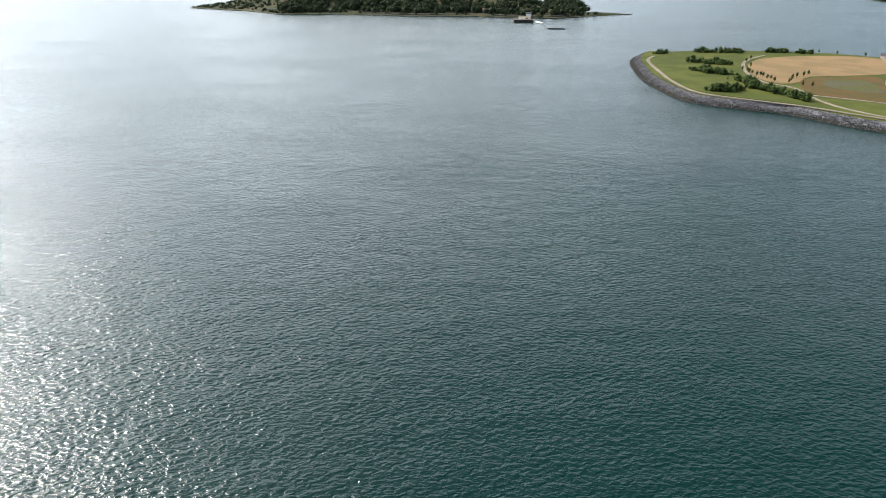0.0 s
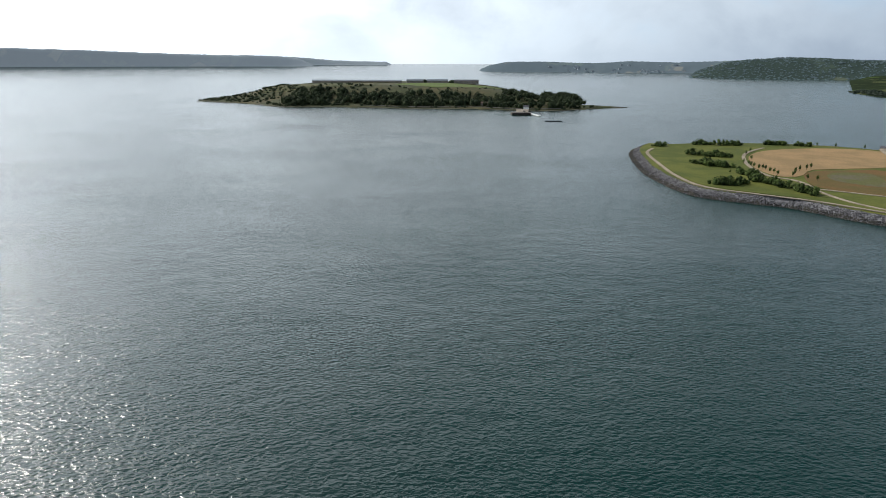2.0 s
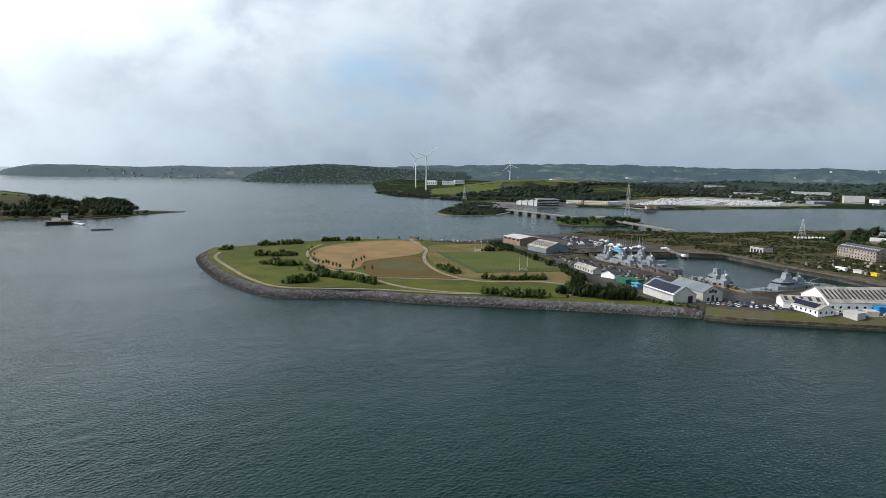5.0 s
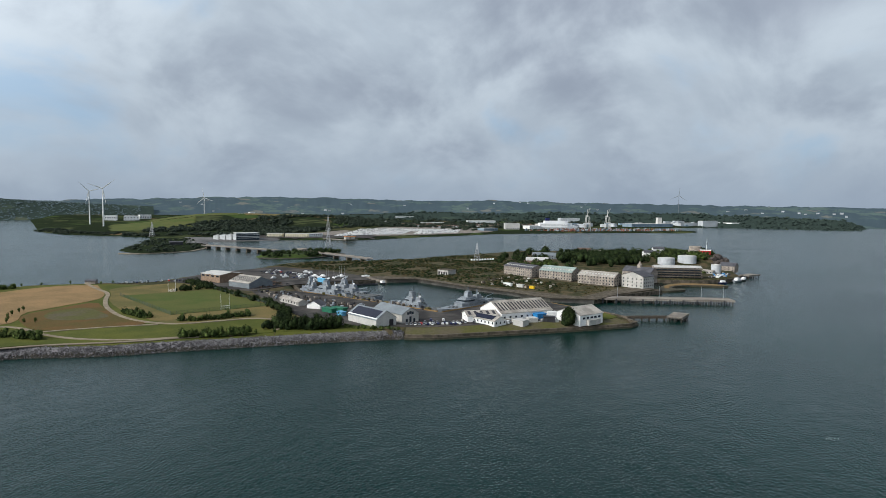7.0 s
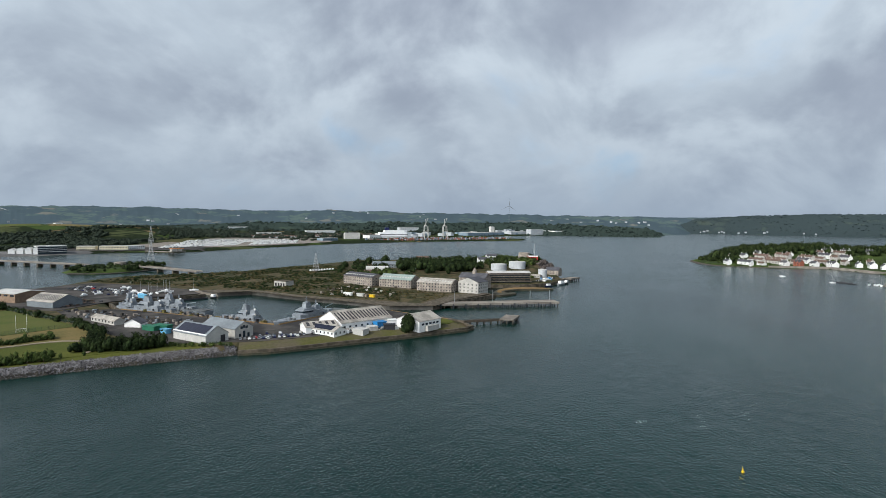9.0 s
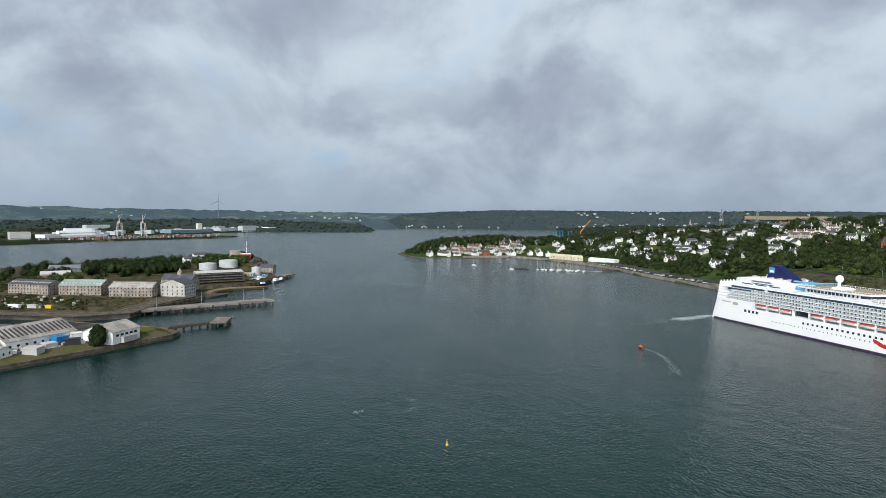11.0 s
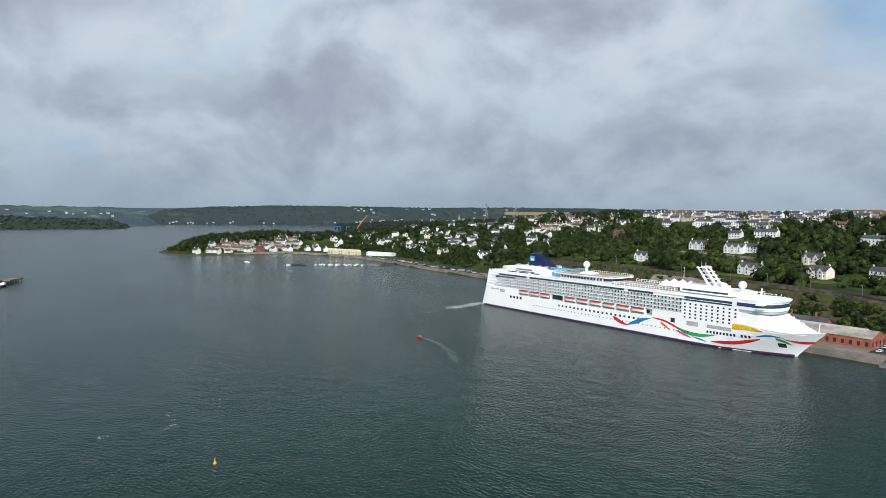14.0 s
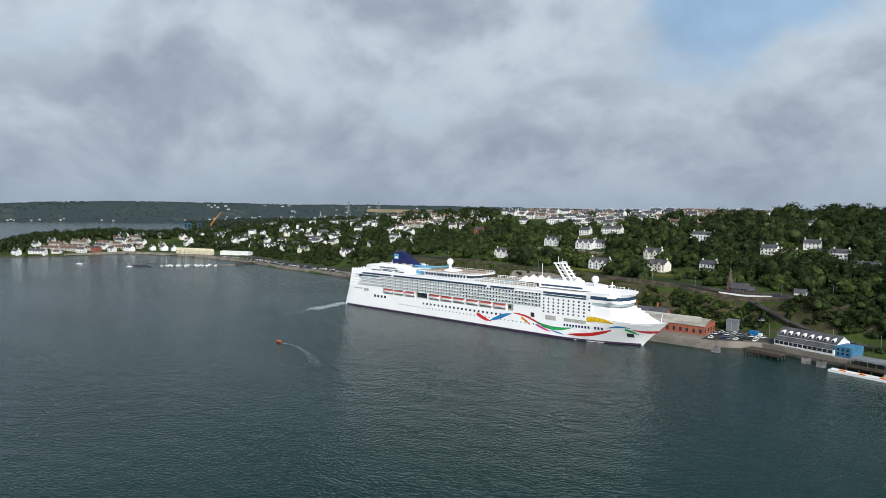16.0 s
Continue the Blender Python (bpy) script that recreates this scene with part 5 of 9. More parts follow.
shed2.matrix_basis = shed2.matrix_basis @ pose(0, 14.5, 0)
for y, z, h in ((7.5, 0, 4.2), (4.2, 0, 2.6), (11, 0, 2.6), (7.5, 6.0, 2.0), (5.5, 5.6, 1.8), (9.5, 5.6, 1.8)):
    part("window", Shape().box(L_ + 0.0, L_ + 0.14, y - 0.9, y + 0.9, z, z + h), "glass", shed2)

office = block("office_building", (408, 164), (396, 138), 12, G, 3.3, 2.6, "white", "sheet_roof", "low white office with solar panels on its roof", "office", rows=(1.0,), cols=8, win=(1.1, 1.5), ends=3)
panel = Matrix.Translation((0, 3.0, 3.3 + 1.3 + 0.42)) @ Euler((math.atan2(2.6, 6.0), 0, 0)).to_matrix().to_4x4()
for c in range(7):
    part("solar_panel", Shape().box(2.0 + c * 3.4, 5.25 + c * 3.4, -2.6, 2.4, -0.06, 0.08, panel), "solar", office)
block("workshop", (418, 140), (453, 112), 30, G, 5.0, 7.0, "white", "sheet_roof", "large white workshop with a stained sheet roof", "workshop", lights=16, rows=(1.4,), cols=9, win=(1.6, 1.4))
block("workshop_annex", (402, 160), (416, 142), 15, G, 4.2, 2.6, "white", "sheet_roof", "low white annex with a stained roof", "workshop", lights=5)
gym = block("gabled_hall", (440, 105), (429, 86), 24, G, 6.2, 4.4, "white", "sheet_roof", "white gabled hall beside the sea wall", "hall", along="y")
part("window", Shape().box(6, 8.2, -0.12, 0.06, 3.0, 6.0), "glass", gym)
part("window", Shape().box(13, 15.2, -0.12, 0.06, 3.0, 6.0), "glass", gym)
part("porch", Shape().box(21.9, 25, 6, 18, -1, 2.8), "grey_render", gym)
window_grid(gym, 5, 2, 22, (3.2,), 2.6, 1.4, 22.0, face="end")
for p, q, d, h, mt, lb in (((409, 129), (407, 121), 8, 2.8, "pale_metal", "small pale site cabin"), ((420, 120), (424, 115), 6, 2.6, "pale_metal", "small pale flat-roofed store"), ((428, 112), (430, 104), 5, 3.2, "dark", "dark steel shipping container"),
                           ((446, 113), (449, 107), 5, 3.6, "white", "tall white steel cabin"), ((434, 118), (440, 113), 6, 3.6, "blue", "store under blue tarpaulin"), ((392, 277), (389, 266), 5, 2.8, "skip_green", "bright green shipping container"),
                           ((398, 272), (395, 260), 5, 2.8, "skip_green", "bright green shipping container"), ((384, 258), (382, 252), 4, 2.6, "light_blue", "light blue shipping container")):
    block("site_cabin", p, q, d, G, h, 0, mt, mt, lb, "cabin", flat=True, group="cabins")
block("cottage", (399, 296), (400, 284), 9, G, 3.0, 3.0, "white", "slate", "white cottage with a dark slate roof", "house", along="y")
block("long_hut", (418, 338), (404, 308), 8, G, 3.0, 2.0, "grey_render", "sheet_roof", "long low hut with a pale roof", "hut", rows=(1.0,), cols=7)
block("boat_hall", (494, 503), (487, 470), 28, G, 8.0, 2.0, "tan_brick", "pale_metal", "pale-roofed sports hall with tan brick walls", "hall", rows=(5.6,), cols=4, win=(5.0, 1.6))
block("boat_store", (474, 446), (467, 414), 28, G, 5.0, 5.4, "grey_metal", "sheet_roof", "large shed with a pale ribbed roof", "shed", lights=12)
block("park_pavilion", (420, 584), (425, 575), 5, G, 2.6, 1.3, "stone_wall", "slate", "small stone pavilion at the park gate", "pavilion")


# store houses of grey stone
def store_house(p, q, depth, eave, rise, roof, label, cols, three=True):
    b = block("stone_storehouse", p, q, depth, 4.8, eave, rise, "stone_wall", roof, label, "warehouse", group="stone storehouses", rows=(1.6, 4.9, 8.0) if three else (1.6, 5.2), cols=cols, win=(1.0, 1.5), ends=4)
    L = math.hypot(q[0] - p[0], q[1] - p[1])
    for i in range(cols):
        x = L * (i + 0.5) / cols
        part("roof_light", Shape().box(x - 0.9, x + 0.9, depth * 0.16, depth * 0.30, eave + rise * 0.30, eave + rise * 0.64), "pale_metal", b)
    part("plinth", Shape().box(-0.15, L + 0.15, -0.15, depth + 0.15, -1.5, 0.9), "quay", b)
    return b


store_house((716, 237), (690, 195), 20, 10.4, 3.6, "slate", "grey stone storehouse with a dark slate roof", 13)
store_house((691, 186), (677, 146), 20, 9.8, 5.0, "green_roof", "grey stone storehouse with a pale green roof", 12)
store_house((663, 136), (651, 96), 20, 9.8, 4.2, "sheet_roof", "derelict stone storehouse with a rusted pale roof", 12)
block("stone_storehouse", (661, 90), (650, 67), 20, 4.8, 12.0, 4.6, "grey_render", "slate", "tall pale stone storehouse with a slate roof", "warehouse", along="y", rows=(1.6, 5.0, 8.4), cols=5, win=(1.1, 1.6), ends=5, group="stone storehouses")
chapel = block("clock_tower_building", (725, 98), (712, 66), 16, 4.8, 10.5, 5.0, "stone_wall", "slate", "slate-roofed stone range with a clock turret", "building", rows=(2.0, 5.6), cols=9, win=(1.0, 1.6))
part("turret", Shape().box(15, 19, 6, 10, 12, 18).rod((17, 8, 18), (17, 8, 22), 2.4, 0.2, 8), "stone_wall", chapel, "stone clock turret with a pointed cap")
quarters = block("dock_office", (764, 66), (779, 15), 18, 4.4, 12.6, 1.8, "stone_wall", "pale_metal", "long tiered dockside building with shaded galleries", "building")
L_ = math.hypot(15, 51)
for k in range(4):
    part("gallery", Shape().box(-0.8 + 0.6 * k, L_ + 0.8 - 0.6 * k, -4.2 + 0.9 * k, 0, 2.3 + 2.9 * k, 2.75 + 2.9 * k), "concrete", quarters)
    part("gallery_rail", Shape().box(-0.7 + 0.6 * k, L_ + 0.7 - 0.6 * k, -4.1 + 0.9 * k, -3.95 + 0.9 * k, 2.75 + 2.9 * k, 3.6 + 2.9 * k), "timber", quarters)
    # dark glassy strip stands in for the shade inside each gallery
    part("gallery_shade_strip", Shape().box(0.5, L_ - 0.5, -0.3, 0.02, 0.4 + 2.9 * k, 2.1 + 2.9 * k), "glass", quarters)
posts = Shape().rod((0, 0, 0), (0, 0, 11.2), 0.22, None, 6)
for k in range(9):
    ob = part("gallery_post", posts, "timber", quarters) if not k else new("gallery_post", ob.data)
    ob.parent = quarters
    ob.location = (1.4 + k * 6.2, -1.3, 0)
window_grid(quarters, 12, 2, L_ - 2, (11.6,), 1.6, 0.8, -0.02)
block("quay_store", (896, -4), (889, -22), 14, 4.4, 7.0, 4.0, "stone_wall", "slate", "old gabled stone store at the quay's end", "building", rows=(1.4, 4.2), cols=4, win=(1.0, 1.3))
block("quay_store", (846, 16), (842, 4), 8, 4.4, 3.2, 1.6, "grey_render", "sheet_roof", "low pale hut beside the white tank", "building", rows=(1.2,), cols=3)
for x, y, r, h in ((912, 64, 11.5, 9.5), (935, 38, 12.5, 10.5), (856, 0, 6.0, 11.5)):
    zt = float(haul_z(x, y)) - 1.0
    tank = thing("storage_tank", (x, y, zt), 0, "round white steel storage tank", "tank", "white tanks")
    part("shell", Shape().rod((0, 0, 0), (0, 0, h), r, r, 28), "far_white", tank)
    part("tank_roof", Shape().rod((0, 0, h), (0, 0, h + 1.2), r, 0.5, 28), "pale_metal", tank)
    part("stair", Shape().rod((-r, 0, 0.5), (-r * 0.7, -r * 0.72, h), 0.3), "steel", tank)
for p, q, d, e, r, wl, rf, lb in (((853, 249), (861, 219), 16, 6, 3, "pale_metal", "pale_metal", "pale long shed among trees"), ((812, 240), (816, 218), 10, 5, 3, "brick", "tile_roof", "low red brick workshop"),
                                  ((930, 262), (940, 200), 22, 7, 3.5, "grey_metal", "grey_metal", "long grey industrial shed"), ((1012, 208), (1017, 188), 14, 11, 4, "stone_wall", "tile_roof", "tall brown stone barrack"),
                                  ((1041, 186), (1050, 150), 14, 8, 3, "grey_render", "sheet_roof", "long pale stone barrack"), ((886, 186), (891, 164), 9, 5, 3, "white", "tile_roof", "white cottage with a brown roof"),
                                  ((975, 100), (984, 74), 14, 7, 3, "white", "slate", "white officers' house with bays"), ((985, 88), (990, 72), 12, 10, 3, "white", "slate", "tall white house of three storeys"),
                                  ((950, 150), (958, 128), 10, 6, 3, "grey_render", "slate", "plain grey slate-roofed house"), ((1060, 92), (1066, 74), 9, 5, 3, "grey_render", "slate", "low grey house on the knoll"), ((992, 22), (994, 8), 9, 4, 1, "red", "white", "red and white striped hut")):
    block("yard_house", p, q, d, float(haul_z(*p)) - 0.3, e, r, wl, rf, lb, "building", rows=(1.4,) if e < 7 else (1.4, 4.6), cols=5, win=(1.1, 1.4), group="yard houses")
tower = thing("round_tower", (1005, 30, float(haul_z(1005, 30)) - 1), 0, "squat round stone gun tower on the knoll", "tower")
part("wall", Shape().rod((0, 0, 0), (0, 0, 9), 9.5, 8.6, 24), "stone_wall", tower)
part("parapet", Shape().rod((0, 0, 9), (0, 0, 10.2), 8.9, 8.9, 24), "stone_wall", tower)
mast = thing("flag_mast", (1002, 14, float(haul_z(1002, 14))), 0, "slim white signal mast", "mast")
part("pole", Shape().rod((0, 0, -1), (0, 0, 24), 0.35, 0.15), "white", mast)
ruin = block("ruined_store", (672, 306), (667, 290), 14, 4.6, 6.0, 0, "grey_render", "quay", "roofless pale concrete ruin in the scrub", "ruin", flat=True)
for x in (2.5, 6.5, 10.5, 14.0):
    door_panel(ruin, x, -0.1, 2.2, 4.0)
block("site_cabin", (612, 203), (608, 194), 3, 4.6, 2.5, 0, "white", "white", "white site cabin on the quay", "cabin", flat=True, group="cabins")
block("site_cabin", (606, 187), (604, 180), 3, 4.6, 2.5, 0, "pale_metal", "pale_metal", "pale grey site cabin on the quay", "cabin", flat=True, group="cabins")
block("site_cabin", (600, 172), (598, 167), 3, 4.6, 2.3, 0, "yellow", "yellow", "yellow container on the quay", "cabin", flat=True, group="cabins")


def lattice_tower(x, y, z, h, base, label):
    t = thing("pylon", (x, y, z), 20, label, "pylon", "pylons")
    s = Shape()
    levels = 7
    for k in range(levels):
        a, b = base * (1 - k / levels) ** 1.1 / 2 + 0.5, base * (1 - (k + 1) / levels) ** 1.1 / 2 + 0.5
        z0, z1 = h * k / levels, h * (k + 1) / levels
        c0 = [(-a, -a, z0), (a, -a, z0), (a, a, z0), (-a, a, z0)]
        c1 = [(-b, -b, z1), (b, -b, z1), (b, b, z1), (-b, b, z1)]
        for i in range(4):
            s.rod(c0[i], c1[i], 0.28, None, 4), s.rod(c0[i], c1[(i + 1) % 4], 0.16, None, 4), s.rod(c1[i], c1[(i + 1) % 4], 0.16, None, 4)
    part("lattice", s, "steel", t)
    arms = Shape()
    for k, w in ((0.72, 7), (0.84, 5.5), (0.95, 4)):
        arms.rod((-w, 0, h * k), (w, 0, h * k), 0.22, None, 4)
    part("cross_arm", arms, "steel", t)
    return t


lattice_tower(860, 327, 4.5, 27, 9, "grey steel lattice pylon in the scrub")
for k in range(9):
    x, y = 862 + k * 3.6, 336 - k * 3.0
    c = thing("gas_tank", (x, y, 4.6), 0, "small white tank by the pylon", "tank", "small white tanks")
    part("shell", Shape().dome(0, 0, 1.6, 1.7, 1.0, 10, True), "white", c, "", True)


# ---------------------------------------------------------------- jetties
def jetty(name, p, q, width, top, label, step=7.0, mat="concrete"):
    ax, ay = p
    L, turn = math.hypot(q[0] - ax, q[1] - ay), math.degrees(math.atan2(q[1] - ay, q[0] - ax))
    j = thing(name, (ax, ay, 0), turn, label, "jetty")
    part("deck", Shape().box(0, L, -width / 2, width / 2, top - 0.9, top), mat, j)
    part("edge_beam", Shape().box(0, L, -width / 2 - 0.3, -width / 2 + 0.1, top - 1.5, top + 0.3).box(0, L, width / 2 - 0.1, width / 2 + 0.3, top - 1.5, top + 0.3), mat, j)
    pile = Shape().rod((0, 0, -3), (0, 0, top - 0.9), 0.45, None, 8)
    first = None
    for i in range(int(L / step) + 1):
        for y in (-width / 2 + 0.6, 0, width / 2 - 0.6):
            if first is None:
                first = part("pile", pile, "timber", j)
                ob = first
            else:
                ob = new("pile", first.data)
                ob.parent = j
            ob.location = (min(i * step + 0.8, L - 0.8), y, 0)
    return j


main_jetty = jetty("long_jetty", (574, 100), (616, -14), 15, 4.4, "long concrete jetty on dark piles")
for x in np.arange(4, 118, 12):
    part("fender", Shape().box(x - 0.6, x + 0.6, -8.3, -7.7, -1, 4.2), "dark", main_jetty)
for x in (20, 58, 96, 116):
    part("lamp_post", Shape().rod((x, 5.5, 4.4), (x, 5.5, 15), 0.22, 0.12), "steel", main_jetty)
jetty("foot_jetty", (484, 68), (503, 32), 2.6, 3.4, "narrow timber foot jetty", 6.0, "timber")
jetty("jetty_head", (497, 28), (521, 24), 11, 4.0, "square concrete landing platform on piles", 5.0)
SPIT = [(664, 50), (686, 28), (698, 30), (692, 40), (706, 44), (728, 30), (735, 10), (742, -13), (751, -13), (752, 8), (748, 30), (735, 45), (716, 53), (676, 55)]
sheet("stone_spit", rounded(SPIT, 1), 2.0, "mud", "dark stone foot of the low spit", "breakwater", 4.0)
sheet("spit_turf", rounded([(690, 44), (706, 47), (730, 33), (737.5, 10), (743.5, -9), (748.5, -9), (749.5, 8), (745.5, 29), (733, 43), (715, 50.5), (692, 50.5)], 1), 2.35, "gold", "dry yellow weed on top of the spit", "breakwater", 1.0)
jetty("pontoon", (556, 364), (586, 340), 4, 1.2, "dark floating pontoon in the basin", 8.0, "dark")
jetty("landing_stage", (852, -32), (876, -46), 12, 4.0, "concrete landing stage by the knoll", 6.0)


# ---------------------------------------------------------------- naval ships and boats
def patrol_ship(x, y, turn, L, label, aft=True):
    s = thing("patrol_ship", (x, y, 0), turn, label, "ship", "naval ships")
    B = L * 0.085
    hull = Shape()
    secs = [(0.5, 0.02, 5.6), (0.47, 0.35, 5.4), (0.40, 0.66, 5.0), (0.30, 0.90, 4.6), (0.10, 1.0, 4.2), (0.099, 1.0, 4.2), (-0.25, 1.0, 3.8), (-0.40, 0.96, 3.4), (-0.5, 0.86, 3.4)]
    for k, b, top in secs:
        for side in (1, -1):
            for z, m in ((-1, 0.62), (1.0, 0.84), (top, 1.0)):
                hull.v.append((k * L - (0.02 * L if z < 0 and k > 0.4 else 0), side * b * B * m, z))
    for i in range(len(secs) - 1):
        a, c = i * 6, i * 6 + 6
        hull.f += [(a, c, c + 1, a + 1), (a + 1, c + 1, c + 2, a + 2), (a + 3, a + 4, c + 4, c + 3), (a + 4, a + 5, c + 5, c + 4), (a + 2, c + 2, c + 5, a + 5)]
    k = (len(secs) - 1) * 6
    hull.f.append((k, k + 1, k + 2, k + 5, k + 4, k + 3))
    part("hull", hull, "navy_grey", s, "grey steel hull")
    part("deck", Shape().box(-0.49 * L, 0.2 * L, -B * 0.8, B * 0.8, 3.9, 4.3), "deck_grey", s)
    up = Shape()
    up.prism([(0.20 * L, -B * 0.55), (0.20 * L, B * 0.55), (0.13 * L, B * 0.9), (-0.16 * L, B * 0.9), (-0.16 * L, -B * 0.9), (0.13 * L, -B * 0.9)], 4, 7.2)
    up.prism([(0.16 * L, -B * 0.5), (0.16 * L, B * 0.5), (0.11 * L, B * 0.8), (-0.02 * L, B * 0.8), (-0.02 * L, -B * 0.8), (0.11 * L, -B * 0.8)], 7.2, 9.8)
    part("superstructure", up, "navy_grey", s)
    part("bridge_window", Shape().prism([(0.163 * L, -B * 0.5), (0.163 * L, B * 0.5), (0.112 * L, B * 0.82), (0.04 * L, B * 0.82), (0.04 * L, -B * 0.82), (0.112 * L, -B * 0.82)], 8.3, 9.3, True), "glass", s)
    mt = Shape().prism([(0.08 * L, -1.6), (0.08 * L, 1.6), (0.02 * L, 1.6), (0.02 * L, -1.6)], 9.8, 15.5, False, 1.5)
    mt.box(0.035 * L, 0.065 * L, -3.4, 3.4, 12.5, 12.8).rod((0.05 * L, 0, 15), (0.05 * L, 0, 20.5), 0.3, 0.12).box(0.03 * L, 0.07 * L, -2.4, 2.4, 15.4, 15.8)
    part("mast", mt, "navy_grey", s)
    part("funnel", Shape().prism([(-0.06 * L, -1.8), (-0.06 * L, 1.8), (-0.13 * L, 1.8), (-0.13 * L, -1.8)], 7, 11.8, False, 1.35), "navy_grey", s)
    part("gun", Shape().dome(0.30 * L, 0, 4.7, 1.8, 1.1, 10).rod((0.30 * L, 0, 5.7), (0.37 * L, 0, 6.6), 0.18), "navy_grey", s)
    for u, v, z in ((0.0, 2.4, 11.0), (-0.03, -2.4, 11.0), (-0.15, 2, 9.0)):
        part("radome", Shape().dome(u * L, v, z, 0.8, 1.0, 10, True), "grey_render", s, "pale radar dome", True)
        part("radome_post", Shape().rod((u * L, v, 7), (u * L, v, z), 0.3), "navy_grey", s)
    for side in (1, -1):
        part("tender", Shape().dome(-0.10 * L, side * B * 0.92, 5.4, 1.0, 0.8, 10, True), "dark", s, "black inflatable tender")
    if aft:
        part("crane", Shape().rod((-0.22 * L, 2, 4), (-0.22 * L, 2, 9), 0.4).rod((-0.22 * L, 2, 9), (-0.34 * L, 2, 10.5), 0.3), "navy_grey", s)
        part("aft_house", Shape().box(-0.30 * L, -0.24 * L, -B * 0.5, B * 0.5, 4, 6.4), "navy_grey", s)
    for z, w_ in ((13.6, 2.6), (16.6, 2.0), (18.4, 1.2)):
        part("mast_yard", Shape().rod((0.05 * L, -w_, z), (0.05 * L, w_, z), 0.12, None, 5), "navy_grey", s)
        part("radar", Shape().box(0.05 * L - 0.5, 0.05 * L + 0.5, -0.5, 0.5, z + 0.2, z + 0.7), "deck_grey", s)
    for v in (-1.9, 1.9):
        part("mast_leg", Shape().rod((0.045 * L, v, 9.6), (0.05 * L, v * 0.2, 17.0), 0.14, None, 4), "navy_grey", s)
        part("whip_aerial", Shape().rod((-0.02 * L, v, 8.0), (-0.03 * L, v * 1.3, 16.5), 0.07, 0.04, 4), "deck_grey", s)
    aft_mast = Shape()
    for u, v in ((-0.075, -1.1), (-0.075, 1.1), (-0.105, -1.1), (-0.105, 1.1)):
        aft_mast.rod((u * L, v, 8.2), (-0.09 * L, v * 0.25, 16.0), 0.13, None, 4)
    for z in (10.0, 11.8, 13.6):
        k = (16.0 - z) / 7.8
        aft_mast.box((-0.09 - 0.015 * k) * L, (-0.09 + 0.015 * k) * L, -1.1 * k - 0.1, 1.1 * k + 0.1, z, z + 0.2)
    part("aft_mast", aft_mast, "navy_grey", s, "grey lattice mast")
    for side in (1, -1):
        for q in range(6):
            u = -0.14 * L + q * 0.045 * L
            part("scuttle", Shape().box(u, u + 0.55, side * B * 0.9 - 0.05, side * B * 0.9 + 0.05, 5.3, 5.9), "dark", s)
        # thin dark strip imitates the shading line below the bulwark
        part("hull_shade_line", Shape().box(-0.46 * L, 0.08 * L, side * B * 0.985 - 0.05, side * B * 0.985 + 0.05, 2.6, 2.75), "deck_grey", s)
    part("pilot_house", Shape().prism([(0.13 * L, -B * 0.42), (0.13 * L, B * 0.42), (0.07 * L, B * 0.62), (0.0, B * 0.62), (0.0, -B * 0.62), (0.07 * L, -B * 0.62)], 9.8, 11.2, False, 1.06), "navy_grey", s)
    part("signal_deck", Shape().box(-0.14 * L, -0.03 * L, -B * 0.75, B * 0.75, 7.2, 8.3).box(-0.20 * L, -0.16 * L, -B * 0.6, B * 0.6, 4.0, 5.8), "navy_grey", s)
    gear = Shape()
    rr = random.Random(int(x))
    for _ in range(34):
        u, v = rr.uniform(-0.46, 0.36) * L, rr.uniform(-0.7, 0.7) * B * 0.9
        z0 = 7.2 if -0.16 * L < u < 0.16 * L else 4.2
        a, b_, c_ = rr.uniform(0.3, 1.2), rr.uniform(0.3, 0.9), rr.uniform(0.5, 1.5)
        gear.box(u - a, u + a, v - b_, v + b_, z0 - 0.3, z0 + c_)
    part("deck_gear", gear, "deck_grey", s, "winches, vents and lockers")
    part("search_light", Shape().dome(-0.11 * L, 0, 12.4, 0.9, 1.0, 8, True).rod((-0.11 * L, 0, 11), (-0.11 * L, 0, 12), 0.3), "white", s)
    rl = Shape()
    for u in np.arange(-0.48, 0.44, 0.03):
        b = float(np.interp(u, [-0.5, -0.4, 0.1, 0.3, 0.4, 0.47], [0.84, 0.94, 0.97, 0.88, 0.64, 0.34])) * B
        zt = float(np.interp(u, [-0.5, -0.25, 0.1, 0.4, 0.5], [3.4, 3.8, 4.2, 5.0, 5.6]))
        for side in (1, -1):
            rl.rod((u * L, side * b, zt), (u * L, side * b, zt + 1.1), 0.06, None, 4)
    part("rail", rl, "navy_grey", s)
    return s


patrol_ship(483, 332, 79, 80, "grey patrol ship moored at the basin quay")
patrol_ship(498, 322, 79, 80, "grey patrol ship moored outside another ship")
patrol_ship(454, 228, 70, 60, "small grey patrol ship with tall lattice mast", False)
patrol_ship(483, 189, 165, 90, "large grey patrol ship with a sloping bow")
patrol_ship(497, 362, 60, 46, "old grey naval vessel without guns", False)


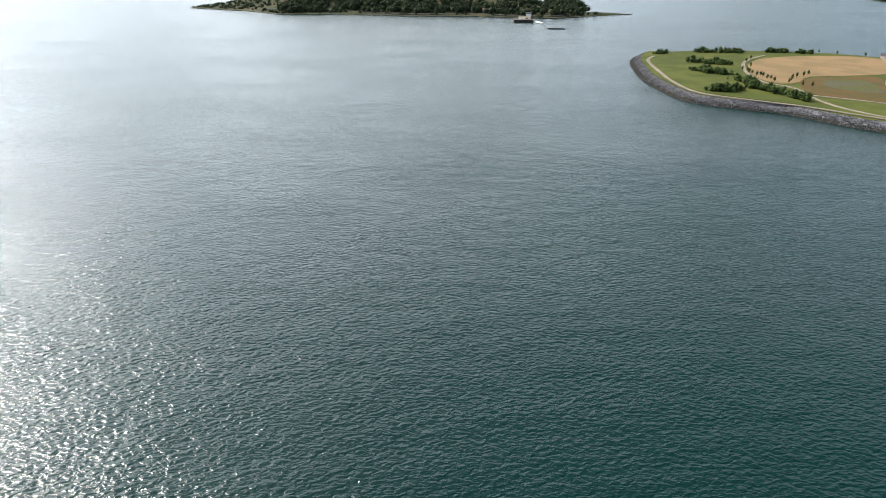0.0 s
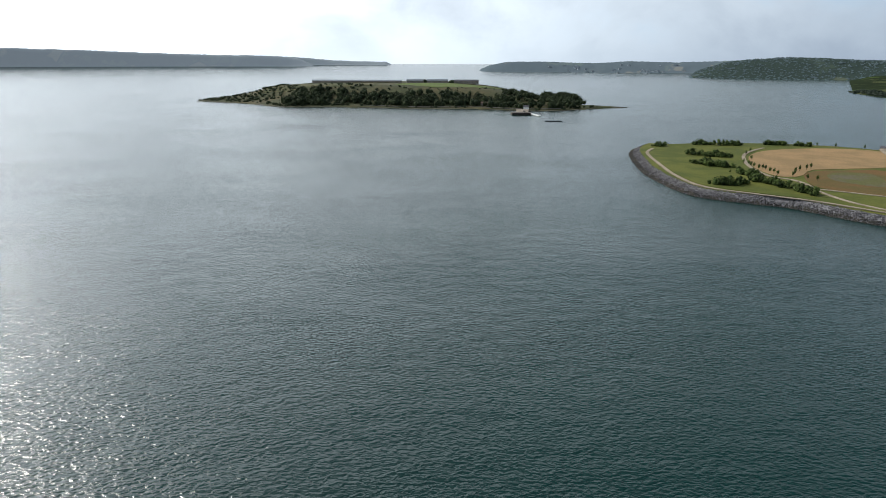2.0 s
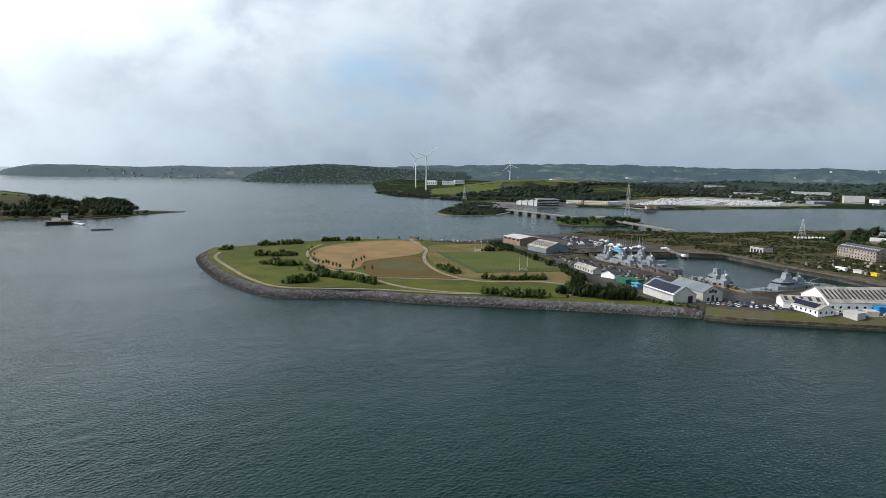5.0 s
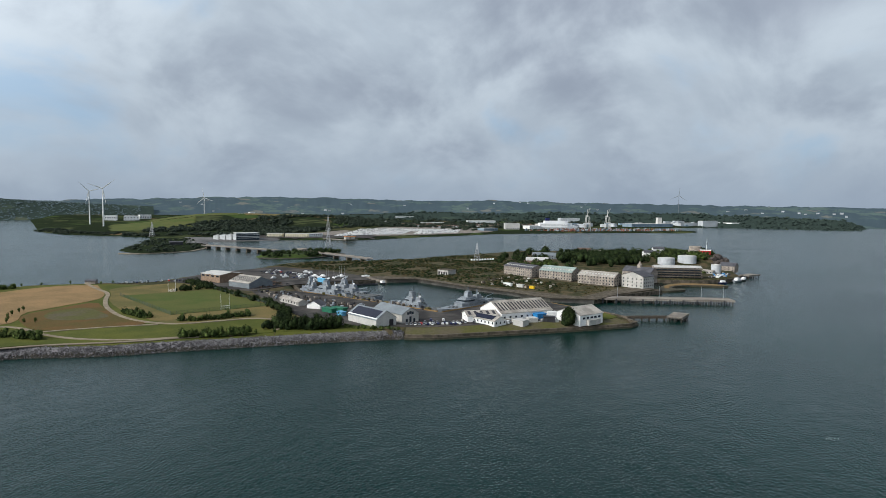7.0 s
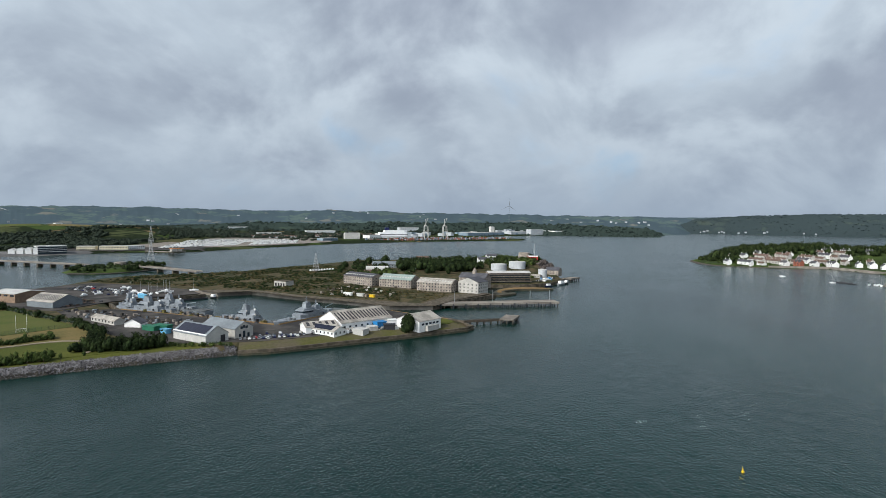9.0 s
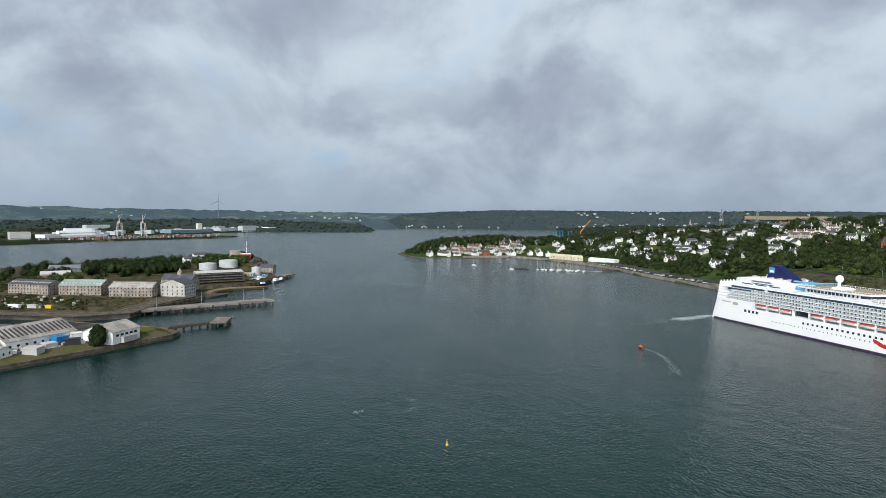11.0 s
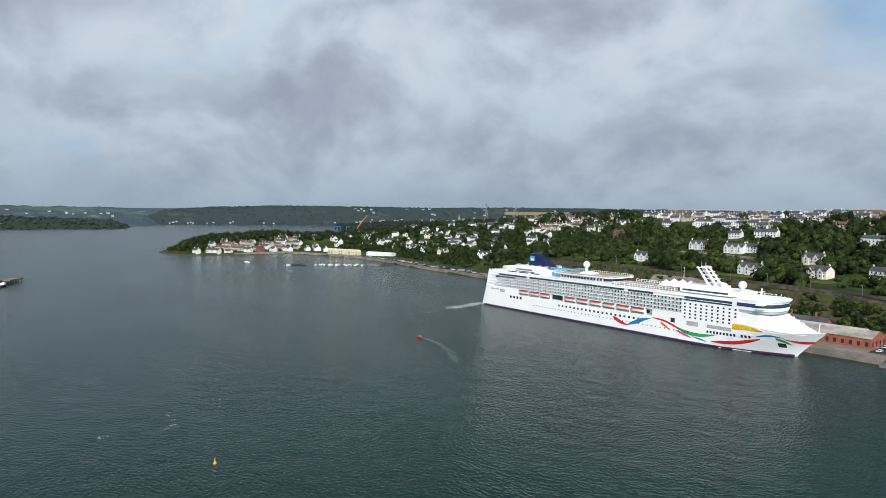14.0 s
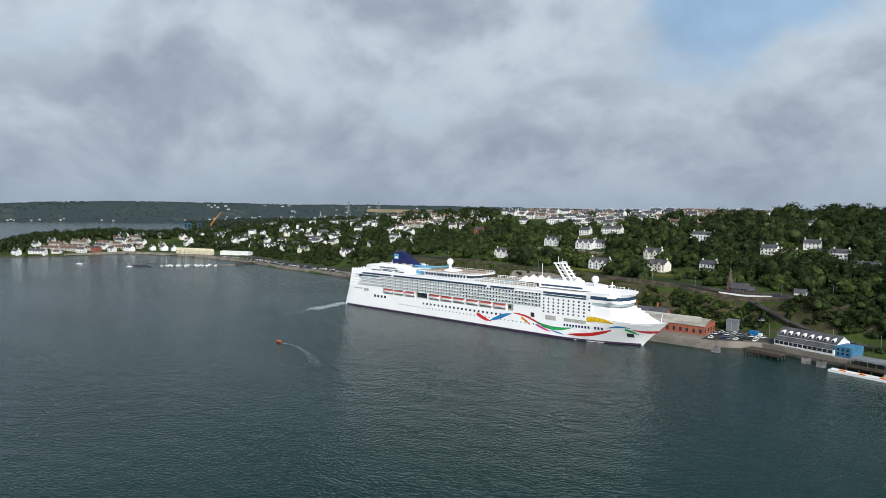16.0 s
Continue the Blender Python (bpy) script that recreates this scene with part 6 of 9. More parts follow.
def hull_mesh(L, B, D):
    h = Shape()
    secs = ((0.5, 0.04, 1.15), (0.35, 0.6, 1.05), (0.1, 1.0, 1.0), (-0.25, 0.98, 1.0), (-0.5, 0.7, 1.05))
    for k, b, t in secs:
        h.v += [(k * L, b * B / 2, D * t), (k * L * 0.94, b * B * 0.33, 0.0), (k * L * 0.9, 0, -D * 0.5), (k * L * 0.94, -b * B * 0.33, 0.0), (k * L, -b * B / 2, D * t)]
    for i in range(4):
        a, c = i * 5, i * 5 + 5
        h.f += [(a + q, c + q, c + q + 1, a + q + 1) for q in range(4)] + [(a, a + 4, c + 4, c)]
    h.f += [(20, 21, 22, 23, 24)]
    return h


def sail_boat(x, y, z, turn, L, label, group="sailing boats"):
    b = thing("sailing_boat", (x, y, z), turn, label, "boat", group)
    part("hull", hull_mesh(L, L * 0.3, L * 0.11), "ship_white", b)
    part("cabin", Shape().prism([(-0.15 * L, -0.08 * L), (0.2 * L, -0.06 * L), (0.2 * L, 0.06 * L), (-0.15 * L, 0.08 * L)], L * 0.1, L * 0.17), "white", b)
    part("mast", Shape().rod((0.06 * L, 0, L * 0.1), (0.06 * L, 0, L * 1.35), 0.14, 0.08).rod((0.06 * L, 0, L * 0.24), (-0.36 * L, 0, L * 0.24), 0.1), "steel", b, "bare aluminium mast and boom")
    return b


def motor_boat(x, y, z, turn, L, label, hullmat="ship_white", group="motor boats"):
    b = thing("motor_boat", (x, y, z), turn, label, "boat", group)
    part("hull", hull_mesh(L, L * 0.34, L * 0.13), hullmat, b)
    part("cabin", Shape().prism([(-0.25 * L, -0.12 * L), (0.15 * L, -0.11 * L), (0.15 * L, 0.11 * L), (-0.25 * L, 0.12 * L)], L * 0.1, L * 0.30, False, 1.2), "white" if hullmat != "red" else "orange", b)
    part("window", Shape().prism([(-0.26 * L, -0.125 * L), (0.155 * L, -0.115 * L), (0.155 * L, 0.115 * L), (-0.26 * L, 0.125 * L)], L * 0.20, L * 0.26, True), "glass", b)
    return b


yacht0 = sail_boat(560, 388, 5.6, 40, 9.5, "white sailing boat stored ashore on props", "stored boats")
boat0 = motor_boat(548, 396, 5.4, 10, 8.0, "white motor boat stored ashore", group="stored boats")
rng = random.Random(11)
for k in range(10):
    copy_thing(yacht0, pose(565 + rng.uniform(0, 52), 362 + rng.uniform(0, 52), 5.6, 0, 0, rng.uniform(0, 360)))
for k in range(8):
    copy_thing(boat0, pose(525 + rng.uniform(0, 85), 392 + rng.uniform(0, 60), 5.4, 0, 0, rng.uniform(0, 360)))
block("tarp_boat_store", (546, 390), (540, 378), 4, 5, 3.0, 1.0, "light_blue", "light_blue", "boat under a pale blue cover", "boat cover")
moored = motor_boat(592, 337, 0.3, 60, 12, "dark work boat at the pontoon", "dark")


# ---------------------------------------------------------------- cars
def car(x, y, z, turn, mat, label):
    c = thing("parked_car", (x, y, z), turn, label, "car", "parked cars")
    body = Shape()
    prof = [(-2.15, 0.35), (2.15, 0.35), (2.15, 0.75), (1.3, 0.92), (-2.05, 0.98), (-2.15, 0.8)]
    body.v = [(u, s * 0.88, v) for s in (-1, 1) for u, v in prof]
    body.f = [tuple(range(6)), tuple(reversed(range(6, 12)))] + [(i, i + 6, (i + 1) % 6 + 6, (i + 1) % 6) for i in range(6)]
    body.box(-1.42, 0.42, -0.68, 0.68, 1.44, 1.50)
    part("body", body, mat, c)
    roof = Shape()
    roof.v = [(1.2, -0.82, 0.92), (1.2, 0.82, 0.92), (-1.9, 0.82, 0.97), (-1.9, -0.82, 0.97), (0.4, -0.66, 1.46), (0.4, 0.66, 1.46), (-1.4, 0.66, 1.46), (-1.4, -0.66, 1.46)]
    roof.f = [(0, 1, 5, 4), (1, 2, 6, 5), (2, 3, 7, 6), (3, 0, 4, 7)]
    part("glazing", roof, "glass", c)
    run = Shape().box(-1.9, 1.9, -0.7, 0.7, 0.22, 0.4)
    for u in (-1.35, 1.35):
        for s in (-0.85, 0.85):
            run.rod((u, s - 0.1, 0.33), (u, s + 0.1, 0.33), 0.33, None, 8)
    part("running_gear", run, "dark", c, "black tyres and chassis")
    return c


CARS = [car(400, 178, 5, 30, "white", "white parked car in the yard"), car(396, 186, 5, 30, "navy_blue", "dark blue parked car in the yard"), car(392, 194, 5, 30, "dark", "black parked car in the yard"),
        car(388, 200, 5, 30, "steel", "silver parked car in the yard"), car(384, 206, 5, 30, "red", "red parked car in the yard")]
rng = random.Random(5)


def park(rows, turn):
    for x0, y0, x1, y1, m, z in rows:
        for i in range(m):
            if rng.random() < 0.85:
                k = i / max(m - 1, 1)
                c = CARS[rng.choices((0, 1, 2, 3, 4), (6, 4, 5, 5, 0.5))[0]]
                copy_thing(c, pose(x0 + (x1 - x0) * k, y0 + (y1 - y0) * k, z, 0, 0, turn + rng.uniform(-4, 4)))


park([(386, 186, 398, 160, 11, 5), (380, 186, 392, 162, 10, 5), (374, 194, 381, 178, 7, 5)], 25)
park([(552 + 11 * k, 418 + 3 * k, 592 + 8 * k, 505, 14, 4.97) for k in range(4)], 60)
park([(436, 557, 480, 519, 14, 4.97), (441, 561, 486, 521, 10, 4.97)], 50)
park([(525, 440, 548, 500, 12, 4.97), (517, 448, 536, 498, 10, 4.97)], 60)

# ---------------------------------------------------------------- park furniture
def goal_posts(x, y, turn, label):
    g = thing("goal_posts", (x, y, 5.25), turn, label, "goal", "goals")
    for s in (-3.25, 3.25):
        part("post", Shape().rod((s, 0, 0), (s, 0, 12), 0.10, 0.08, 8), "white", g)
    part("crossbar", Shape().rod((-3.25, 0, 2.5), (3.25, 0, 2.5), 0.12), "white", g)
    net = Shape()
    for k in range(12):
        net.rod((-3.2 + k * 0.58, 0, 2.45), (-3.2 + k * 0.58, 1.8, 0), 0.03, None, 4)
    for k in range(5):
        net.rod((-3.2, k * 0.36, 2.45 - k * 0.49), (3.2, k * 0.36, 2.45 - k * 0.49), 0.03, None, 4)
    part("net", net, "white", g)
    return g


goal_posts(366, 349, -28, "tall white goal posts with a net")
goal_posts(417, 461, 152, "tall white goal posts with a net")


def mesh_fence(line, h, label):
    f = thing("mesh_fence", (0, 0, 5.0), 0, label, "fence", "fences")
    post, wire = Shape(), Shape()
    for a, b in zip(line, line[1:]):
        L = math.hypot(b[0] - a[0], b[1] - a[1])
        n = max(1, int(L / 4))
        for i in range(n + 1):
            x, y = a[0] + (b[0] - a[0]) * i / n, a[1] + (b[1] - a[1]) * i / n
            p = Shape().rod((x, y, 0), (x, y, h), 0.09, None, 5)
            part("post", p, "fence_green", f)
        for z in np.arange(0.2, h + 0.05, 0.42):
            wire.rod((a[0], a[1], z), (b[0], b[1], z), 0.05, None, 3)
    part("wire", wire, "fence_green", f)
    return f


M["fence_green"] = material("green_steel", (0.03, 0.055, 0.035), None, 0.3, 0.6, 2.0)
mesh_fence([(378, 480), (329, 366), (396, 330), (447, 439)], 3.0, "dark green mesh fence round the pitch")
mesh_fence([(350, 215), (355, 200), (352, 190)], 2.4, "dark green mesh fence by the sea wall")

# bushes and trees of the park
def shrub_belt(line, width, n, r, h, seed):
    rg = random.Random(seed)
    spots = []
    for _ in range(n):
        k = rg.uniform(0, len(line) - 1.001)
        i = int(k)
        a, b = line[i], line[i + 1]
        x = a[0] + (b[0] - a[0]) * (k - i) + rg.uniform(-width, width) / 2
        y = a[1] + (b[1] - a[1]) * (k - i) + rg.uniform(-width, width) / 2
        q = rg.uniform(0.5, 1.25)
        spots.append((x, y, 4.9, r * q, h * q * rg.uniform(0.7, 1.25)))
    return spots


for name_seed, (line, wd, n, r, h) in enumerate((([(222, 552), (236, 543), (250, 535)], 10, 46, 2.4, 4.2), ([(209, 501), (217, 488), (227, 480)], 9, 44, 2.4, 4.2), ([(186, 410), (193, 404), (206, 410)], 8, 40, 2.4, 4.4),
                                                 ([(221, 456), (225, 446), (230, 439)], 7, 26, 2.2, 4.4), ([(219, 422), (225, 411), (229, 398), (231, 384), (236, 370)], 7, 70, 2.3, 4.6), ([(208, 606), (217, 610)], 6, 14, 2.4, 4.0),
                                                 ([(253, 622), (270, 618), (288, 617), (298, 616)], 6, 44, 2.4, 4.4), ([(327, 622), (342, 620), (368, 608)], 5, 34, 2.3, 4.0), ([(320, 403), (317, 387), (313, 370)], 6, 36, 2.2, 4.0),
                                                 ([(315, 342), (322, 333), (332, 326), (345, 319), (353, 314)], 5, 54, 2.1, 3.8), ([(276, 300), (283, 291), (291, 279), (300, 270)], 6, 60, 2.4, 4.6))):
    tagged(grove("shrub_belt", shrub_belt(line, wd, int(n * 1.7), r, h, name_seed), "leaf", "loose dark green shrub belt on the lawn", "shrubs", BUSHES), group="park shrubs")
grove("thicket", shrub_belt([(325, 268), (331, 258), (336, 246), (343, 235)], 14, 120, 3.2, 7.0, 40) + shrub_belt([(340, 276), (372, 296), (395, 326), (450, 440)], 7, 110, 2.6, 5.0, 41), "leaf_dark", "dense dark thicket by the yard fence", "thicket")
grove("thicket", shrub_belt([(350, 246), (348, 228), (352, 205), (356, 192)], 5, 46, 1.8, 2.6, 44), "leaf", "low scrub along the sea bank", "thicket", BUSHES)
grove("tree_row", shrub_belt([(424, 464), (436, 456), (452, 448), (462, 470), (470, 500)], 8, 60, 2.6, 5.5, 43), "leaf_dark", "row of dark trees behind the pitch", "trees")


def tree(x, y, z, r, h, mat, label, group="", trunk=0.3, seed=0):
    t = thing("tree", (x, y, z), (seed * 77) % 360, label, "tree", group)
    tr = Shape().rod((0, 0, -0.5), (0, 0, h * trunk + 0.6), 0.035 * h, 0.02 * h, 7)
    for a in (0.4, 2.3, 4.4):
        tr.rod((0, 0, h * trunk), (math.cos(a) * r * 0.55, math.sin(a) * r * 0.55, h * 0.62), 0.016 * h, 0.008 * h, 5)
    part("trunk", tr, "bark", t)
    v, f = CROWNS[seed % 5]
    s = Shape()
    s.v = np.stack([v[:, 0] * r, v[:, 1] * r, h * trunk + v[:, 2] * h * (1 - trunk) * 0.75], 1).tolist()
    s.f = f.tolist()
    part("crown", s, mat, t)
    return t


evergreen = thing("tree", (428, 94, 4.6), 0, "round dark evergreen tree on the sea wall", "tree")
part("trunk", Shape().rod((0, 0, -0.6), (0, 0, 3.0), 0.45, 0.3, 8), "bark", evergreen)
v_, f_ = crown_mesh(71, 26, 420)
s_ = Shape()
s_.v = np.stack([v_[:, 0] * 5.2, v_[:, 1] * 5.2, 0.2 + v_[:, 2] * 9.0], 1).tolist()
s_.f = f_.tolist()
part("crown", s_, "leaf_dark", evergreen)
young = tree(250, 470, 5.2, 1.1, 4.2, "leaf", "slim young tree along a path", "young trees", 0.25, 1)
for x, y in [(247 + 0.3 * k, 500 - k * 7.3) for k in range(9)] + [(262, 446), (268, 455), (256, 438), (284, 470), (276, 462), (290, 474), (263, 520), (272, 548), (285, 566), (262, 424), (266, 418)]:
    copy_thing(young, pose(x + rng.uniform(-2, 2), y + rng.uniform(-2, 2), 5.2, 0, 0, rng.uniform(0, 360)))
for x, y in ((300, 262), (308, 254), (296, 269), (420, 560), (430, 556), (409, 590), (388, 602), (374, 610)):
    copy_thing(young, pose(x, y, 5.1, 0, 0, rng.uniform(0, 360)))

# scrub of the north yard, trees of the old barracks
SCRUB = [(640, 315), (612, 245), (594, 185), (582, 140), (640, 145), (690, 200), (730, 250), (860, 250), (1000, 372), (856, 428), (795, 468), (745, 522), (705, 545), (660, 535), (655, 440)]
grove("scrub", scatter(SCRUB, 2600, 3, haul_z, (1.0, 3.2), (0.8, 2.6), lambda x, y: ripple(x, y, 22, 0.4) > -0.35), "leaf_dark", "low mixed scrub on waste ground", "scrub", BUSHES)
grove("scrub", scatter(SCRUB, 1300, 8, haul_z, (1.5, 4.6), (1.0, 2.6), lambda x, y: ripple(x, y, 22, 0.4) > -0.05), "scrub_leaf", "low bright scrub on waste ground", "scrub", BUSHES)
STORE_FRONT = [(588, 182), (610, 236), (686, 232), (676, 190), (664, 140), (648, 92), (604, 98), (578, 118), (590, 150)]
grove("scrub", scatter(STORE_FRONT, 520, 9, haul_z, (0.8, 2.4), (0.6, 1.9), lambda x, y: ripple(x, y, 14, 0.9) > -0.3), "scrub_leaf", "low brown scrub before the storehouses", "scrub", BUSHES)
WOOD = [(770, 200), (850, 290), (960, 320), (1100, 300), (1130, 180), (1060, 110), (990, 105), (940, 80), (880, 88), (850, 120), (800, 150)]
grove("barrack_trees", scatter(WOOD, 75, 5, haul_z, (4.5, 8), (8, 15)), "leaf_dark", "tall dark trees among the barracks", "trees")
grove("barrack_grove", scatter([(842, 160), (880, 215), (960, 205), (985, 130), (930, 100), (880, 105)], 100, 15, haul_z, (6, 9.5), (11, 18)), "leaf_dark", "grove of tall old trees behind the storehouses", "trees")
grove("store_trees", scatter([(770, 225), (800, 250), (830, 215), (800, 190)], 26, 16, haul_z, (4, 6), (8, 12)), "leaf", "trees beside the end storehouse", "trees")
grove("knoll_trees", scatter([(940, 85), (985, 95), (1120, 110), (1150, 60), (1075, 0), (1050, 12), (1055, 40), (960, 60)], 120, 6, haul_z, (3, 6), (5, 11)), "leaf", "trees on the rocky knoll", "trees")


# loose gear of the yard: crates, skips, plant, pallets
def yard_clutter(name, poly, n, seed, mats, label, size=(0.4, 1.7)):
    rr = random.Random(seed)
    spots = scatter(poly, n, seed, haul_z, (1, 2), (1, 2))
    shapes = {m: Shape() for m in mats}
    for x, y, z, r, h in spots:
        a, b, c = rr.uniform(*size), rr.uniform(0.5, 1.3), rr.uniform(0.4, 2.2)
        shapes[rr.choice(mats)].box(-a, a, -b, b, 0.2, 0.9 + c, pose(x, y, z, 0, 0, rr.uniform(0, 180)))
    for m in mats:
        if shapes[m].v:
            tagged(part(name, shapes[m], m), label, "yard gear", kind="stuff")


yard_clutter("yard_gear", [(392, 262), (425, 240), (452, 330), (465, 372), (455, 398), (430, 352), (404, 300)], 130, 61, ("dark", "stone_wall", "timber", "navy_grey", "rock_wet"), "crates, skips and stores in the naval yard")
yard_clutter("yard_gear", [(470, 408), (512, 402), (520, 420), (500, 445), (474, 440)], 90, 62, ("dark", "timber", "rock_wet", "tile_roof"), "scrap and plant beside the shed")
yard_clutter("yard_gear", [(400, 168), (425, 150), (440, 128), (446, 100), (430, 104), (408, 134), (398, 155)], 60, 63, ("dark", "white", "steel", "grey_render"), "stores and bins beside the workshops", (0.4, 1.6))
yard_clutter("quay_gear", [(440, 205), (470, 300), (476, 350), (470, 352), (462, 300), (432, 208)], 60, 64, ("tan", "dark", "stone_wall", "timber"), "fenders, bollards and stores on the quay", (0.4, 1.5))
yard_clutter("rubble", [(610, 240), (690, 230), (720, 200), (690, 160), (610, 150), (596, 190)], 60, 65, ("stone_wall", "grey_render", "timber"), "rubble and old footings on waste ground", (0.4, 1.4))
for p, q in (((484, 74), (516, 128)), ((500, 168), (434, 194)), ((434, 198), (476, 356))):
    e = Shape()
    L_ = math.hypot(q[0] - p[0], q[1] - p[1])
    e.box(0, L_, -0.35, 0.35, 4.2, 5.25, pose(p[0], p[1], 0, 0, 0, math.degrees(math.atan2(q[1] - p[1], q[0] - p[0]))))
    setting("quay_edge", e, "gold", "dull yellow painted quay edge", "kerb")
grove("knoll_wood", scatter([(905, 72), (948, 84), (985, 72), (990, 48), (965, 40), (935, 58)], 46, 166, haul_z, (3.5, 6), (6, 10)), "leaf_wood", "dark trees behind the white tanks", "trees")
grove("knoll_wood", scatter([(930, 18), (965, 14), (985, 34), (960, 42), (940, 30)], 34, 167, haul_z, (2.5, 4.5), (3.5, 7)), "leaf", "green thicket below the striped hut", "trees")
grove("knoll_wood", scatter([(1000, 4), (1040, 0), (1060, 18), (1040, 34), (1010, 14)], 26, 168, haul_z, (3, 5), (4, 8)), "leaf_wood", "dark trees on the crest of the crag", "trees")
grove("knoll_wood", scatter([(842, 14), (852, 12), (856, 20), (846, 24)], 6, 169, haul_z, (3, 4.5), (4, 6)), "leaf", "round green bush by the small tank", "trees")
yard_clutter("tip_gear", [(790, 2), (812, -10), (850, -20), (850, -8), (815, 4), (795, 12)], 46, 170, ("white", "pale_metal", "dark", "grey_render", "blue"), "vans, stores and gear on the end quay", (0.6, 1.9))
grove("crag_scrub", scatter([(950, 50), (1000, 48), (1070, 50), (1070, -2), (1010, 0), (955, 8)], 90, 66, haul_z, (2, 4.5), (2, 5)), "leaf", "green scrub on the rocky crag", "scrub", BUSHES)
crag = Shape()
rock_rng = random.Random(67)
for _ in range(220):
    x, y = rock_rng.uniform(938, 1075), rock_rng.uniform(-16, 6)
    z = float(haul_z(x, y + 6)) * rock_rng.uniform(0.2, 1.0)
    r = rock_rng.uniform(1.5, 4.0)
    crag.box(-r, r, -r * 0.7, r * 0.7, -r, r * 0.6, pose(x, y, z, rock_rng.uniform(-25, 25), rock_rng.uniform(-25, 25), rock_rng.uniform(0, 180)))
tagged(part("crag_rocks", crag, "stone_dark"), "brown broken rocks of the crag", "rocks", kind="stuff")


# ---------------------------------------------------------------- the fort island
def drape(name, line, width, ground, lift, mat, label, category="road", rail=0.0):
    """A strip that follows the ground."""
    pts = []
    for a, b in zip(line, line[1:]):
        m = max(2, int(math.hypot(b[0] - a[0], b[1] - a[1]) / 8))
        pts += [(a[0] + (b[0] - a[0]) * k / m, a[1] + (b[1] - a[1]) * k / m) for k in range(m)]
    pts.append(line[-1])
    for _ in range(4):
        pts = [pts[0]] + [tuple((pts[i - 1][q] + 2 * pts[i][q] + pts[i + 1][q]) / 4 for q in (0, 1)) for i in range(1, len(pts) - 1)] + [pts[-1]]
    s = Shape()
    for i, p in enumerate(pts):
        a, b = pts[max(i - 1, 0)], pts[min(i + 1, len(pts) - 1)]
        n = math.hypot(b[0] - a[0], b[1] - a[1]) or 1
        ox, oy = -(b[1] - a[1]) / n * width / 2, (b[0] - a[0]) / n * width / 2
        z = float(ground(np.array([p[0]]), np.array([p[1]]))[0]) + lift
        s.v += [(p[0] + ox, p[1] + oy, z), (p[0] - ox, p[1] - oy, z), (p[0] - ox, p[1] - oy, z - rail - 1.2), (p[0] + ox, p[1] + oy, z - rail - 1.2)]
        if i:
            k = 4 * i
            s.f += [(k - 4 + q, k + q, k + (q + 1) % 4, k - 4 + (q + 1) % 4) for q in range(4)]
    return setting(name, s, mat, label, category)


def on_spike(x, y):
    return float(spike_z(np.array([x]), np.array([y]))[0])


def in_spike(x, y):
    return spike_z(x, y)


drape("shingle_beach", [(-545, 1374), (-500, 1343), (-396, 1283), (-314, 1194), (-188, 1203), (-52, 1157), (66, 1163), (110, 1132), (165, 1110), (221, 1135), (297, 1195), (350, 1213)], 7, lambda x, y: 0 * x + 0.9, 0.0, "mud", "narrow dark weedy beach", "beach")
drape("sea_path_wall", [(-180, 1216), (-50, 1170), (66, 1176), (105, 1146), (165, 1124), (215, 1148)], 2.0, lambda x, y: 0 * x + 3.6, 0.2, "concrete", "pale sea wall along the island path", "wall")
FRONT = [(-330, 1250), (-300, 1215), (-180, 1222), (-60, 1178), (60, 1186), (118, 1152), (100, 1215), (40, 1268), (-60, 1262), (-160, 1290), (-300, 1330)]
grove("island_wood", scatter(FRONT, 330, 21, in_spike, (4, 10), (6, 17)), "leaf_isle", "dense dark wood on the island's shore", "trees")
grove("island_wood", scatter([(90, 1160), (160, 1128), (230, 1150), (290, 1230), (270, 1300), (285, 1390), (230, 1400), (150, 1330), (100, 1250)], 170, 22, in_spike, (4.5, 8), (8, 15)), "leaf_isle", "dark trees at the island's landing", "trees")
grove("island_wood", scatter([(245, 1395), (300, 1400), (312, 1460), (262, 1500), (225, 1450)], 60, 23, in_spike, (6, 9), (12, 17)), "leaf_isle", "compact dark wood on the far point", "trees")
grove("island_scrub", scatter([(-540, 1390), (-400, 1300), (-300, 1330), (-330, 1420), (-420, 1560), (-510, 1540)], 300, 24, in_spike, (3, 6), (3, 6)), "leaf_isle", "low dark scrub on the slope", "scrub", BUSHES)
grove("island_shore_scrub", scatter([(-548, 1378), (-398, 1291), (-316, 1201), (-188, 1211), (-52, 1164), (66, 1171), (116, 1136), (165, 1118), (221, 1141), (290, 1195), (290, 1206), (221, 1152), (165, 1128), (116, 1150), (66, 1184), (-52, 1178), (-188, 1226), (-300, 1222), (-392, 1306), (-540, 1390)], 380, 29, in_spike, (2.5, 5), (2.5, 6)), "leaf_isle", "dark bushes along the island's shore", "scrub", BUSHES)
grove("fort_trees", scatter([(-80, 1545), (90, 1540), (150, 1560), (130, 1620), (-60, 1600)], 60, 30, in_spike, (4, 8), (5, 9)), "leaf_isle", "dark trees round the fort", "trees")
grove("island_scrub", scatter([(-330, 1330), (-60, 1290), (80, 1290), (160, 1345), (120, 1350), (40, 1312), (-40, 1292), (-140, 1350), (-250, 1430)], 70, 25, in_spike, (2.5, 5), (3, 6)), "leaf_isle", "scattered bushes on the fort's slope", "scrub", BUSHES)
sheet_z = lambda x, y: spike_z(x, y)
patch("green_field", [(-125, 1430), (-70, 1330), (-30, 1296), (40, 1318), (125, 1356), (150, 1470), (20, 1500), (-90, 1500)], 10, spike_z, 0.7, "fort_field", "bright green field on the fort's slope")
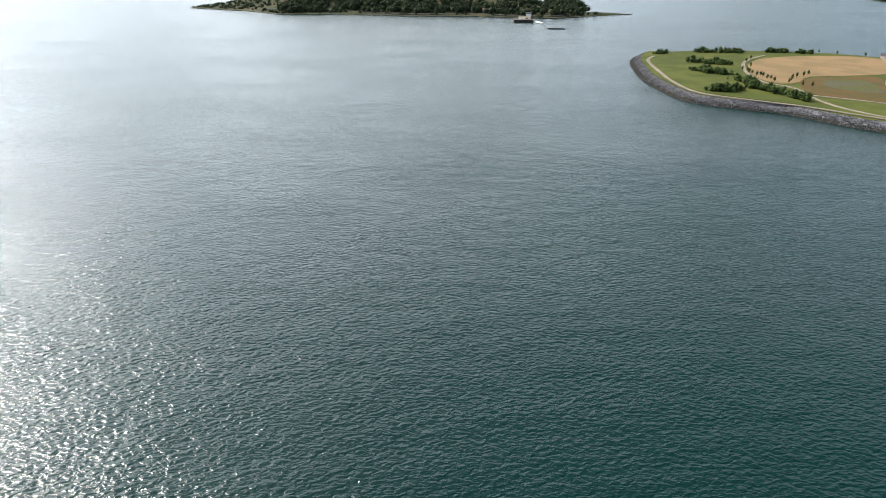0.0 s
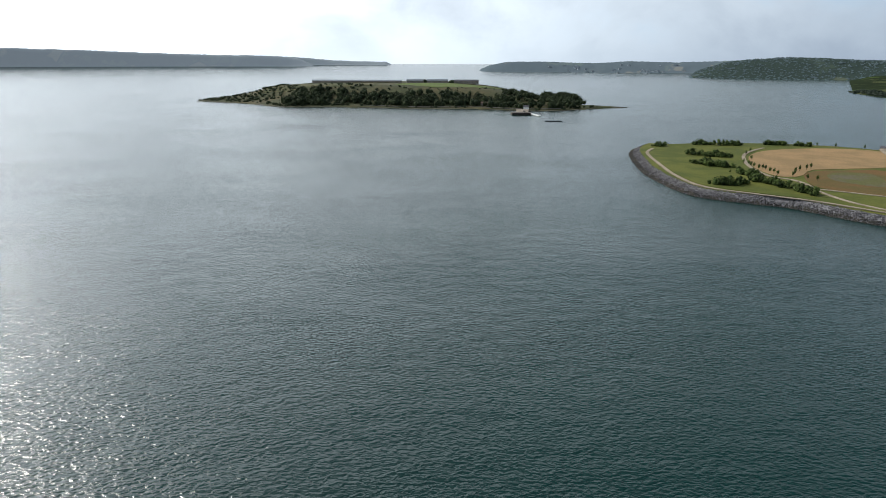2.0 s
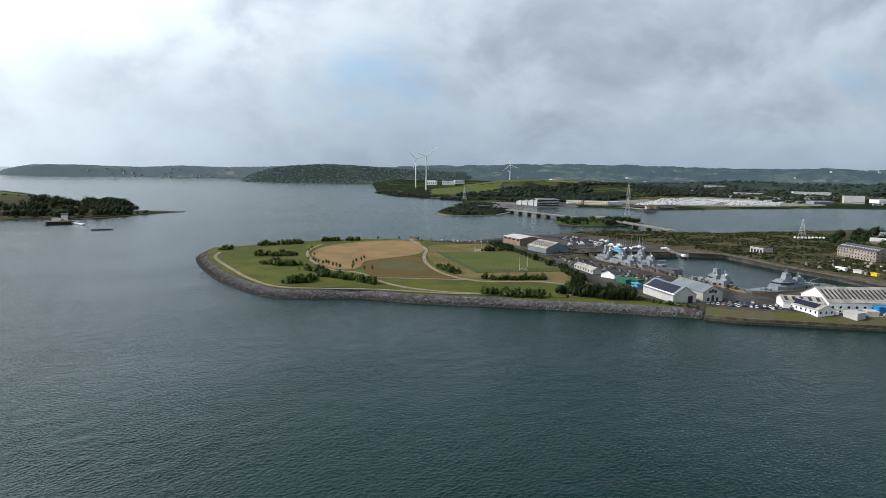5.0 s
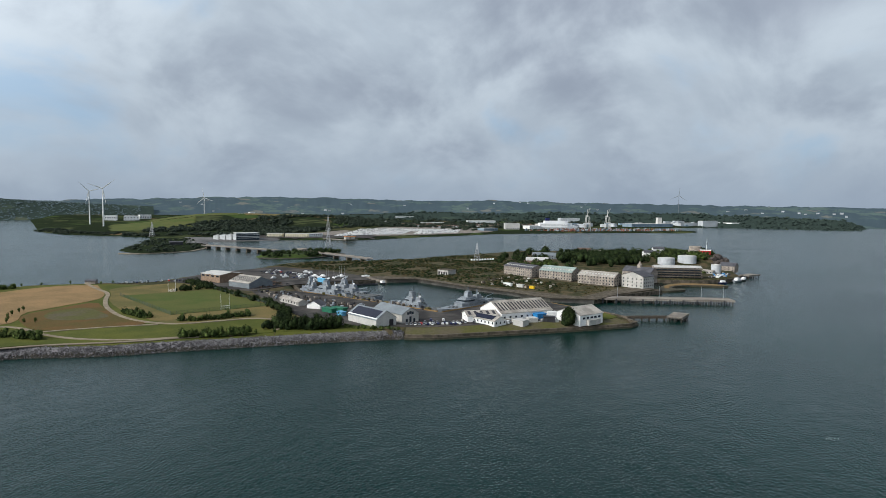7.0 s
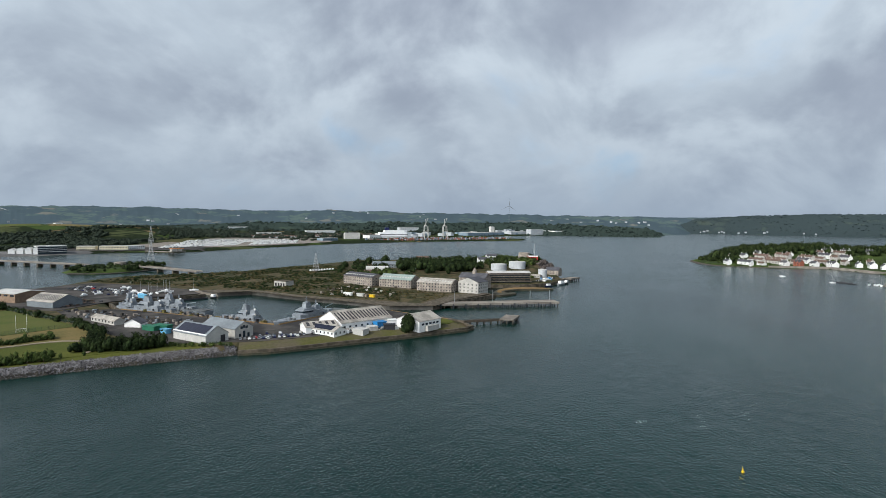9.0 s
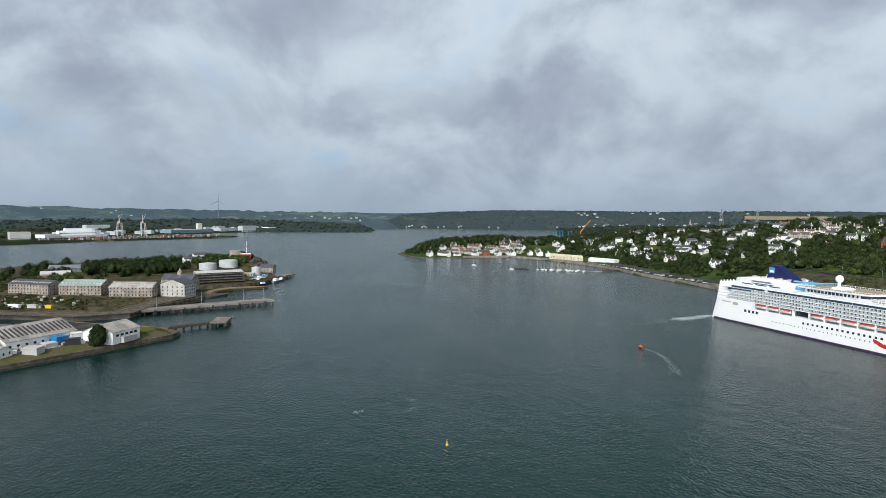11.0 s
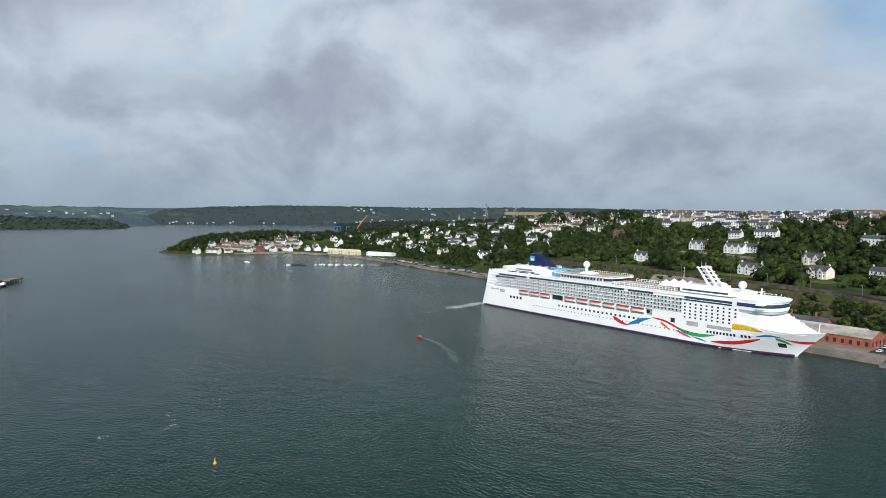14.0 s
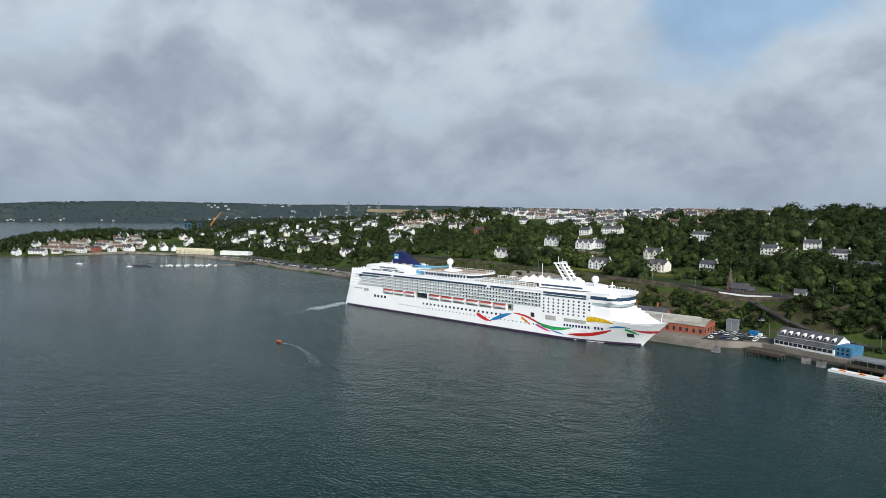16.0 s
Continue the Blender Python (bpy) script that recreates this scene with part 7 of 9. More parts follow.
patch("dry_slope", [(-420, 1400), (-330, 1345), (-200, 1330), (-135, 1360), (-150, 1440), (-300, 1470), (-400, 1480)], 10, spike_z, 0.6, "rough_grass", "brown rough grass on the fort's slope")
# ramparts and barracks
for line, hgt in (([(-330, 1520), (-250, 1505), (-120, 1500), (20, 1505), (90, 1515), (140, 1530)], 1.2),):
    drape("rampart", line, 9, sheet_z, hgt, "isle_ground", "grass-topped stone rampart of the fort", "rampart", hgt + 1)
for p, q, d, e, r, wl, rf, lb in (((-330, 1560), (-110, 1548), 14, 4.5, 2.6, "stone_wall", "grey_metal", "long grey-roofed prison block"), ((-95, 1528), (-55, 1526), 11, 5, 3, "stone_wall", "grey_metal", "long grey-roofed barrack block"),
                                  ((-45, 1526), (5, 1526), 11, 5, 3, "stone_wall", "grey_metal", "long grey-roofed barrack block"), ((20, 1540), (80, 1540), 12, 5, 3, "stone_wall", "slate", "dark barrack block in the fort")):
    block("fort_barrack", p, q, d, on_spike(p[0], p[1]) + 0.5, e, r, wl, rf, lb, "barracks", rows=(1.5,), cols=10, win=(1.1, 1.6), group="fort barracks")
block("lodge_house", (140, 1128), (149, 1126), 6, 2.2, 4.5, 2.4, "white", "slate", "small white house at the pier head", "house")
block("stone_ruin", (66, 1190), (80, 1186), 8, 3.0, 6.0, 2.5, "stone_wall", "tile_roof", "small stone house among trees", "house")
pier = thing("stone_pier", (124, 1040, 0), 0, "old stone pier with a dark timber head", "pier")
part("causeway", Shape().prism([(-6, 8), (14, 8), (26, 90), (4, 96)], -2, 2.6), "sand", pier, "pale stone causeway")
part("pier_head", Shape().box(-15, 16, -12, 12, -2, 4.2), "timber", pier, "dark timber pier head")
part("crane_house", Shape().house(5, 9, 3, 7, 4.2, 6.4, 1.2), "stone_wall", pier)
for x in np.arange(-14, 16, 3.2):
    part("pile", Shape().rod((x, -12.3, -2), (x, -12.3, 4.6), 0.4), "dark", pier)
jetty("gangway", (140, 1040), (152, 1006), 2.0, 2.0, "sloping white gangway to the pontoon", 9.0, "white")
jetty("pontoon", (147, 922), (172, 918), 4, 0.9, "dark floating pontoon off the pier", 8.0, "dark")

# ---------------------------------------------------------------- town houses
def chimney(owner, x, y, z0, z1, mat):
    part("chimney", Shape().box(x - 0.55, x + 0.55, y - 0.4, y + 0.4, z0, z1).box(x - 0.7, x + 0.7, y - 0.55, y + 0.55, z1, z1 + 0.25).rod((x - 0.25, y, z1), (x - 0.25, y, z1 + 0.9), 0.14).rod((x + 0.25, y, z1), (x + 0.25, y, z1 + 0.9), 0.14), mat, owner)


def town_house(style):
    """A house whose front looks along +y; built where it first stands and copied after that."""
    W, D, E, R, wall, roof, label, gables = STYLES[style]
    h = thing("house", (0, 0, -60), 0, label, "house", "town houses")
    part("wall", Shape().house(-W / 2, W / 2, -D / 2, D / 2, -4, E, R), wall, h)
    part("roof", Shape().gable(-W / 2, W / 2, -D / 2, D / 2, E, R, 0.4, 0.25), roof, h)
    for k in range(gables):
        x = -W / 2 + W * (k + 0.5) / gables if gables > 1 else W * 0.22
        g = W / max(gables, 2.6) * 0.62
        part("gable", Shape().house(x - g / 2, x + g / 2, 0, D / 2 + 1.3, -4, E - 0.2, R * 0.85, "y"), wall, h)
        part("gable_roof", Shape().gable(x - g / 2, x + g / 2, 0, D / 2 + 1.3, E - 0.2, R * 0.85, 0.3, 0.2, "y"), roof, h)
    front = D / 2 + 0.04
    cols = max(3, int(W / 3.2))
    rows = (0.9, 3.7) if E > 4.2 else (0.9,)
    n = gables if gables > 1 else 0
    window_grid(h, cols, -W / 2 + 0.4, W / 2 - 0.4, rows, 1.1, 1.5, front)
    if n:
        window_grid(h, n, -W / 2, W / 2, rows, 1.2, 1.6, D / 2 + 1.34)
    for k in range(max(2, int(W / 8))):
        m = max(2, int(W / 8))
        chimney(h, -W / 2 + 0.8 + (W - 1.6) * k / (m - 1), 0, E + R * 0.6, E + R + 1.1, wall)
    return h


STYLES = {
    "A": (22, 10, 6.2, 3.8, "white", "slate", "white twin-gabled villa with slate roof and chimneys", 3),
    "B": (14, 9, 5.8, 3.2, "white", "slate", "plain white two-storey house with slate roof", 0),
    "C": (18, 10, 6.0, 3.8, "pale_render", "slate", "cream gabled house with slate roof", 2),
    "D": (14, 9, 3.2, 2.8, "white", "tile_roof", "white bungalow with a brown tiled roof", 1),
    "E": (15, 8, 5.4, 3.2, "grey_render", "tile_roof", "pale semi-detached house with brown roof", 1),
    "F": (32, 8, 5.6, 3.2, "white", "slate", "white terrace of houses with slate roof", 0),
    "G": (24, 13, 7.2, 3.0, "white", "slate", "large white classical house with slate roof", 0),
    "H": (14, 10, 7.0, 4.0, "brick", "slate", "red brick gabled house among trees", 2),
    "K": (34, 8, 5.0, 3.0, "grey_render", "tile_roof", "grey terrace of houses with brown roof", 0),
    "S": (30, 9, 5.6, 3.6, "stone_wall", "slate", "grey stone gabled row with slate roof", 4),
}
first_house, HOUSES = {}, []


def place(style, x, y, turn=0.0, grow=1.0):
    z = float(town_z(np.array([x]), np.array([y]))[0]) + 0.2
    m = pose(x, y, z, 0, 0, turn)
    if style not in first_house:
        first_house[style] = town_house(style)
        first_house[style].matrix_basis = m
        ob = first_house[style]
    else:
        ob = copy_thing(first_house[style], m)
    HOUSES.append((x, y))
    return ob


# villas on the slope above the ship
for style, x, y, turn in (("A", 400, -664, -8), ("A", 352, -652, -6), ("B", 336, -656, -6), ("A", 285, -552, -14), ("C", 259, -614, -10), ("C", 236, -568, -16), ("B", 196, -580, -12), ("G", 240, -704, -8),
                          ("B", 350, -727, 0), ("B", 362, -729, 0), ("B", 396, -736, 0), ("B", 440, -836, 5), ("B", 420, -830, 0), ("E", 380, -797, -5), ("B", 392, -796, -5), ("G", 495, -884, 0), ("D", 525, -872, 6),
                          ("B", 566, -856, 10), ("D", 390, -866, 0), ("S", 87, -606, -4), ("B", 166, -660, -6), ("D", 149, -657, 4), ("G", 112, -645, -4), ("B", 136, -690, 0), ("B", 300, -845, 0), ("E", 276, -845, 6),
                          ("C", 1029, -664, 20), ("A", 994, -673, 22), ("A", 937, -668, 24), ("C", 880, -662, 24), ("A", 722, -622, 18), ("B", 995, -762, 20), ("A", 962, -770, 20), ("B", 901, -752, 16), ("C", 1068, -768, 20),
                          ("B", 748, -750, 15), ("C", 676, -720, 10), ("A", 684, -722, 12), ("D", 678, -774, 10), ("H", 598, -780, 8), ("A", 423, -594, -4), ("B", 1231, -706, 30), ("C", 1134, -690, 25), ("A", 1105, -640, 25)):
    place(style, x, y, turn)
# housing estates, in loose rows along the slope
def estate(poly, step, row, seed, styles, turn, hit=0.8):
    rg = random.Random(seed)
    xs, ys = [p[0] for p in poly], [p[1] for p in poly]
    y = max(ys)
    while y > min(ys):
        x = min(xs) + rg.uniform(0, step)
        while x < max(xs):
            px, py = x + rg.uniform(-3, 3), y + rg.uniform(-4, 4) + 0.08 * (x - min(xs))
            if inside_by(np.array([px]), np.array([py]), poly)[0] > 0 and rg.random() < hit:
                place(rg.choice(styles), px, py, turn + rg.uniform(-14, 14))
            x += step
        y -= row


estate([(740, -800), (900, -830), (820, -940), (650, -910)], 21, 30, 1, "BDDE", 14, 0.75)
estate([(560, -880), (720, -985), (640, -1060), (470, -1000), (450, -895)], 20, 34, 2, "BDEB", 6, 0.85)
estate([(60, -880), (300, -888), (440, -915), (430, -1015), (60, -1000)], 18, 34, 3, "DEEB", 0, 0.72)
estate([(150, -758), (300, -780), (330, -840), (160, -820)], 36, 40, 4, "BDE", 0, 0.4)
estate([(330, -810), (470, -830), (560, -880), (440, -900), (330, -880)], 24, 32, 12, "BDGB", 4, 0.75)
estate([(560, -800), (700, -790), (760, -850), (640, -900), (560, -870)], 24, 32, 13, "BABD", 10, 0.45)
estate([(900, -880), (1150, -960), (1080, -1080), (860, -1000)], 32, 44, 6, "BEB", 18, 0.4)
# the point: terraces behind the sea front
for style, x, y, turn in (("B", 1214, -338, 60), ("F", 1204, -366, 72), ("D", 1198, -392, 72), ("K", 1250, -400, 70), ("K", 1252, -440, 72), ("F", 1245, -480, 60), ("K", 1288, -420, 72), ("K", 1290, -460, 70), ("K", 1280, -500, 60),
                          ("B", 1196, -430, 70), ("H", 1192, -452, 70), ("B", 1192, -478, 60), ("A", 1184, -505, 50), ("F", 1300, -540, 58), ("F", 1275, -565, 52), ("A", 1340, -560, 55), ("A", 1330, -590, 50), ("F", 1310, -625, 48),
                          ("B", 1180, -545, 35), ("A", 1165, -560, 30), ("B", 1140, -566, 28), ("E", 1220, -540, 50), ("E", 1215, -580, 45), ("C", 1270, -650, 40), ("A", 1225, -640, 40), ("B", 1195, -620, 38), ("K", 1225, -505, 62), ("B", 1310, -395, 70), ("D", 1335, -380, 70), ("B", 1340, -430, 70)):
    place(style, x, y, turn - 45)
estate([(1195, -420), (1330, -400), (1350, -600), (1200, -600)], 24, 30, 9, "EEDK", 20, 0.4)
# cream castellated terrace by the marina and the covered station
for k in range(9):
    x, y = 1080 - k * 8.4, -546 - k * 2.6
    u = thing("terrace_house", (x, y, 4.0), 12, "cream gabled house in a seaside terrace", "house", "cream terrace")
    part("wall", Shape().house(-4, 4, -5, 4, -2, 6.6, 3.0, "y"), "cream", u)
    part("roof", Shape().gable(-4, 4, -5, 4, 6.6, 3.0, 0.2, 0.2, "y"), "cream", u)
    window_grid(u, 2, -3.6, 3.6, (0.9, 3.9), 1.1, 1.6, 4.04)
    HOUSES.append((x, y))
block("station_canopy", (1004, -580), (950, -600), 14, 4.0, 5.0, 1.5, "white", "white", "long white covered platform by the shore", "station")
drape("railway", [(1010, -606), (900, -590), (780, -566), (620, -556), (520, -500), (455, -447), (300, -446), (170, -450)], 11, town_z, 0.5, "tarmac", "railway bed along the shore", "railway")
drape("shore_road", [(1060, -552), (990, -564), (890, -566), (780, -548), (620, -537), (525, -480)], 8, town_z, 0.45, "concrete", "pale shore road with parked vehicles", "road")
quay_wall("sea_wall_town", [(1180, -398), (1178, -498), (1090, -536), (993, -553), (890, -553), (779, -536), (610, -524), (520, -470), (450, -424)], 4.0, "concrete", "pale stone sea wall of the town", 2.4)
park([(985, -559, 890, -560, 18, 4.1), (884, -560, 785, -543, 22, 4.1), (775, -542, 640, -532, 30, 4.1), (880, -567, 790, -552, 18, 4.1), (780, -551, 640, -540, 24, 4.1)], 90)

patch("scrub_bank", [(40, -462), (150, -452), (300, -450), (455, -452), (520, -505), (600, -556), (560, -574), (470, -545), (371, -517), (280, -503), (199, -493), (100, -486), (40, -486)], 5.0, town_z, 0.3, "cliff", "brown scrubby bank below the road", "bank")
patch("gravel_scar", [(270, -482), (345, -482), (350, -500), (300, -500)], 4.0, town_z, 0.6, "concrete", "bare grey scar on the bank", "bank")
# road on its retaining wall above the ship
ROAD = [(700, -640), (560, -590), (470, -556), (371, -528), (330, -519), (280, -511), (248, -506), (199, -500), (168, -496), (134, -494), (109, -491), (60, -492), (-40, -500)]
drape("hill_road", ROAD, 8.5, lambda x, y: town_z(x, y), 0.6, "tarmac", "grey road along the hillside", "road")
drape("retaining_wall", [(x, y + 5.5) for x, y in ROAD[2:]], 1.0, town_z, 2.4, "quay", "long grey retaining wall below the road", "wall", 3.5)
drape("garden_wall", [(440, -640), (380, -636), (320, -622), (286, -616)], 1.0, town_z, 3.2, "stone_wall", "grey stone garden wall", "wall", 1.5)
drape("ramp_road", [(138, -488), (120, -478), (100, -466), (70, -458), (30, -452), (-40, -446)], 9, town_z, 0.7, "tarmac", "road ramp down to the quay", "road")
drape("white_wall", [(162, -491.5), (143, -491), (126, -488.5)], 0.7, town_z, 2.2, "white", "white wall below the church", "wall")
drape("blue_fence", [(125, -488.5), (114, -486.5)], 0.4, town_z, 2.4, "navy_blue", "dark blue site fence beside the church", "fence")
drape("rocky_shore", [(118, -433), (92, -424), (70, -417), (20, -402)], 7, lambda x, y: 0 * x + 0.9, 0.2, "rock_wet", "dark weedy rocks below the quay", "rocks")
drape("point_foreshore", [(1179, -398), (1196, -350), (1214, -312), (1262, -300), (1326, -300), (1400, -338), (1472, -378)], 10, lambda x, y: 0 * x + 0.8, 0.2, "stone_dark", "brown rocky foreshore of the point", "beach")
block("gate_lodge", (113, -490), (106, -490), 6, float(town_z(np.array([110]), np.array([-490]))[0]), 3.0, 2.0, "white", "slate", "small white lodge at the road bend", "house")
park([(130, -481, 128, -470, 2, 12)], 50)

# church
ch = thing("church", (156, -497, float(town_z(np.array([156]), np.array([-497]))[0]) - 1.6), 0, "dark stone church with a slender pale spire", "church")
part("nave", Shape().house(-13, -1.8, -3.6, 3.6, -3, 3.8, 3.4), "stone_dark", ch, "dark stone nave")
part("nave_roof", Shape().gable(-13, -1.8, -3.6, 3.6, 3.8, 3.4), "slate", ch)
part("chancel", Shape().house(-17, -13, -2.4, 2.4, -3, 2.8, 2.4), "stone_dark", ch)
part("chancel_roof", Shape().gable(-17, -13, -2.4, 2.4, 2.8, 2.4), "slate", ch)
part("tower", Shape().box(-1.8, 1.8, -1.8, 1.8, -3, 7.6), "stone_dark", ch)
part("spire", Shape().rod((0, 0, 7.6), (0, 0, 19), 2.0, 0.1, 8), "quay", ch, "pale pointed stone spire")
part("door", Shape().box(-0.8, 0.8, 1.82, 1.95, 0, 2.5), "red", ch, "red church door")
window_grid(ch, 4, -12.4, -2.6, (1.0,), 0.7, 2.2, 3.64)
HOUSES.append((142, -502))
sp = thing("church", (1338, -1064, float(town_z(np.array([1338]), np.array([-1064]))[0])), 20, "distant grey church with a tall spire", "church")
part("nave", Shape().house(3, 34, -7, 7, -3, 9, 7), "stone_wall", sp)
part("nave_roof", Shape().gable(3, 34, -7, 7, 9, 7), "slate", sp)
part("tower", Shape().box(-3.6, 3.6, -3.6, 3.6, -3, 20), "stone_wall", sp)
part("spire", Shape().rod((0, 0, 20), (0, 0, 42), 4.0, 0.1, 8), "stone_wall", sp, "tall grey stone spire")
HOUSES += [(1338, -1064), (1350, -1064), (1325, -1050), (1312, -1040)]

# ---------------------------------------------------------------- cruise quay
sheet("cruise_quay", [(143, -412), (470, -412), (470, -446), (143, -446)], 3.7, "concrete", "pale concrete cruise quay", "quay", 4.5)
term = block("cruise_terminal", (154, -434), (250, -434), 24, 3.7, 6.0, 3.2, "brick", "sheet_roof", "long red brick terminal with pale skylights", "terminal", rows=(1.2,), cols=22, win=(1.6, 2.6), ends=4)
part("skylight", Shape().box(4, 90, 10.2, 13.8, 9.0, 9.9), "pale_metal", term, "long pale ridge skylight")
sta = block("station_house", (190, -462), (262, -462), 11, 4.6, 6.0, 3.2, "brick", "slate", "red brick station with tall chimneys", "station", rows=(1.2, 4.0), cols=16, win=(1.0, 1.6))
for x in (6, 20, 34, 48, 64):
    chimney(sta, x, 5.5, 7, 12.2, "brick")
block("heritage_kiosk", (141, -462), (148, -462), 6, 3.7, 7.5, 0, "grey_metal", "grey_metal", "grey lift tower by the station", "kiosk", flat=True)
HOUSES += [(200, -440), (170, -440), (220, -465)]
sheet("car_park", [(119, -437), (143, -423), (152, -423), (152, -470), (128, -470), (114, -462), (84, -452), (68, -448), (66, -424), (82, -428)], 3.75, "tarmac", "car park beside the cruise terminal", "ground", 4.5)
park([(124, -438, 148, -429, 8, 3.8), (121, -444, 149, -436, 9, 3.8), (122, -452, 150, -444, 9, 3.8), (126, -460, 148, -452, 7, 3.8)], 75)
van = thing("blue_van", (128, -456, 3.8), 160, "bright blue lorry in the car park", "van")
part("body", Shape().box(-4, 2.6, -1.2, 1.2, 0.6, 3.4), "blue", van)
part("cab", Shape().prism([(2.6, -1.1), (4.4, -1.0), (4.4, 1.0), (2.6, 1.1)], 0.6, 2.4), "white", van)
for u in (-2.6, 3.2):
    for v in (-1.1, 1.1):
        part("wheel", Shape().rod((u, v - 0.15, 0.5), (u, v + 0.15, 0.5), 0.5, None, 10), "dark", van)
quay_wall("quay_edge", [(470, -412), (300, -411.5), (143, -412), (143, -422), (119, -436), (114, -434), (70, -420), (20, -405), (-60, -372)], 3.9, "concrete", "pale stone quay edge", 2.4)
# restaurant on the quay and its deck
# slate roof and deep blue end are darkened to carry the cloud shadow
rest = block("quay_restaurant", (112, -440), (79, -429), 15, 3.8, 6.2, 3.6, "white", "slate", "white and blue restaurant with dormers on the quay", "restaurant", rows=(1.0,), cols=11, win=(2.4, 2.0))
part("lean_to", Shape().box(0, 35, -3.2, 0, -1, 3.2), "white", rest)
part("lean_to_roof", Shape().add([(-0.3, -3.6, 3.2), (35.3, -3.6, 3.2), (35.3, 0, 5.2), (-0.3, 0, 5.2)], [(0, 1, 2, 3)]), "slate", rest)
part("lean_to_window", Shape().box(0.6, 34.4, -3.3, -3.15, 0.9, 2.8), "glass", rest)
for k in range(13):
    part("glazing_bar", Shape().box(0.5 + k * 2.8, 0.75 + k * 2.8, -3.4, -3.2, 0.6, 3.0), "white", rest)
part("blue_end", Shape().box(34.9, 43.5, -2, 12, -1, 5.6), "blue_in_shadow", rest, "light blue corner block")
window_grid(rest, 3, 35.4, 43.0, (0.9, 3.3), 1.2, 1.4, -2.05)
for k in range(8):
    x = 3 + k * 4.2
    part("dormer", Shape().house(x - 1.1, x + 1.1, 0.6, 5, 5.6, 7.8, 1.0, "y"), "white", rest)
    part("dormer_window", Shape().box(x - 0.7, x + 0.7, 0.5, 0.62, 6.4, 7.8), "glass", rest)
jetty("timber_pier", (124, -419), (103, -413), 8, 3.0, "old dark timber pier stub", 4.0, "timber")
for x, y in ((138, -406), (91, -412), (83, -408)):
    dl = thing("mooring_dolphin", (x, y, 0), 8, "square concrete mooring block, darkened for cloud shadow", "mooring", "mooring blocks")
    # bank stone, darker than concrete, puts the cloud shadow into the block's colour
    part("block", Shape().box(-2.4, 2.4, -1.8, 1.8, -2, 2.8), "bank", dl)
    part("bollard", Shape().rod((0, 0, 2.8), (0, 0, 3.6), 0.35, 0.45, 8), "dark", dl)
deck = jetty("dining_deck", (70, -414), (34, -404), 16, 4.2, "covered timber dining deck over the water", 6.0, "timber")
part("canopy_roof", Shape().box(2, 34, -7, 3, 7.4, 7.7).box(2, 34, -7.4, -7.0, 6.8, 7.5), "grey_metal", deck, "long grey canopy roof")
cp = Shape()
for x in np.arange(2.5, 34, 4):
    cp.rod((x, -6.8, 4.2), (x, -6.8, 7.4), 0.12).rod((x, 2.8, 4.2), (x, 2.8, 7.4), 0.12)
part("canopy_posts", cp, "steel", deck)
jetty("floating_pier", (78, -402), (26, -388), 4.5, 1.0, "white floating pier with red boats", 8.0, "white")
for k in range(5):
    motor_boat(72 - k * 9, -400.4 + k * 2.4, 0.9, 160, 3.6, "small red inflatable boat on the floating pier", "red", "red boats")
part("ramp", Shape().rod((54, -396, 1), (52, -410, 4.2), 0.8), "steel", thing("access_ramp", (0, 0, 0), 0, "steel access ramp to the floating pier", "ramp"))


for poly in ([(296, -598), (340, -604), (430, -616), (440, -634), (380, -630), (320, -616), (290, -610)], [(214, -676), (262, -680), (266, -692), (212, -690)], [(470, -600), (560, -628), (590, -650), (560, -660), (480, -630)],
             [(440, -560), (560, -600), (620, -628), (610, -640), (540, -612), (440, -574)], [(380, -760), (450, -770), (455, -785), (380, -778)], [(480, -800), (560, -815), (560, -832), (480, -818)]):
    patch("garden_lawn", poly, 6.0, town_z, 0.35, "hill_lawn", "bright green terraced lawn between gardens")


# pylons on the ridge behind the town
for x, y, h in ((1133, -983, 50), (1060, -1010, 44)):
    lattice_tower(x, y, float(town_z(np.array([x]), np.array([y]))[0]) - 0.5, h, 9, "grey steel lattice pylon on the ridge")

# lamp posts and terraces
def lamp_post(x, y, z, h=9.0):
    l = thing("street_lamp", (x, y, z), 0, "slim grey street lamp", "street lamp", "street lamps")
    part("pole", Shape().rod((0, 0, -0.5), (0, 0, h), 0.13, 0.08), "steel", l)
    part("arm", Shape().rod((0, 0, h), (0, 1.6, h + 0.3), 0.07), "steel", l)
    part("lantern", Shape().box(-0.2, 0.2, 1.2, 2.0, h + 0.2, h + 0.4), "steel", l)
    return l


lamp0 = lamp_post(371, -524, float(town_z(np.array([371]), np.array([-524]))[0]))
for x, y in ((330, -515), (280, -507), (248, -502), (215, -499), (180, -494), (120, -488), (90, -488), (60, -488), (420, -540), (470, -552)):
    copy_thing(lamp0, pose(x, y, float(town_z(np.array([x]), np.array([y]))[0]), 0, 0, 0))
for x, y in ((140, -445), (118, -448), (98, -440), (112, -470), (85, -460), (60, -452)):
    copy_thing(lamp0, pose(x, y, 4.5, 0, 0, 0))

# more of the estates behind the villas, too far to tell apart singly
ew, er = Shape(), Shape()
est_rng = random.Random(57)
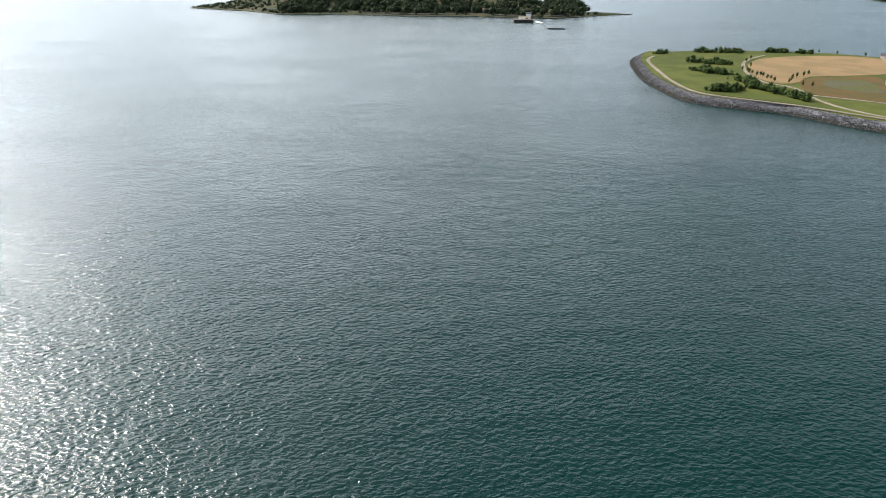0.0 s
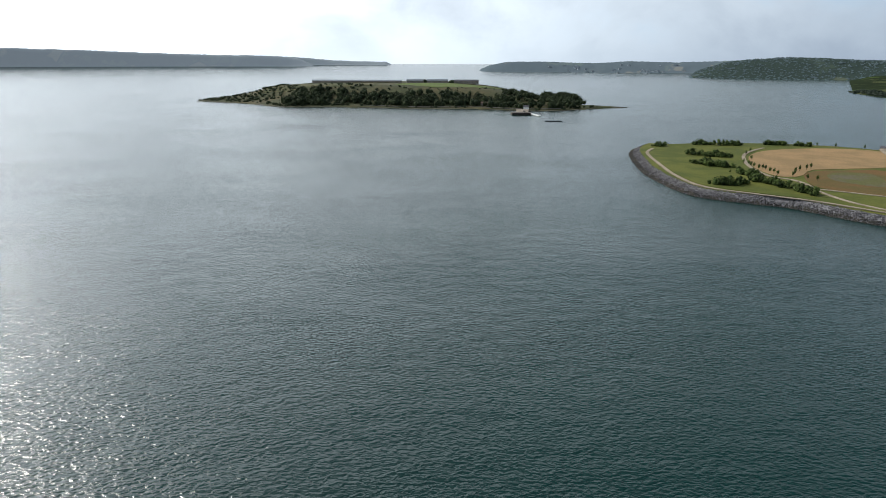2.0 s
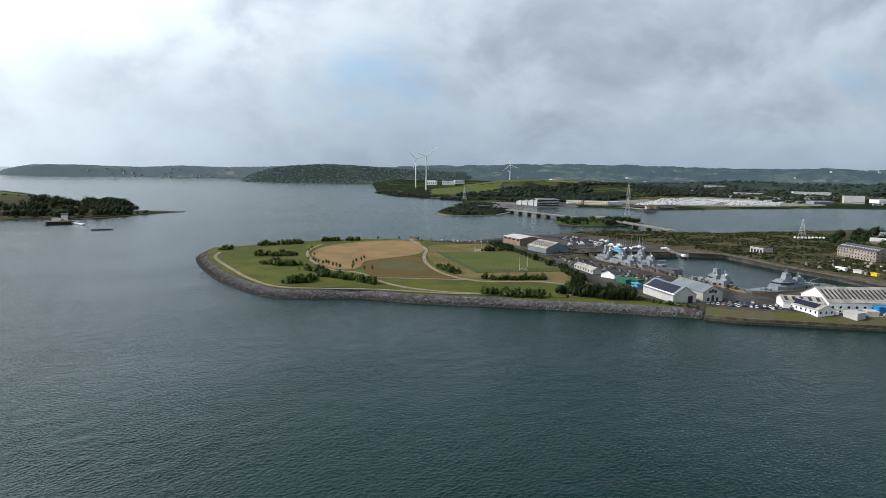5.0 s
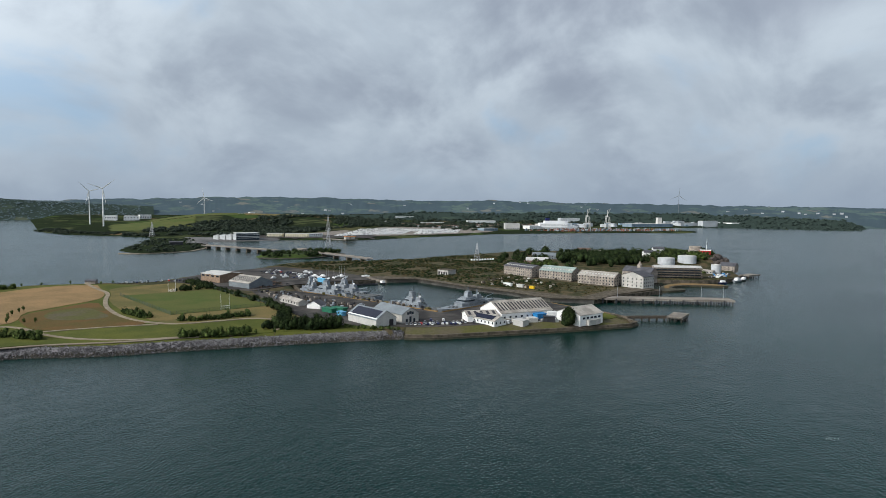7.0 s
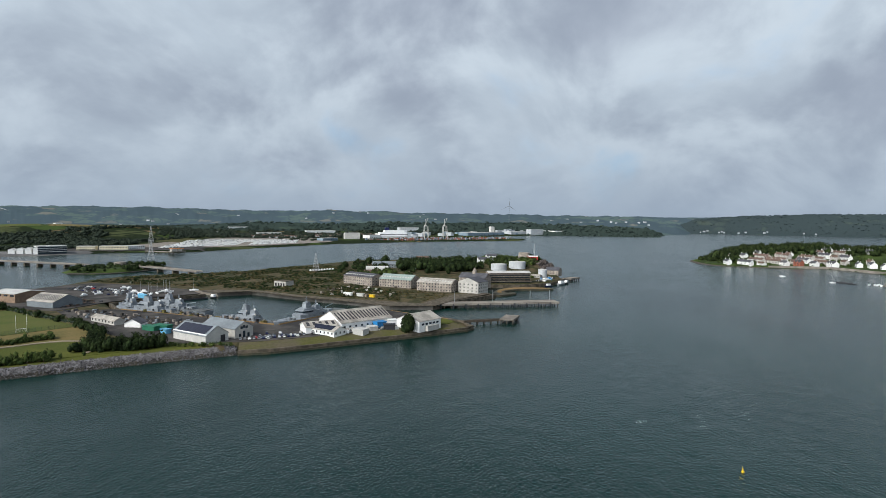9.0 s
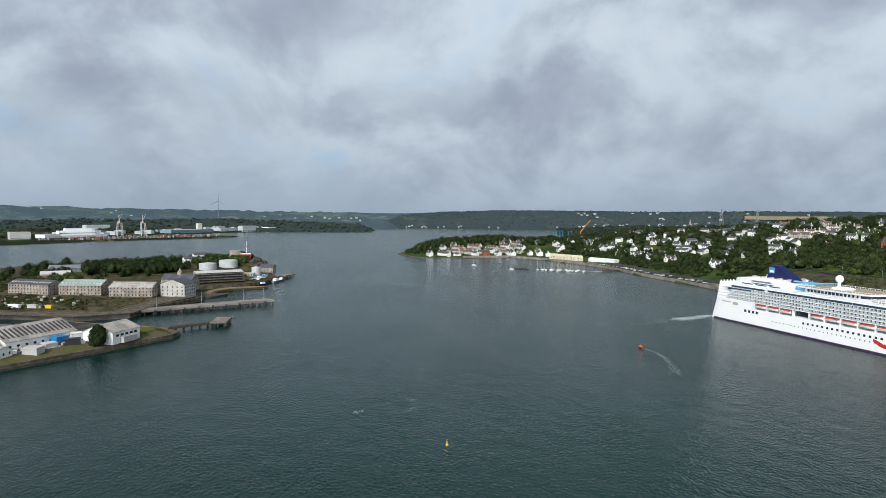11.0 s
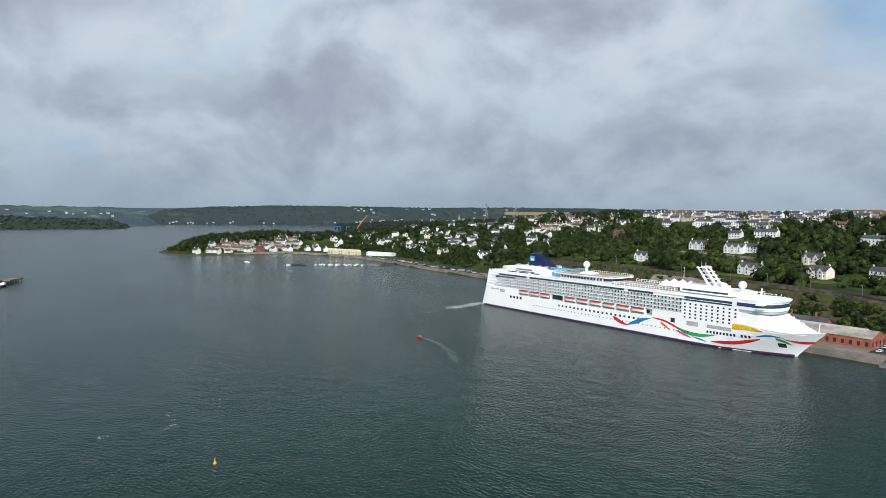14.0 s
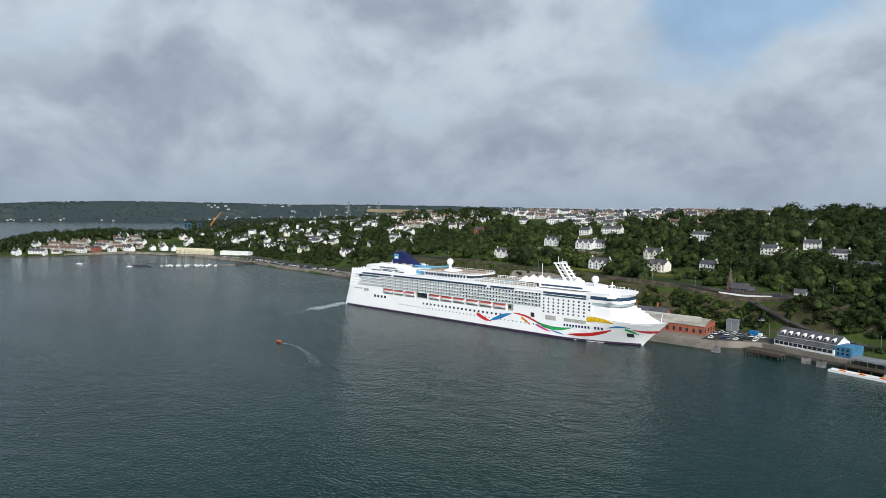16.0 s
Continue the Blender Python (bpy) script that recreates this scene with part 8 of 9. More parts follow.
for x, y, z, r, h in scatter([(880, -850), (1120, -900), (1330, -1080), (1250, -1280), (980, -1180), (760, -980)], 120, 58, town_z, (4, 7), (4, 5.5)):
    m = pose(x, y, z, 0, 0, 15 + est_rng.uniform(-20, 20))
    hs, rs = Shape().house(-r, r, -4, 4, -4, h + 1, 3), Shape().gable(-r, r, -4, 4, h + 1, 3)
    ew.add([m @ Vector(p) for p in hs.v], hs.f), er.add([m @ Vector(p) for p in rs.v], rs.f)
    HOUSES.append((x, y))
vw, vr = Shape(), Shape()
for x, y, z, r, h in scatter([(720, -690), (900, -680), (1140, -680), (1400, -690), (1480, -860), (1400, -1000), (1150, -900), (860, -840), (740, -800)], 105, 59, town_z, (4, 8), (4.5, 7)):
    m = pose(x, y, z, 0, 0, 10 + est_rng.uniform(-25, 25))
    hs, rs = Shape().house(-r, r, -4, 4, -4, h + 1, 3), Shape().gable(-r, r, -4, 4, h + 1, 3)
    vw.add([m @ Vector(p) for p in hs.v], hs.f), vr.add([m @ Vector(p) for p in rs.v], rs.f)
    HOUSES.append((x, y))
tagged(part("villa_walls", vw, "white"), "pale grey houses between trees on the far slope", "houses", kind="stuff")
tagged(part("villa_roofs", vr, "slate"), "slate roofs between trees on the far slope", "roofs", kind="stuff")
tagged(part("estate_walls", ew, "white"), "white houses of the upper estate", "houses", kind="stuff")
tagged(part("estate_roofs", er, "slate"), "slate roofs of the upper estate", "roofs", kind="stuff")

# ---------------------------------------------------------------- woods and gardens of the hill
spots_x, spots_y = np.array([h[0] for h in HOUSES]), np.array([h[1] for h in HOUSES])


VILLA_LAWNS = ([(300, -628), (372, -645), (440, -652), (440, -630), (372, -622), (300, -606)], [(430, -735), (520, -752), (640, -770), (650, -748), (540, -728), (440, -715)], [(180, -690), (262, -692), (266, -670), (180, -668)],
               [(262, -542), (310, -546), (316, -530), (262, -526)], [(400, -582), (450, -588), (452, -572), (402, -566)], [(330, -722), (412, -730), (412, -708), (330, -702)], [(214, -556), (250, -560), (252, -542), (216, -538)],
               [(840, -720), (930, -735), (930, -712), (845, -700)], [(1000, -745), (1100, -752), (1100, -728), (1004, -722)])


def clear_of_houses(x, y):
    ok = np.ones(len(x), bool)
    for hx, hy in zip(spots_x, spots_y):
        near = hx < 600
        ok &= ~((np.abs(x - hx) < (14 if near else 9)) & (y - hy < (31 if near else 13)) & (y - hy > -9))
    for poly in VILLA_LAWNS:
        ok &= ~(inside_by(x, y, poly) > -1.0)
    road = np.array(ROAD)
    ok &= np.abs(y - np.interp(x, road[::-1, 0], road[::-1, 1])) > 7
    return ok


SLOPE = [(-120, -506), (60, -505), (170, -506), (330, -530), (470, -570), (600, -620), (700, -660), (700, -860), (560, -850), (420, -880), (200, -880), (-120, -880)]
for poly in VILLA_LAWNS:
    patch("villa_lawn", poly, 4.0, town_z, 0.35, "lawn", "sunny garden lawn below the villas")
grove("hillside_wood", scatter(SLOPE, 900, 31, town_z, (3.2, 8.5), (4.5, 14), clear_of_houses), "leaf", "mixed green trees on the hillside", "trees")
grove("hillside_wood", scatter([(-120, -520), (90, -515), (150, -560), (190, -600), (230, -640), (225, -700), (330, -740), (330, -800), (200, -860), (-120, -880)], 520, 32, town_z, (7, 13), (12, 23), clear_of_houses), "leaf_wood", "tall dense wood on the hillside", "trees")
WEST = [(560, -600), (700, -600), (800, -605), (900, -620), (1040, -625), (1150, -600), (1210, -660), (1420, -640), (1560, -800), (1640, -1150), (1100, -1150), (700, -1000), (640, -860)]
grove("hillside_wood", scatter(SLOPE, 420, 131, town_z, (5, 11), (9, 18), clear_of_houses), "leaf_wood", "dark mature trees on the hillside", "trees")
grove("western_wood", scatter(WEST, 1250, 33, town_z, (5, 10.5), (8, 17), clear_of_houses), "leaf_wood", "thick dark woods between the villas", "trees")
grove("western_wood", scatter(WEST, 420, 34, town_z, (3.5, 6), (6, 10), clear_of_houses), "leaf", "lighter trees between the villas", "trees")
grove("point_wood", scatter([(1300, -330), (1440, -385), (1560, -590), (1590, -760), (1420, -680), (1350, -540), (1340, -450), (1345, -380)], 380, 35, town_z, (6, 11), (12, 22), clear_of_houses), "leaf_wood", "dark trees along the wooded point", "trees")
grove("point_wood", scatter([(1285, -345), (1400, -390), (1450, -560), (1390, -700), (1225, -690), (1300, -610), (1322, -480)], 190, 135, town_z, (5, 9), (9, 17), clear_of_houses), "leaf_wood", "tall dark trees above the terraces", "trees")
grove("point_gardens", scatter([(1190, -330), (1330, -320), (1340, -600), (1180, -600), (1185, -440)], 120, 36, town_z, (2.5, 4.5), (4, 7), clear_of_houses), "leaf", "garden trees between the terraces", "trees")
grove("crest_trees", scatter([(0, -870), (700, -960), (900, -1000), (900, -1300), (0, -1200)], 330, 37, town_z, (3.5, 6.5), (6, 11), clear_of_houses), "leaf_dark", "trees among the houses on the ridge", "trees")
grove("cliff_scrub", scatter([(60, -470), (160, -470), (380, -480), (460, -500), (440, -530), (330, -508), (160, -484), (60, -482)], 240, 38, town_z, (1.5, 3.6), (1.5, 4), None), "leaf", "rough scrub on the bank below the road", "scrub", BUSHES)
grove("bank_trees", scatter([(150, -466), (215, -476), (205, -490), (150, -484), (100, -478), (40, -470), (40, -482)], 60, 39, town_z, (2.5, 4.5), (4, 7), None), "leaf_dark", "trees on the bank beside the church", "trees")
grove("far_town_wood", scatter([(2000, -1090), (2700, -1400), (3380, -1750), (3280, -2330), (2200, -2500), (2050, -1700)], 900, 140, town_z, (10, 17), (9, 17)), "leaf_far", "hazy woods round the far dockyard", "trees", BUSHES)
grove("far_town_wood", scatter([(1100, -1150), (1650, -1050), (1850, -1100), (2150, -1650), (2200, -2500), (900, -2500), (800, -1300)], 1100, 40, town_z, (8, 14), (10, 16)), "leaf_dark", "far woods between the estates", "trees", BUSHES)
grove("garden_hedges", scatter([(60, -720), (330, -700), (560, -690), (900, -760), (900, -1000), (60, -1000)], 420, 41, town_z, (1.4, 3.0), (1.5, 3.5), clear_of_houses), "leaf", "garden hedges and bushes", "hedges", BUSHES)
grove("bank_thicket", scatter([(-100, -452), (40, -456), (100, -470), (128, -484), (100, -486), (-100, -492)], 420, 42, town_z, (3.0, 6.5), (4, 9), None), "leaf_wood", "dark thicket between the road bends", "trees")
grove("bank_thicket", scatter([(-100, -428), (60, -450), (90, -458), (60, -456), (-100, -444)], 190, 43, town_z, (1.8, 3.6), (2.5, 5), None), "leaf_wood", "dark hedge above the quay", "trees", BUSHES)
grove("station_trees", scatter([(140, -470), (180, -474), (230, -476), (240, -488), (190, -490), (140, -486)], 80, 44, town_z, (2.5, 4.8), (3, 7), None), "leaf", "bright trees behind the station", "trees")


# trees and houses on the far hills
def on_ridge(tops, r0, r1, az, k):
    r = r0 + (r1 - r0) * k
    low = float(sea_level(r0)) - 4
    top = 86 + r1 * math.tan(radians(float(np.interp(az, [t[0] for t in tops], [t[1] for t in tops]))))
    return r * math.sin(radians(az)), r * math.cos(radians(az)), low + (max(top, low) - low) * float(smooth01(np.array([k * 1.08]))[0])


HILL_WEST = ((98.5, -1.1), (100, -0.45), (103, 0.02), (108, 0.32), (113, 0.45), (120, 0.42), (127, 0.38), (133, 0.45), (150, 0.35))
HILL_WOOD = ((20.4, -1.7), (21.5, -0.75), (23.5, -0.1), (26, 0.18), (28.3, 0.30), (31, 0.18), (34, 0.05), (37, -0.1), (41, -0.3))
HEAD_WEST = ((2.2, -1.3), (2.8, -0.95), (4.0, -0.42), (5.5, -0.12), (9, -0.10), (13, -0.22), (16, -0.02), (20, -0.10), (26, 0.1), (36, 0.12))
HILL_SOUTH = ((33, 0.0), (36, 0.25), (40, 0.3), (46, 0.54), (53, 0.62), (60, 0.46), (66, 0.42), (71, 0.48), (78, 0.36), (83, 0.30), (89, 0.22), (95, 0.16), (101, 0.10), (108, 0.14))


def ridge_trees(tops, r0, r1, az0, az1, n, seed, size, mat, label, lump=0.62):
    rr, spots = random.Random(seed), []
    for _ in range(n):
        az, k = rr.uniform(az0, az1), rr.uniform(0.02, 1.0)
        if rr.random() < lump + 0.5 * float(ripple(np.array([az * 9.0]), np.array([k * 40.0]), 14.0)[0]):
            x, y, z = on_ridge(tops, r0, r1, az, k)
            q = rr.uniform(0, 1) ** 2
            spots.append((x, y, z - 2, size * (0.7 + q), size * (0.6 + 0.7 * q)))
    grove("far_hill_trees", spots, mat, label, "trees", FAR_LUMPS)


# crowns use far-land materials, with haze in colour and emission
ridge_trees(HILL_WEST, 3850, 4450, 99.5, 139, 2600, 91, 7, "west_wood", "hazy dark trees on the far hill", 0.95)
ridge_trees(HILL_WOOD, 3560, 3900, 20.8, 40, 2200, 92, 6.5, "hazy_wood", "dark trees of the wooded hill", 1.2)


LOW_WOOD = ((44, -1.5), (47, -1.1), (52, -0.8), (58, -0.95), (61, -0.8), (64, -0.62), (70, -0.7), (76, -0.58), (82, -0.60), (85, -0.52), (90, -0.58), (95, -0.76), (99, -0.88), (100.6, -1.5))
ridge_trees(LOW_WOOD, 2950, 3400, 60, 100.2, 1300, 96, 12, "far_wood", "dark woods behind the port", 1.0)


def ridge_houses(tops, r0, r1, az0, az1, k0, k1, n, seed, label):
    rr, walls, roofs = random.Random(seed), Shape(), Shape()
    for _ in range(n):
        az = rr.uniform(az0, az1)
        x, y, z = on_ridge(tops, r0, r1, az, rr.uniform(k0, k1))
        m = pose(x, y, z, 0, 0, rr.uniform(-30, 30) - az)
        w_ = rr.uniform(5, 9)
        hs, rs = Shape().house(-w_, w_, -4, 4, -5, 4.5, 3), Shape().gable(-w_, w_, -4, 4, 4.5, 3)
        walls.add([m @ Vector(p) for p in hs.v], hs.f), roofs.add([m @ Vector(p) for p in rs.v], rs.f)
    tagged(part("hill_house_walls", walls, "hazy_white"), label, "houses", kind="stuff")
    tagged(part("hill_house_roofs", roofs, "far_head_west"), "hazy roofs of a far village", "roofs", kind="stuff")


def hill_west_z(x, y):
    r, az = np.hypot(x, y), np.degrees(np.arctan2(x, y)) % 360
    top = 86 + 4450 * np.tan(np.radians(np.interp(az, [t[0] for t in HILL_WEST], [t[1] for t in HILL_WEST])))
    return top * smooth01((r - 3850) / 600 * 1.08) + 4


patch("far_stubble", crest_band(132.6, 139.2, 4130, 4215), 12, hill_west_z, 4.0, "hazy_gold", "golden stubble field on the far ridge")
ridge_houses(HEAD_WEST, 4200, 4500, 9, 20.5, 0.1, 0.6, 38, 81, "pale village houses on the far headland")
ridge_houses(HILL_SOUTH, 3300, 4750, 42, 100, 0.1, 0.8, 45, 83, "scattered pale farmhouses on far hills")
ridge_houses(HILL_WEST, 3850, 4450, 119, 139, 0.12, 0.75, 45, 84, "pale houses of a far hillside suburb")
grove("shore_trees", scatter([(600, -566), (760, -580), (900, -600), (1040, -612), (1150, -600), (1150, -660), (600, -640)], 330, 45, town_z, (3, 6), (4, 9), clear_of_houses), "leaf_wood", "trees along the railway", "trees")
grove("point_wood", scatter([(1225, -325), (1320, -312), (1420, -365), (1440, -420), (1320, -380), (1230, -350)], 60, 46, town_z, (4, 7), (6, 12), clear_of_houses), "leaf_wood", "dark trees on the point's tip", "trees")


# ---------------------------------------------------------------- far shore works
def ring_at(x, y):
    return float(ring_z(np.array([x]), np.array([y]))[0])


def turbine(x, y, hub, blade, turn, spin, label, girth=1.0, skin="white"):
    z = ring_at(x, y) if x < 4200 else 30.0
    t = thing("wind_turbine", (x, y, z), turn, label, "wind turbine", "wind turbines")
    h = hub - z
    part("tower", Shape().rod((0, 0, -6), (0, 0, h), 2.3 * girth, 1.3 * girth, 14), skin, t)
    part("nacelle", Shape().box(-1.8, 1.8, -3, 6.5, h - 1.8, h + 2.0), "grey_render", t)
    part("hub", Shape().dome(0, -3.4, h, 1.7, 1.0, 10, True), skin, t)
    for k in range(3):
        a = radians(spin + 120 * k)
        ux, uz = math.sin(a), math.cos(a)
        b = Shape()
        for i, (r, w) in enumerate(((1.2, 0.9), (blade * 0.2, 1.7), (blade * 0.6, 1.0), (blade, 0.25))):
            cx, cz = ux * r, h + uz * r
            b.v += [(cx + uz * w, -3.6, cz - ux * w), (cx, -3.2, cz), (cx - uz * w, -3.6, cz + ux * w), (cx, -4.0, cz)]
            if i:
                b.f += [((i - 1) * 4 + q, (i - 1) * 4 + (q + 1) % 4, i * 4 + (q + 1) % 4, i * 4 + q) for q in range(4)]
        b.f.append((12, 13, 14, 15))
        part("blade", b, skin, t)
    return t


turbine(1333, 1750, 131, 46, -37, 50, "tall white wind turbine on the far point")
turbine(1420, 1930, 125, 44, -37, 75, "tall white wind turbine behind another")
turbine(2120, 2120, 112, 42, -45, 110, "white wind turbine in far fields")
turbine(3990, 218, 160, 55, -87, 5, "lone pale grey wind turbine above the port", 0.7, "grey_metal")

# college by the bridge
col = block("college_building", (1117, 1022), (1161, 992), 30, 4, 15, 0, "glass", "pale_metal", "modern glass and white college block", "college", flat=True)
for k in range(4):
    part("floor_band", Shape().box(-0.4, 53.5, -0.4, 30.4, 3.0 + 3.6 * k, 3.7 + 3.6 * k), "white", col)
for k in range(4):
    block("college_wing", (1090 + k * 8, 1066 - k * 12), (1096 + k * 8, 1056 - k * 12), 20, 4, 9 + k, 2, "white", "pale_metal", "white gabled college wing", "college", along="y", group="college wings")
for p, q, d, e, wl, lb in (((1240, 1036), (1256, 1002), 25, 9, "cream", "curved cream laboratory building"), ((1262, 996), (1290, 945), 26, 9, "cream", "long cream laboratory building"), ((1290, 958), (1345, 940), 30, 8, "white", "white flat-roofed works hall")):
    b = block("laboratory", p, q, d, 4, e, 0, wl, "pale_metal", lb, "laboratory", flat=True, rows=(1.4, 5.0), cols=10, win=(3.0, 1.5), group="laboratories")
drape("point_beach", [(742, 935), (748, 898), (830, 871), (922, 918), (960, 958)], 12, lambda x, y: 0 * x + 0.9, 0.2, "sand", "pale shingle beach of the near point", "beach")
block("bridge_house", (905, 1000), (925, 985), 10, 4, 5, 2, "dark", "slate", "dark long shed on the point", "shed")
for p, q, e, lb in (((1830, 2395), (1860, 2360), 20, "white works building"), ((1880, 2340), (1925, 2300), 20, "grey and white works tower"), ((2030, 2420), (2075, 2400), 18, "white works block"), ((2470, 2255), (2510, 2230), 18, "white chemical works"), ((2600, 2280), (2625, 2265), 20, "white chemical works")):
    block("far_works", p, q, 30, ring_at(*p), e, 0, "white", "white", "distant " + lb + " among trees", "works", flat=True, rows=(5, 11), cols=5, win=(6, 2), group="far works")
patch("far_car_park", [(1360, 960), (1440, 830), (1680, 705), (1900, 660), (2200, 800), (2140, 1010), (1760, 1060), (1500, 1080)], 12, ring_z, 0.7, "concrete", "great grey compound of parked vehicles")
rg = random.Random(8)
cw, cd = Shape(), Shape()
for r in range(44):
    for c in range(48):
        u, v = c / 47, r / 43
        if rg.random() < 0.78 and not (0.52 < u < 0.60 and v < 0.5) and r % 11:
            x = 1375 + 360 * u + 330 * v + rg.uniform(-2, 2)
            y = 925 - 200 * u + 120 * v + rg.uniform(-1, 1)
            h, z = rg.uniform(1.6, 2.9), ring_at(x, y) + 0.6
            (cw if rg.random() < 0.74 else cd).prism([(x - 2.4, y - 1.0), (x + 2.4, y - 1.0), (x + 2.4, y + 1.0), (x - 2.4, y + 1.0)], z, z + h, False, 1.08)
tagged(part("stored_vehicles", cw, "white"), "rows of white stored vehicles", "vehicles", kind="stuff")
tagged(part("stored_vehicles", cd, "steel"), "rows of silver stored vehicles", "vehicles", kind="stuff")
lattice_tower(1135, 1313, 2, 36, 10, "grey steel lattice pylon on the point")
lattice_tower(1589, 1091, 6, 48, 12, "tall grey lattice pylon by the works")
lattice_tower(1061, 729, -1, 40, 10, "grey lattice pylon beside the islet")
pump = jetty("loading_platform", (1223, 796), (1254, 781), 14, 7, "pile-borne loading platform with an orange roof", 6.0)
part("platform_roof", Shape().box(2, 30, -5, 5, 12, 13), "orange", pump)
part("platform_frame", Shape().box(3, 12, -4, 4, 7, 12).box(18, 27, -4, 4, 7, 12), "grey_render", pump)
jetty("access_jetty", (1262, 880), (1240, 795), 4, 5, "long access jetty to the platform", 12.0)


def road_bridge(p, q, top, n, label):
    L, turn = math.hypot(q[0] - p[0], q[1] - p[1]), math.degrees(math.atan2(q[1] - p[1], q[0] - p[0]))
    b = thing("road_bridge", (p[0], p[1], 0), turn, label, "bridge")
    part("deck", Shape().box(0, L, -5, 5, top - 1.3, top), "mud_flat", b)
    part("parapet", Shape().box(0, L, -5.2, -4.8, top, top + 1.1).box(0, L, 4.8, 5.2, top, top + 1.1), "concrete", b)
    for i in range(n):
        x = L * (i + 0.5) / n
        part("pier", Shape().box(x - 1.6, x + 1.6, -4.4, 4.4, -3, top - 1.6), "quay", b)
    return b


road_bridge((908, 913), (868, 706), 6.5, 7, "low concrete road bridge on square piers")
road_bridge((886, 654), (801, 476), 6.5, 5, "low concrete road bridge to the islet")
fort = thing("islet_fort", (868, 650, 4), 0, "squat ruined tower on the islet", "tower")
part("wall", Shape().rod((0, 0, -1), (0, 0, 8), 9, 8.5, 16), "stone_wall", fort)
grove("islet_trees", scatter(ISLET, 120, 50, lambda x, y: 0 * x + 4.0, (2.5, 5.0), (4, 9), lambda x, y: inside_by(x, y, ISLET) > 9), "leaf_dark", "dark bushes and trees on the islet", "trees")
drape("islet_rocks", [(782, 668), (800, 614), (842, 595), (926, 606)], 9, lambda x, y: 0 * x + 1.2, 0.2, "rock_wet", "dark rocky rim of the islet", "rocks")
WOODS_R = [(1130, 1330), (1180, 1250), (1260, 1060), (1340, 1020), (1600, 1120), (1900, 1060), (2100, 900), (2250, 1000), (2000, 1300), (1500, 1500), (1250, 1480)]
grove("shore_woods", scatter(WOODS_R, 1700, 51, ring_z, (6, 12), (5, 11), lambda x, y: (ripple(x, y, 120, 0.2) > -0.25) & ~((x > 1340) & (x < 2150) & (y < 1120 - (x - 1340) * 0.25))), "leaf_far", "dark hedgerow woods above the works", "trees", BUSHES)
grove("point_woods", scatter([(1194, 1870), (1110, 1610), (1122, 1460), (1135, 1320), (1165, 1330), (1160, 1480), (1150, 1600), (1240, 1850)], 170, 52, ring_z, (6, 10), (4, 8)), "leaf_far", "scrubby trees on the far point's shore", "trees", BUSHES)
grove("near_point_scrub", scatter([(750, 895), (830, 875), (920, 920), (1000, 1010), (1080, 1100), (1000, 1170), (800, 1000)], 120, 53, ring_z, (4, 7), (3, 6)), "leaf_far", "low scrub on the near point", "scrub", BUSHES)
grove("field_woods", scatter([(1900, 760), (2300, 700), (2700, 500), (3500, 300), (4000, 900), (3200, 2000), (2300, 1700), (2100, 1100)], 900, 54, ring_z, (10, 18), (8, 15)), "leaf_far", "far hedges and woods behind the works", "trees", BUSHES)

# port: sheds, containers, ferry and cranes
for p, q, d, e, wl, lb in (((2156, 708), (2180, 660), 40, 22, "pale_metal", "grey port silo building"), ((2240, 640), (2300, 600), 40, 12, "white", "white port warehouse"), ((2420, 640), (2520, 560), 50, 14, "pale_metal", "pale port warehouse"), ((1960, 720), (2020, 690), 30, 9, "port_blue", "pale blue port shed"),
                           ((2720, 330), (2900, 180), 60, 14, "port_blue", "long pale blue port shed"), ((2880, 240), (2890, 225), 20, 40, "pale_metal", "tall grey port silo"), ((2960, 150), (3060, 60), 50, 16, "far_white", "pale port buildings"), ((3110, -60), (3260, -220), 60, 18, "white", "long white works hall"),
                           ((3000, 60), (3060, 0), 30, 26, "far_white", "pale tall works block"), ((3300, -240), (3420, -330), 50, 22, "white", "white works with round tanks")):
    block("port_building", p, q, d, 3, e, 0, wl, "pale_metal", "distant " + lb + " at the harbour", "port building", flat=True, rows=(3,), cols=8, win=(4, 2), group="port buildings")
cn = [Shape() for _ in range(4)]
for k in range(420):
    x, y = 2080 + rg.uniform(0, 330), 0
    y = 470 - (x - 2080) * 1.1 + rg.uniform(0, 150)
    h = rg.choice((2.6, 5.2, 7.8))
    rg.choice(cn).box(x - 6, x + 6, y - 1.3, y + 1.3, 3.5, 3.5 + h)
for s, m, lb in zip(cn, ("brick", "tile_roof", "far_white", "port_blue"), ("rust red", "brown", "white", "faded blue")):
    tagged(part("containers", s, m), "stacks of " + lb + " shipping containers", "containers", kind="stuff")
fer = thing("ferry", (2330, 560, 0), -58, "distant white car ferry at the port", "ship")
part("hull", hull_mesh(170, 24, 12), "ship_white", fer)
part("superstructure", Shape().prism([(-70, -11), (40, -11), (62, 0), (40, 11), (-70, 11)], 10, 26).prism([(-50, -9), (30, -9), (44, 0), (30, 9), (-50, 9)], 26, 34), "ship_white", fer)
part("funnel", Shape().prism([(-46, -4), (-30, -4), (-30, 4), (-46, 4)], 34, 44), "navy_blue", fer)
part("window_row", Shape().prism([(-69, -11.1), (40, -11.1), (61, 0), (40, 11.1), (-69, 11.1)], 17, 19, True), "glass", fer)


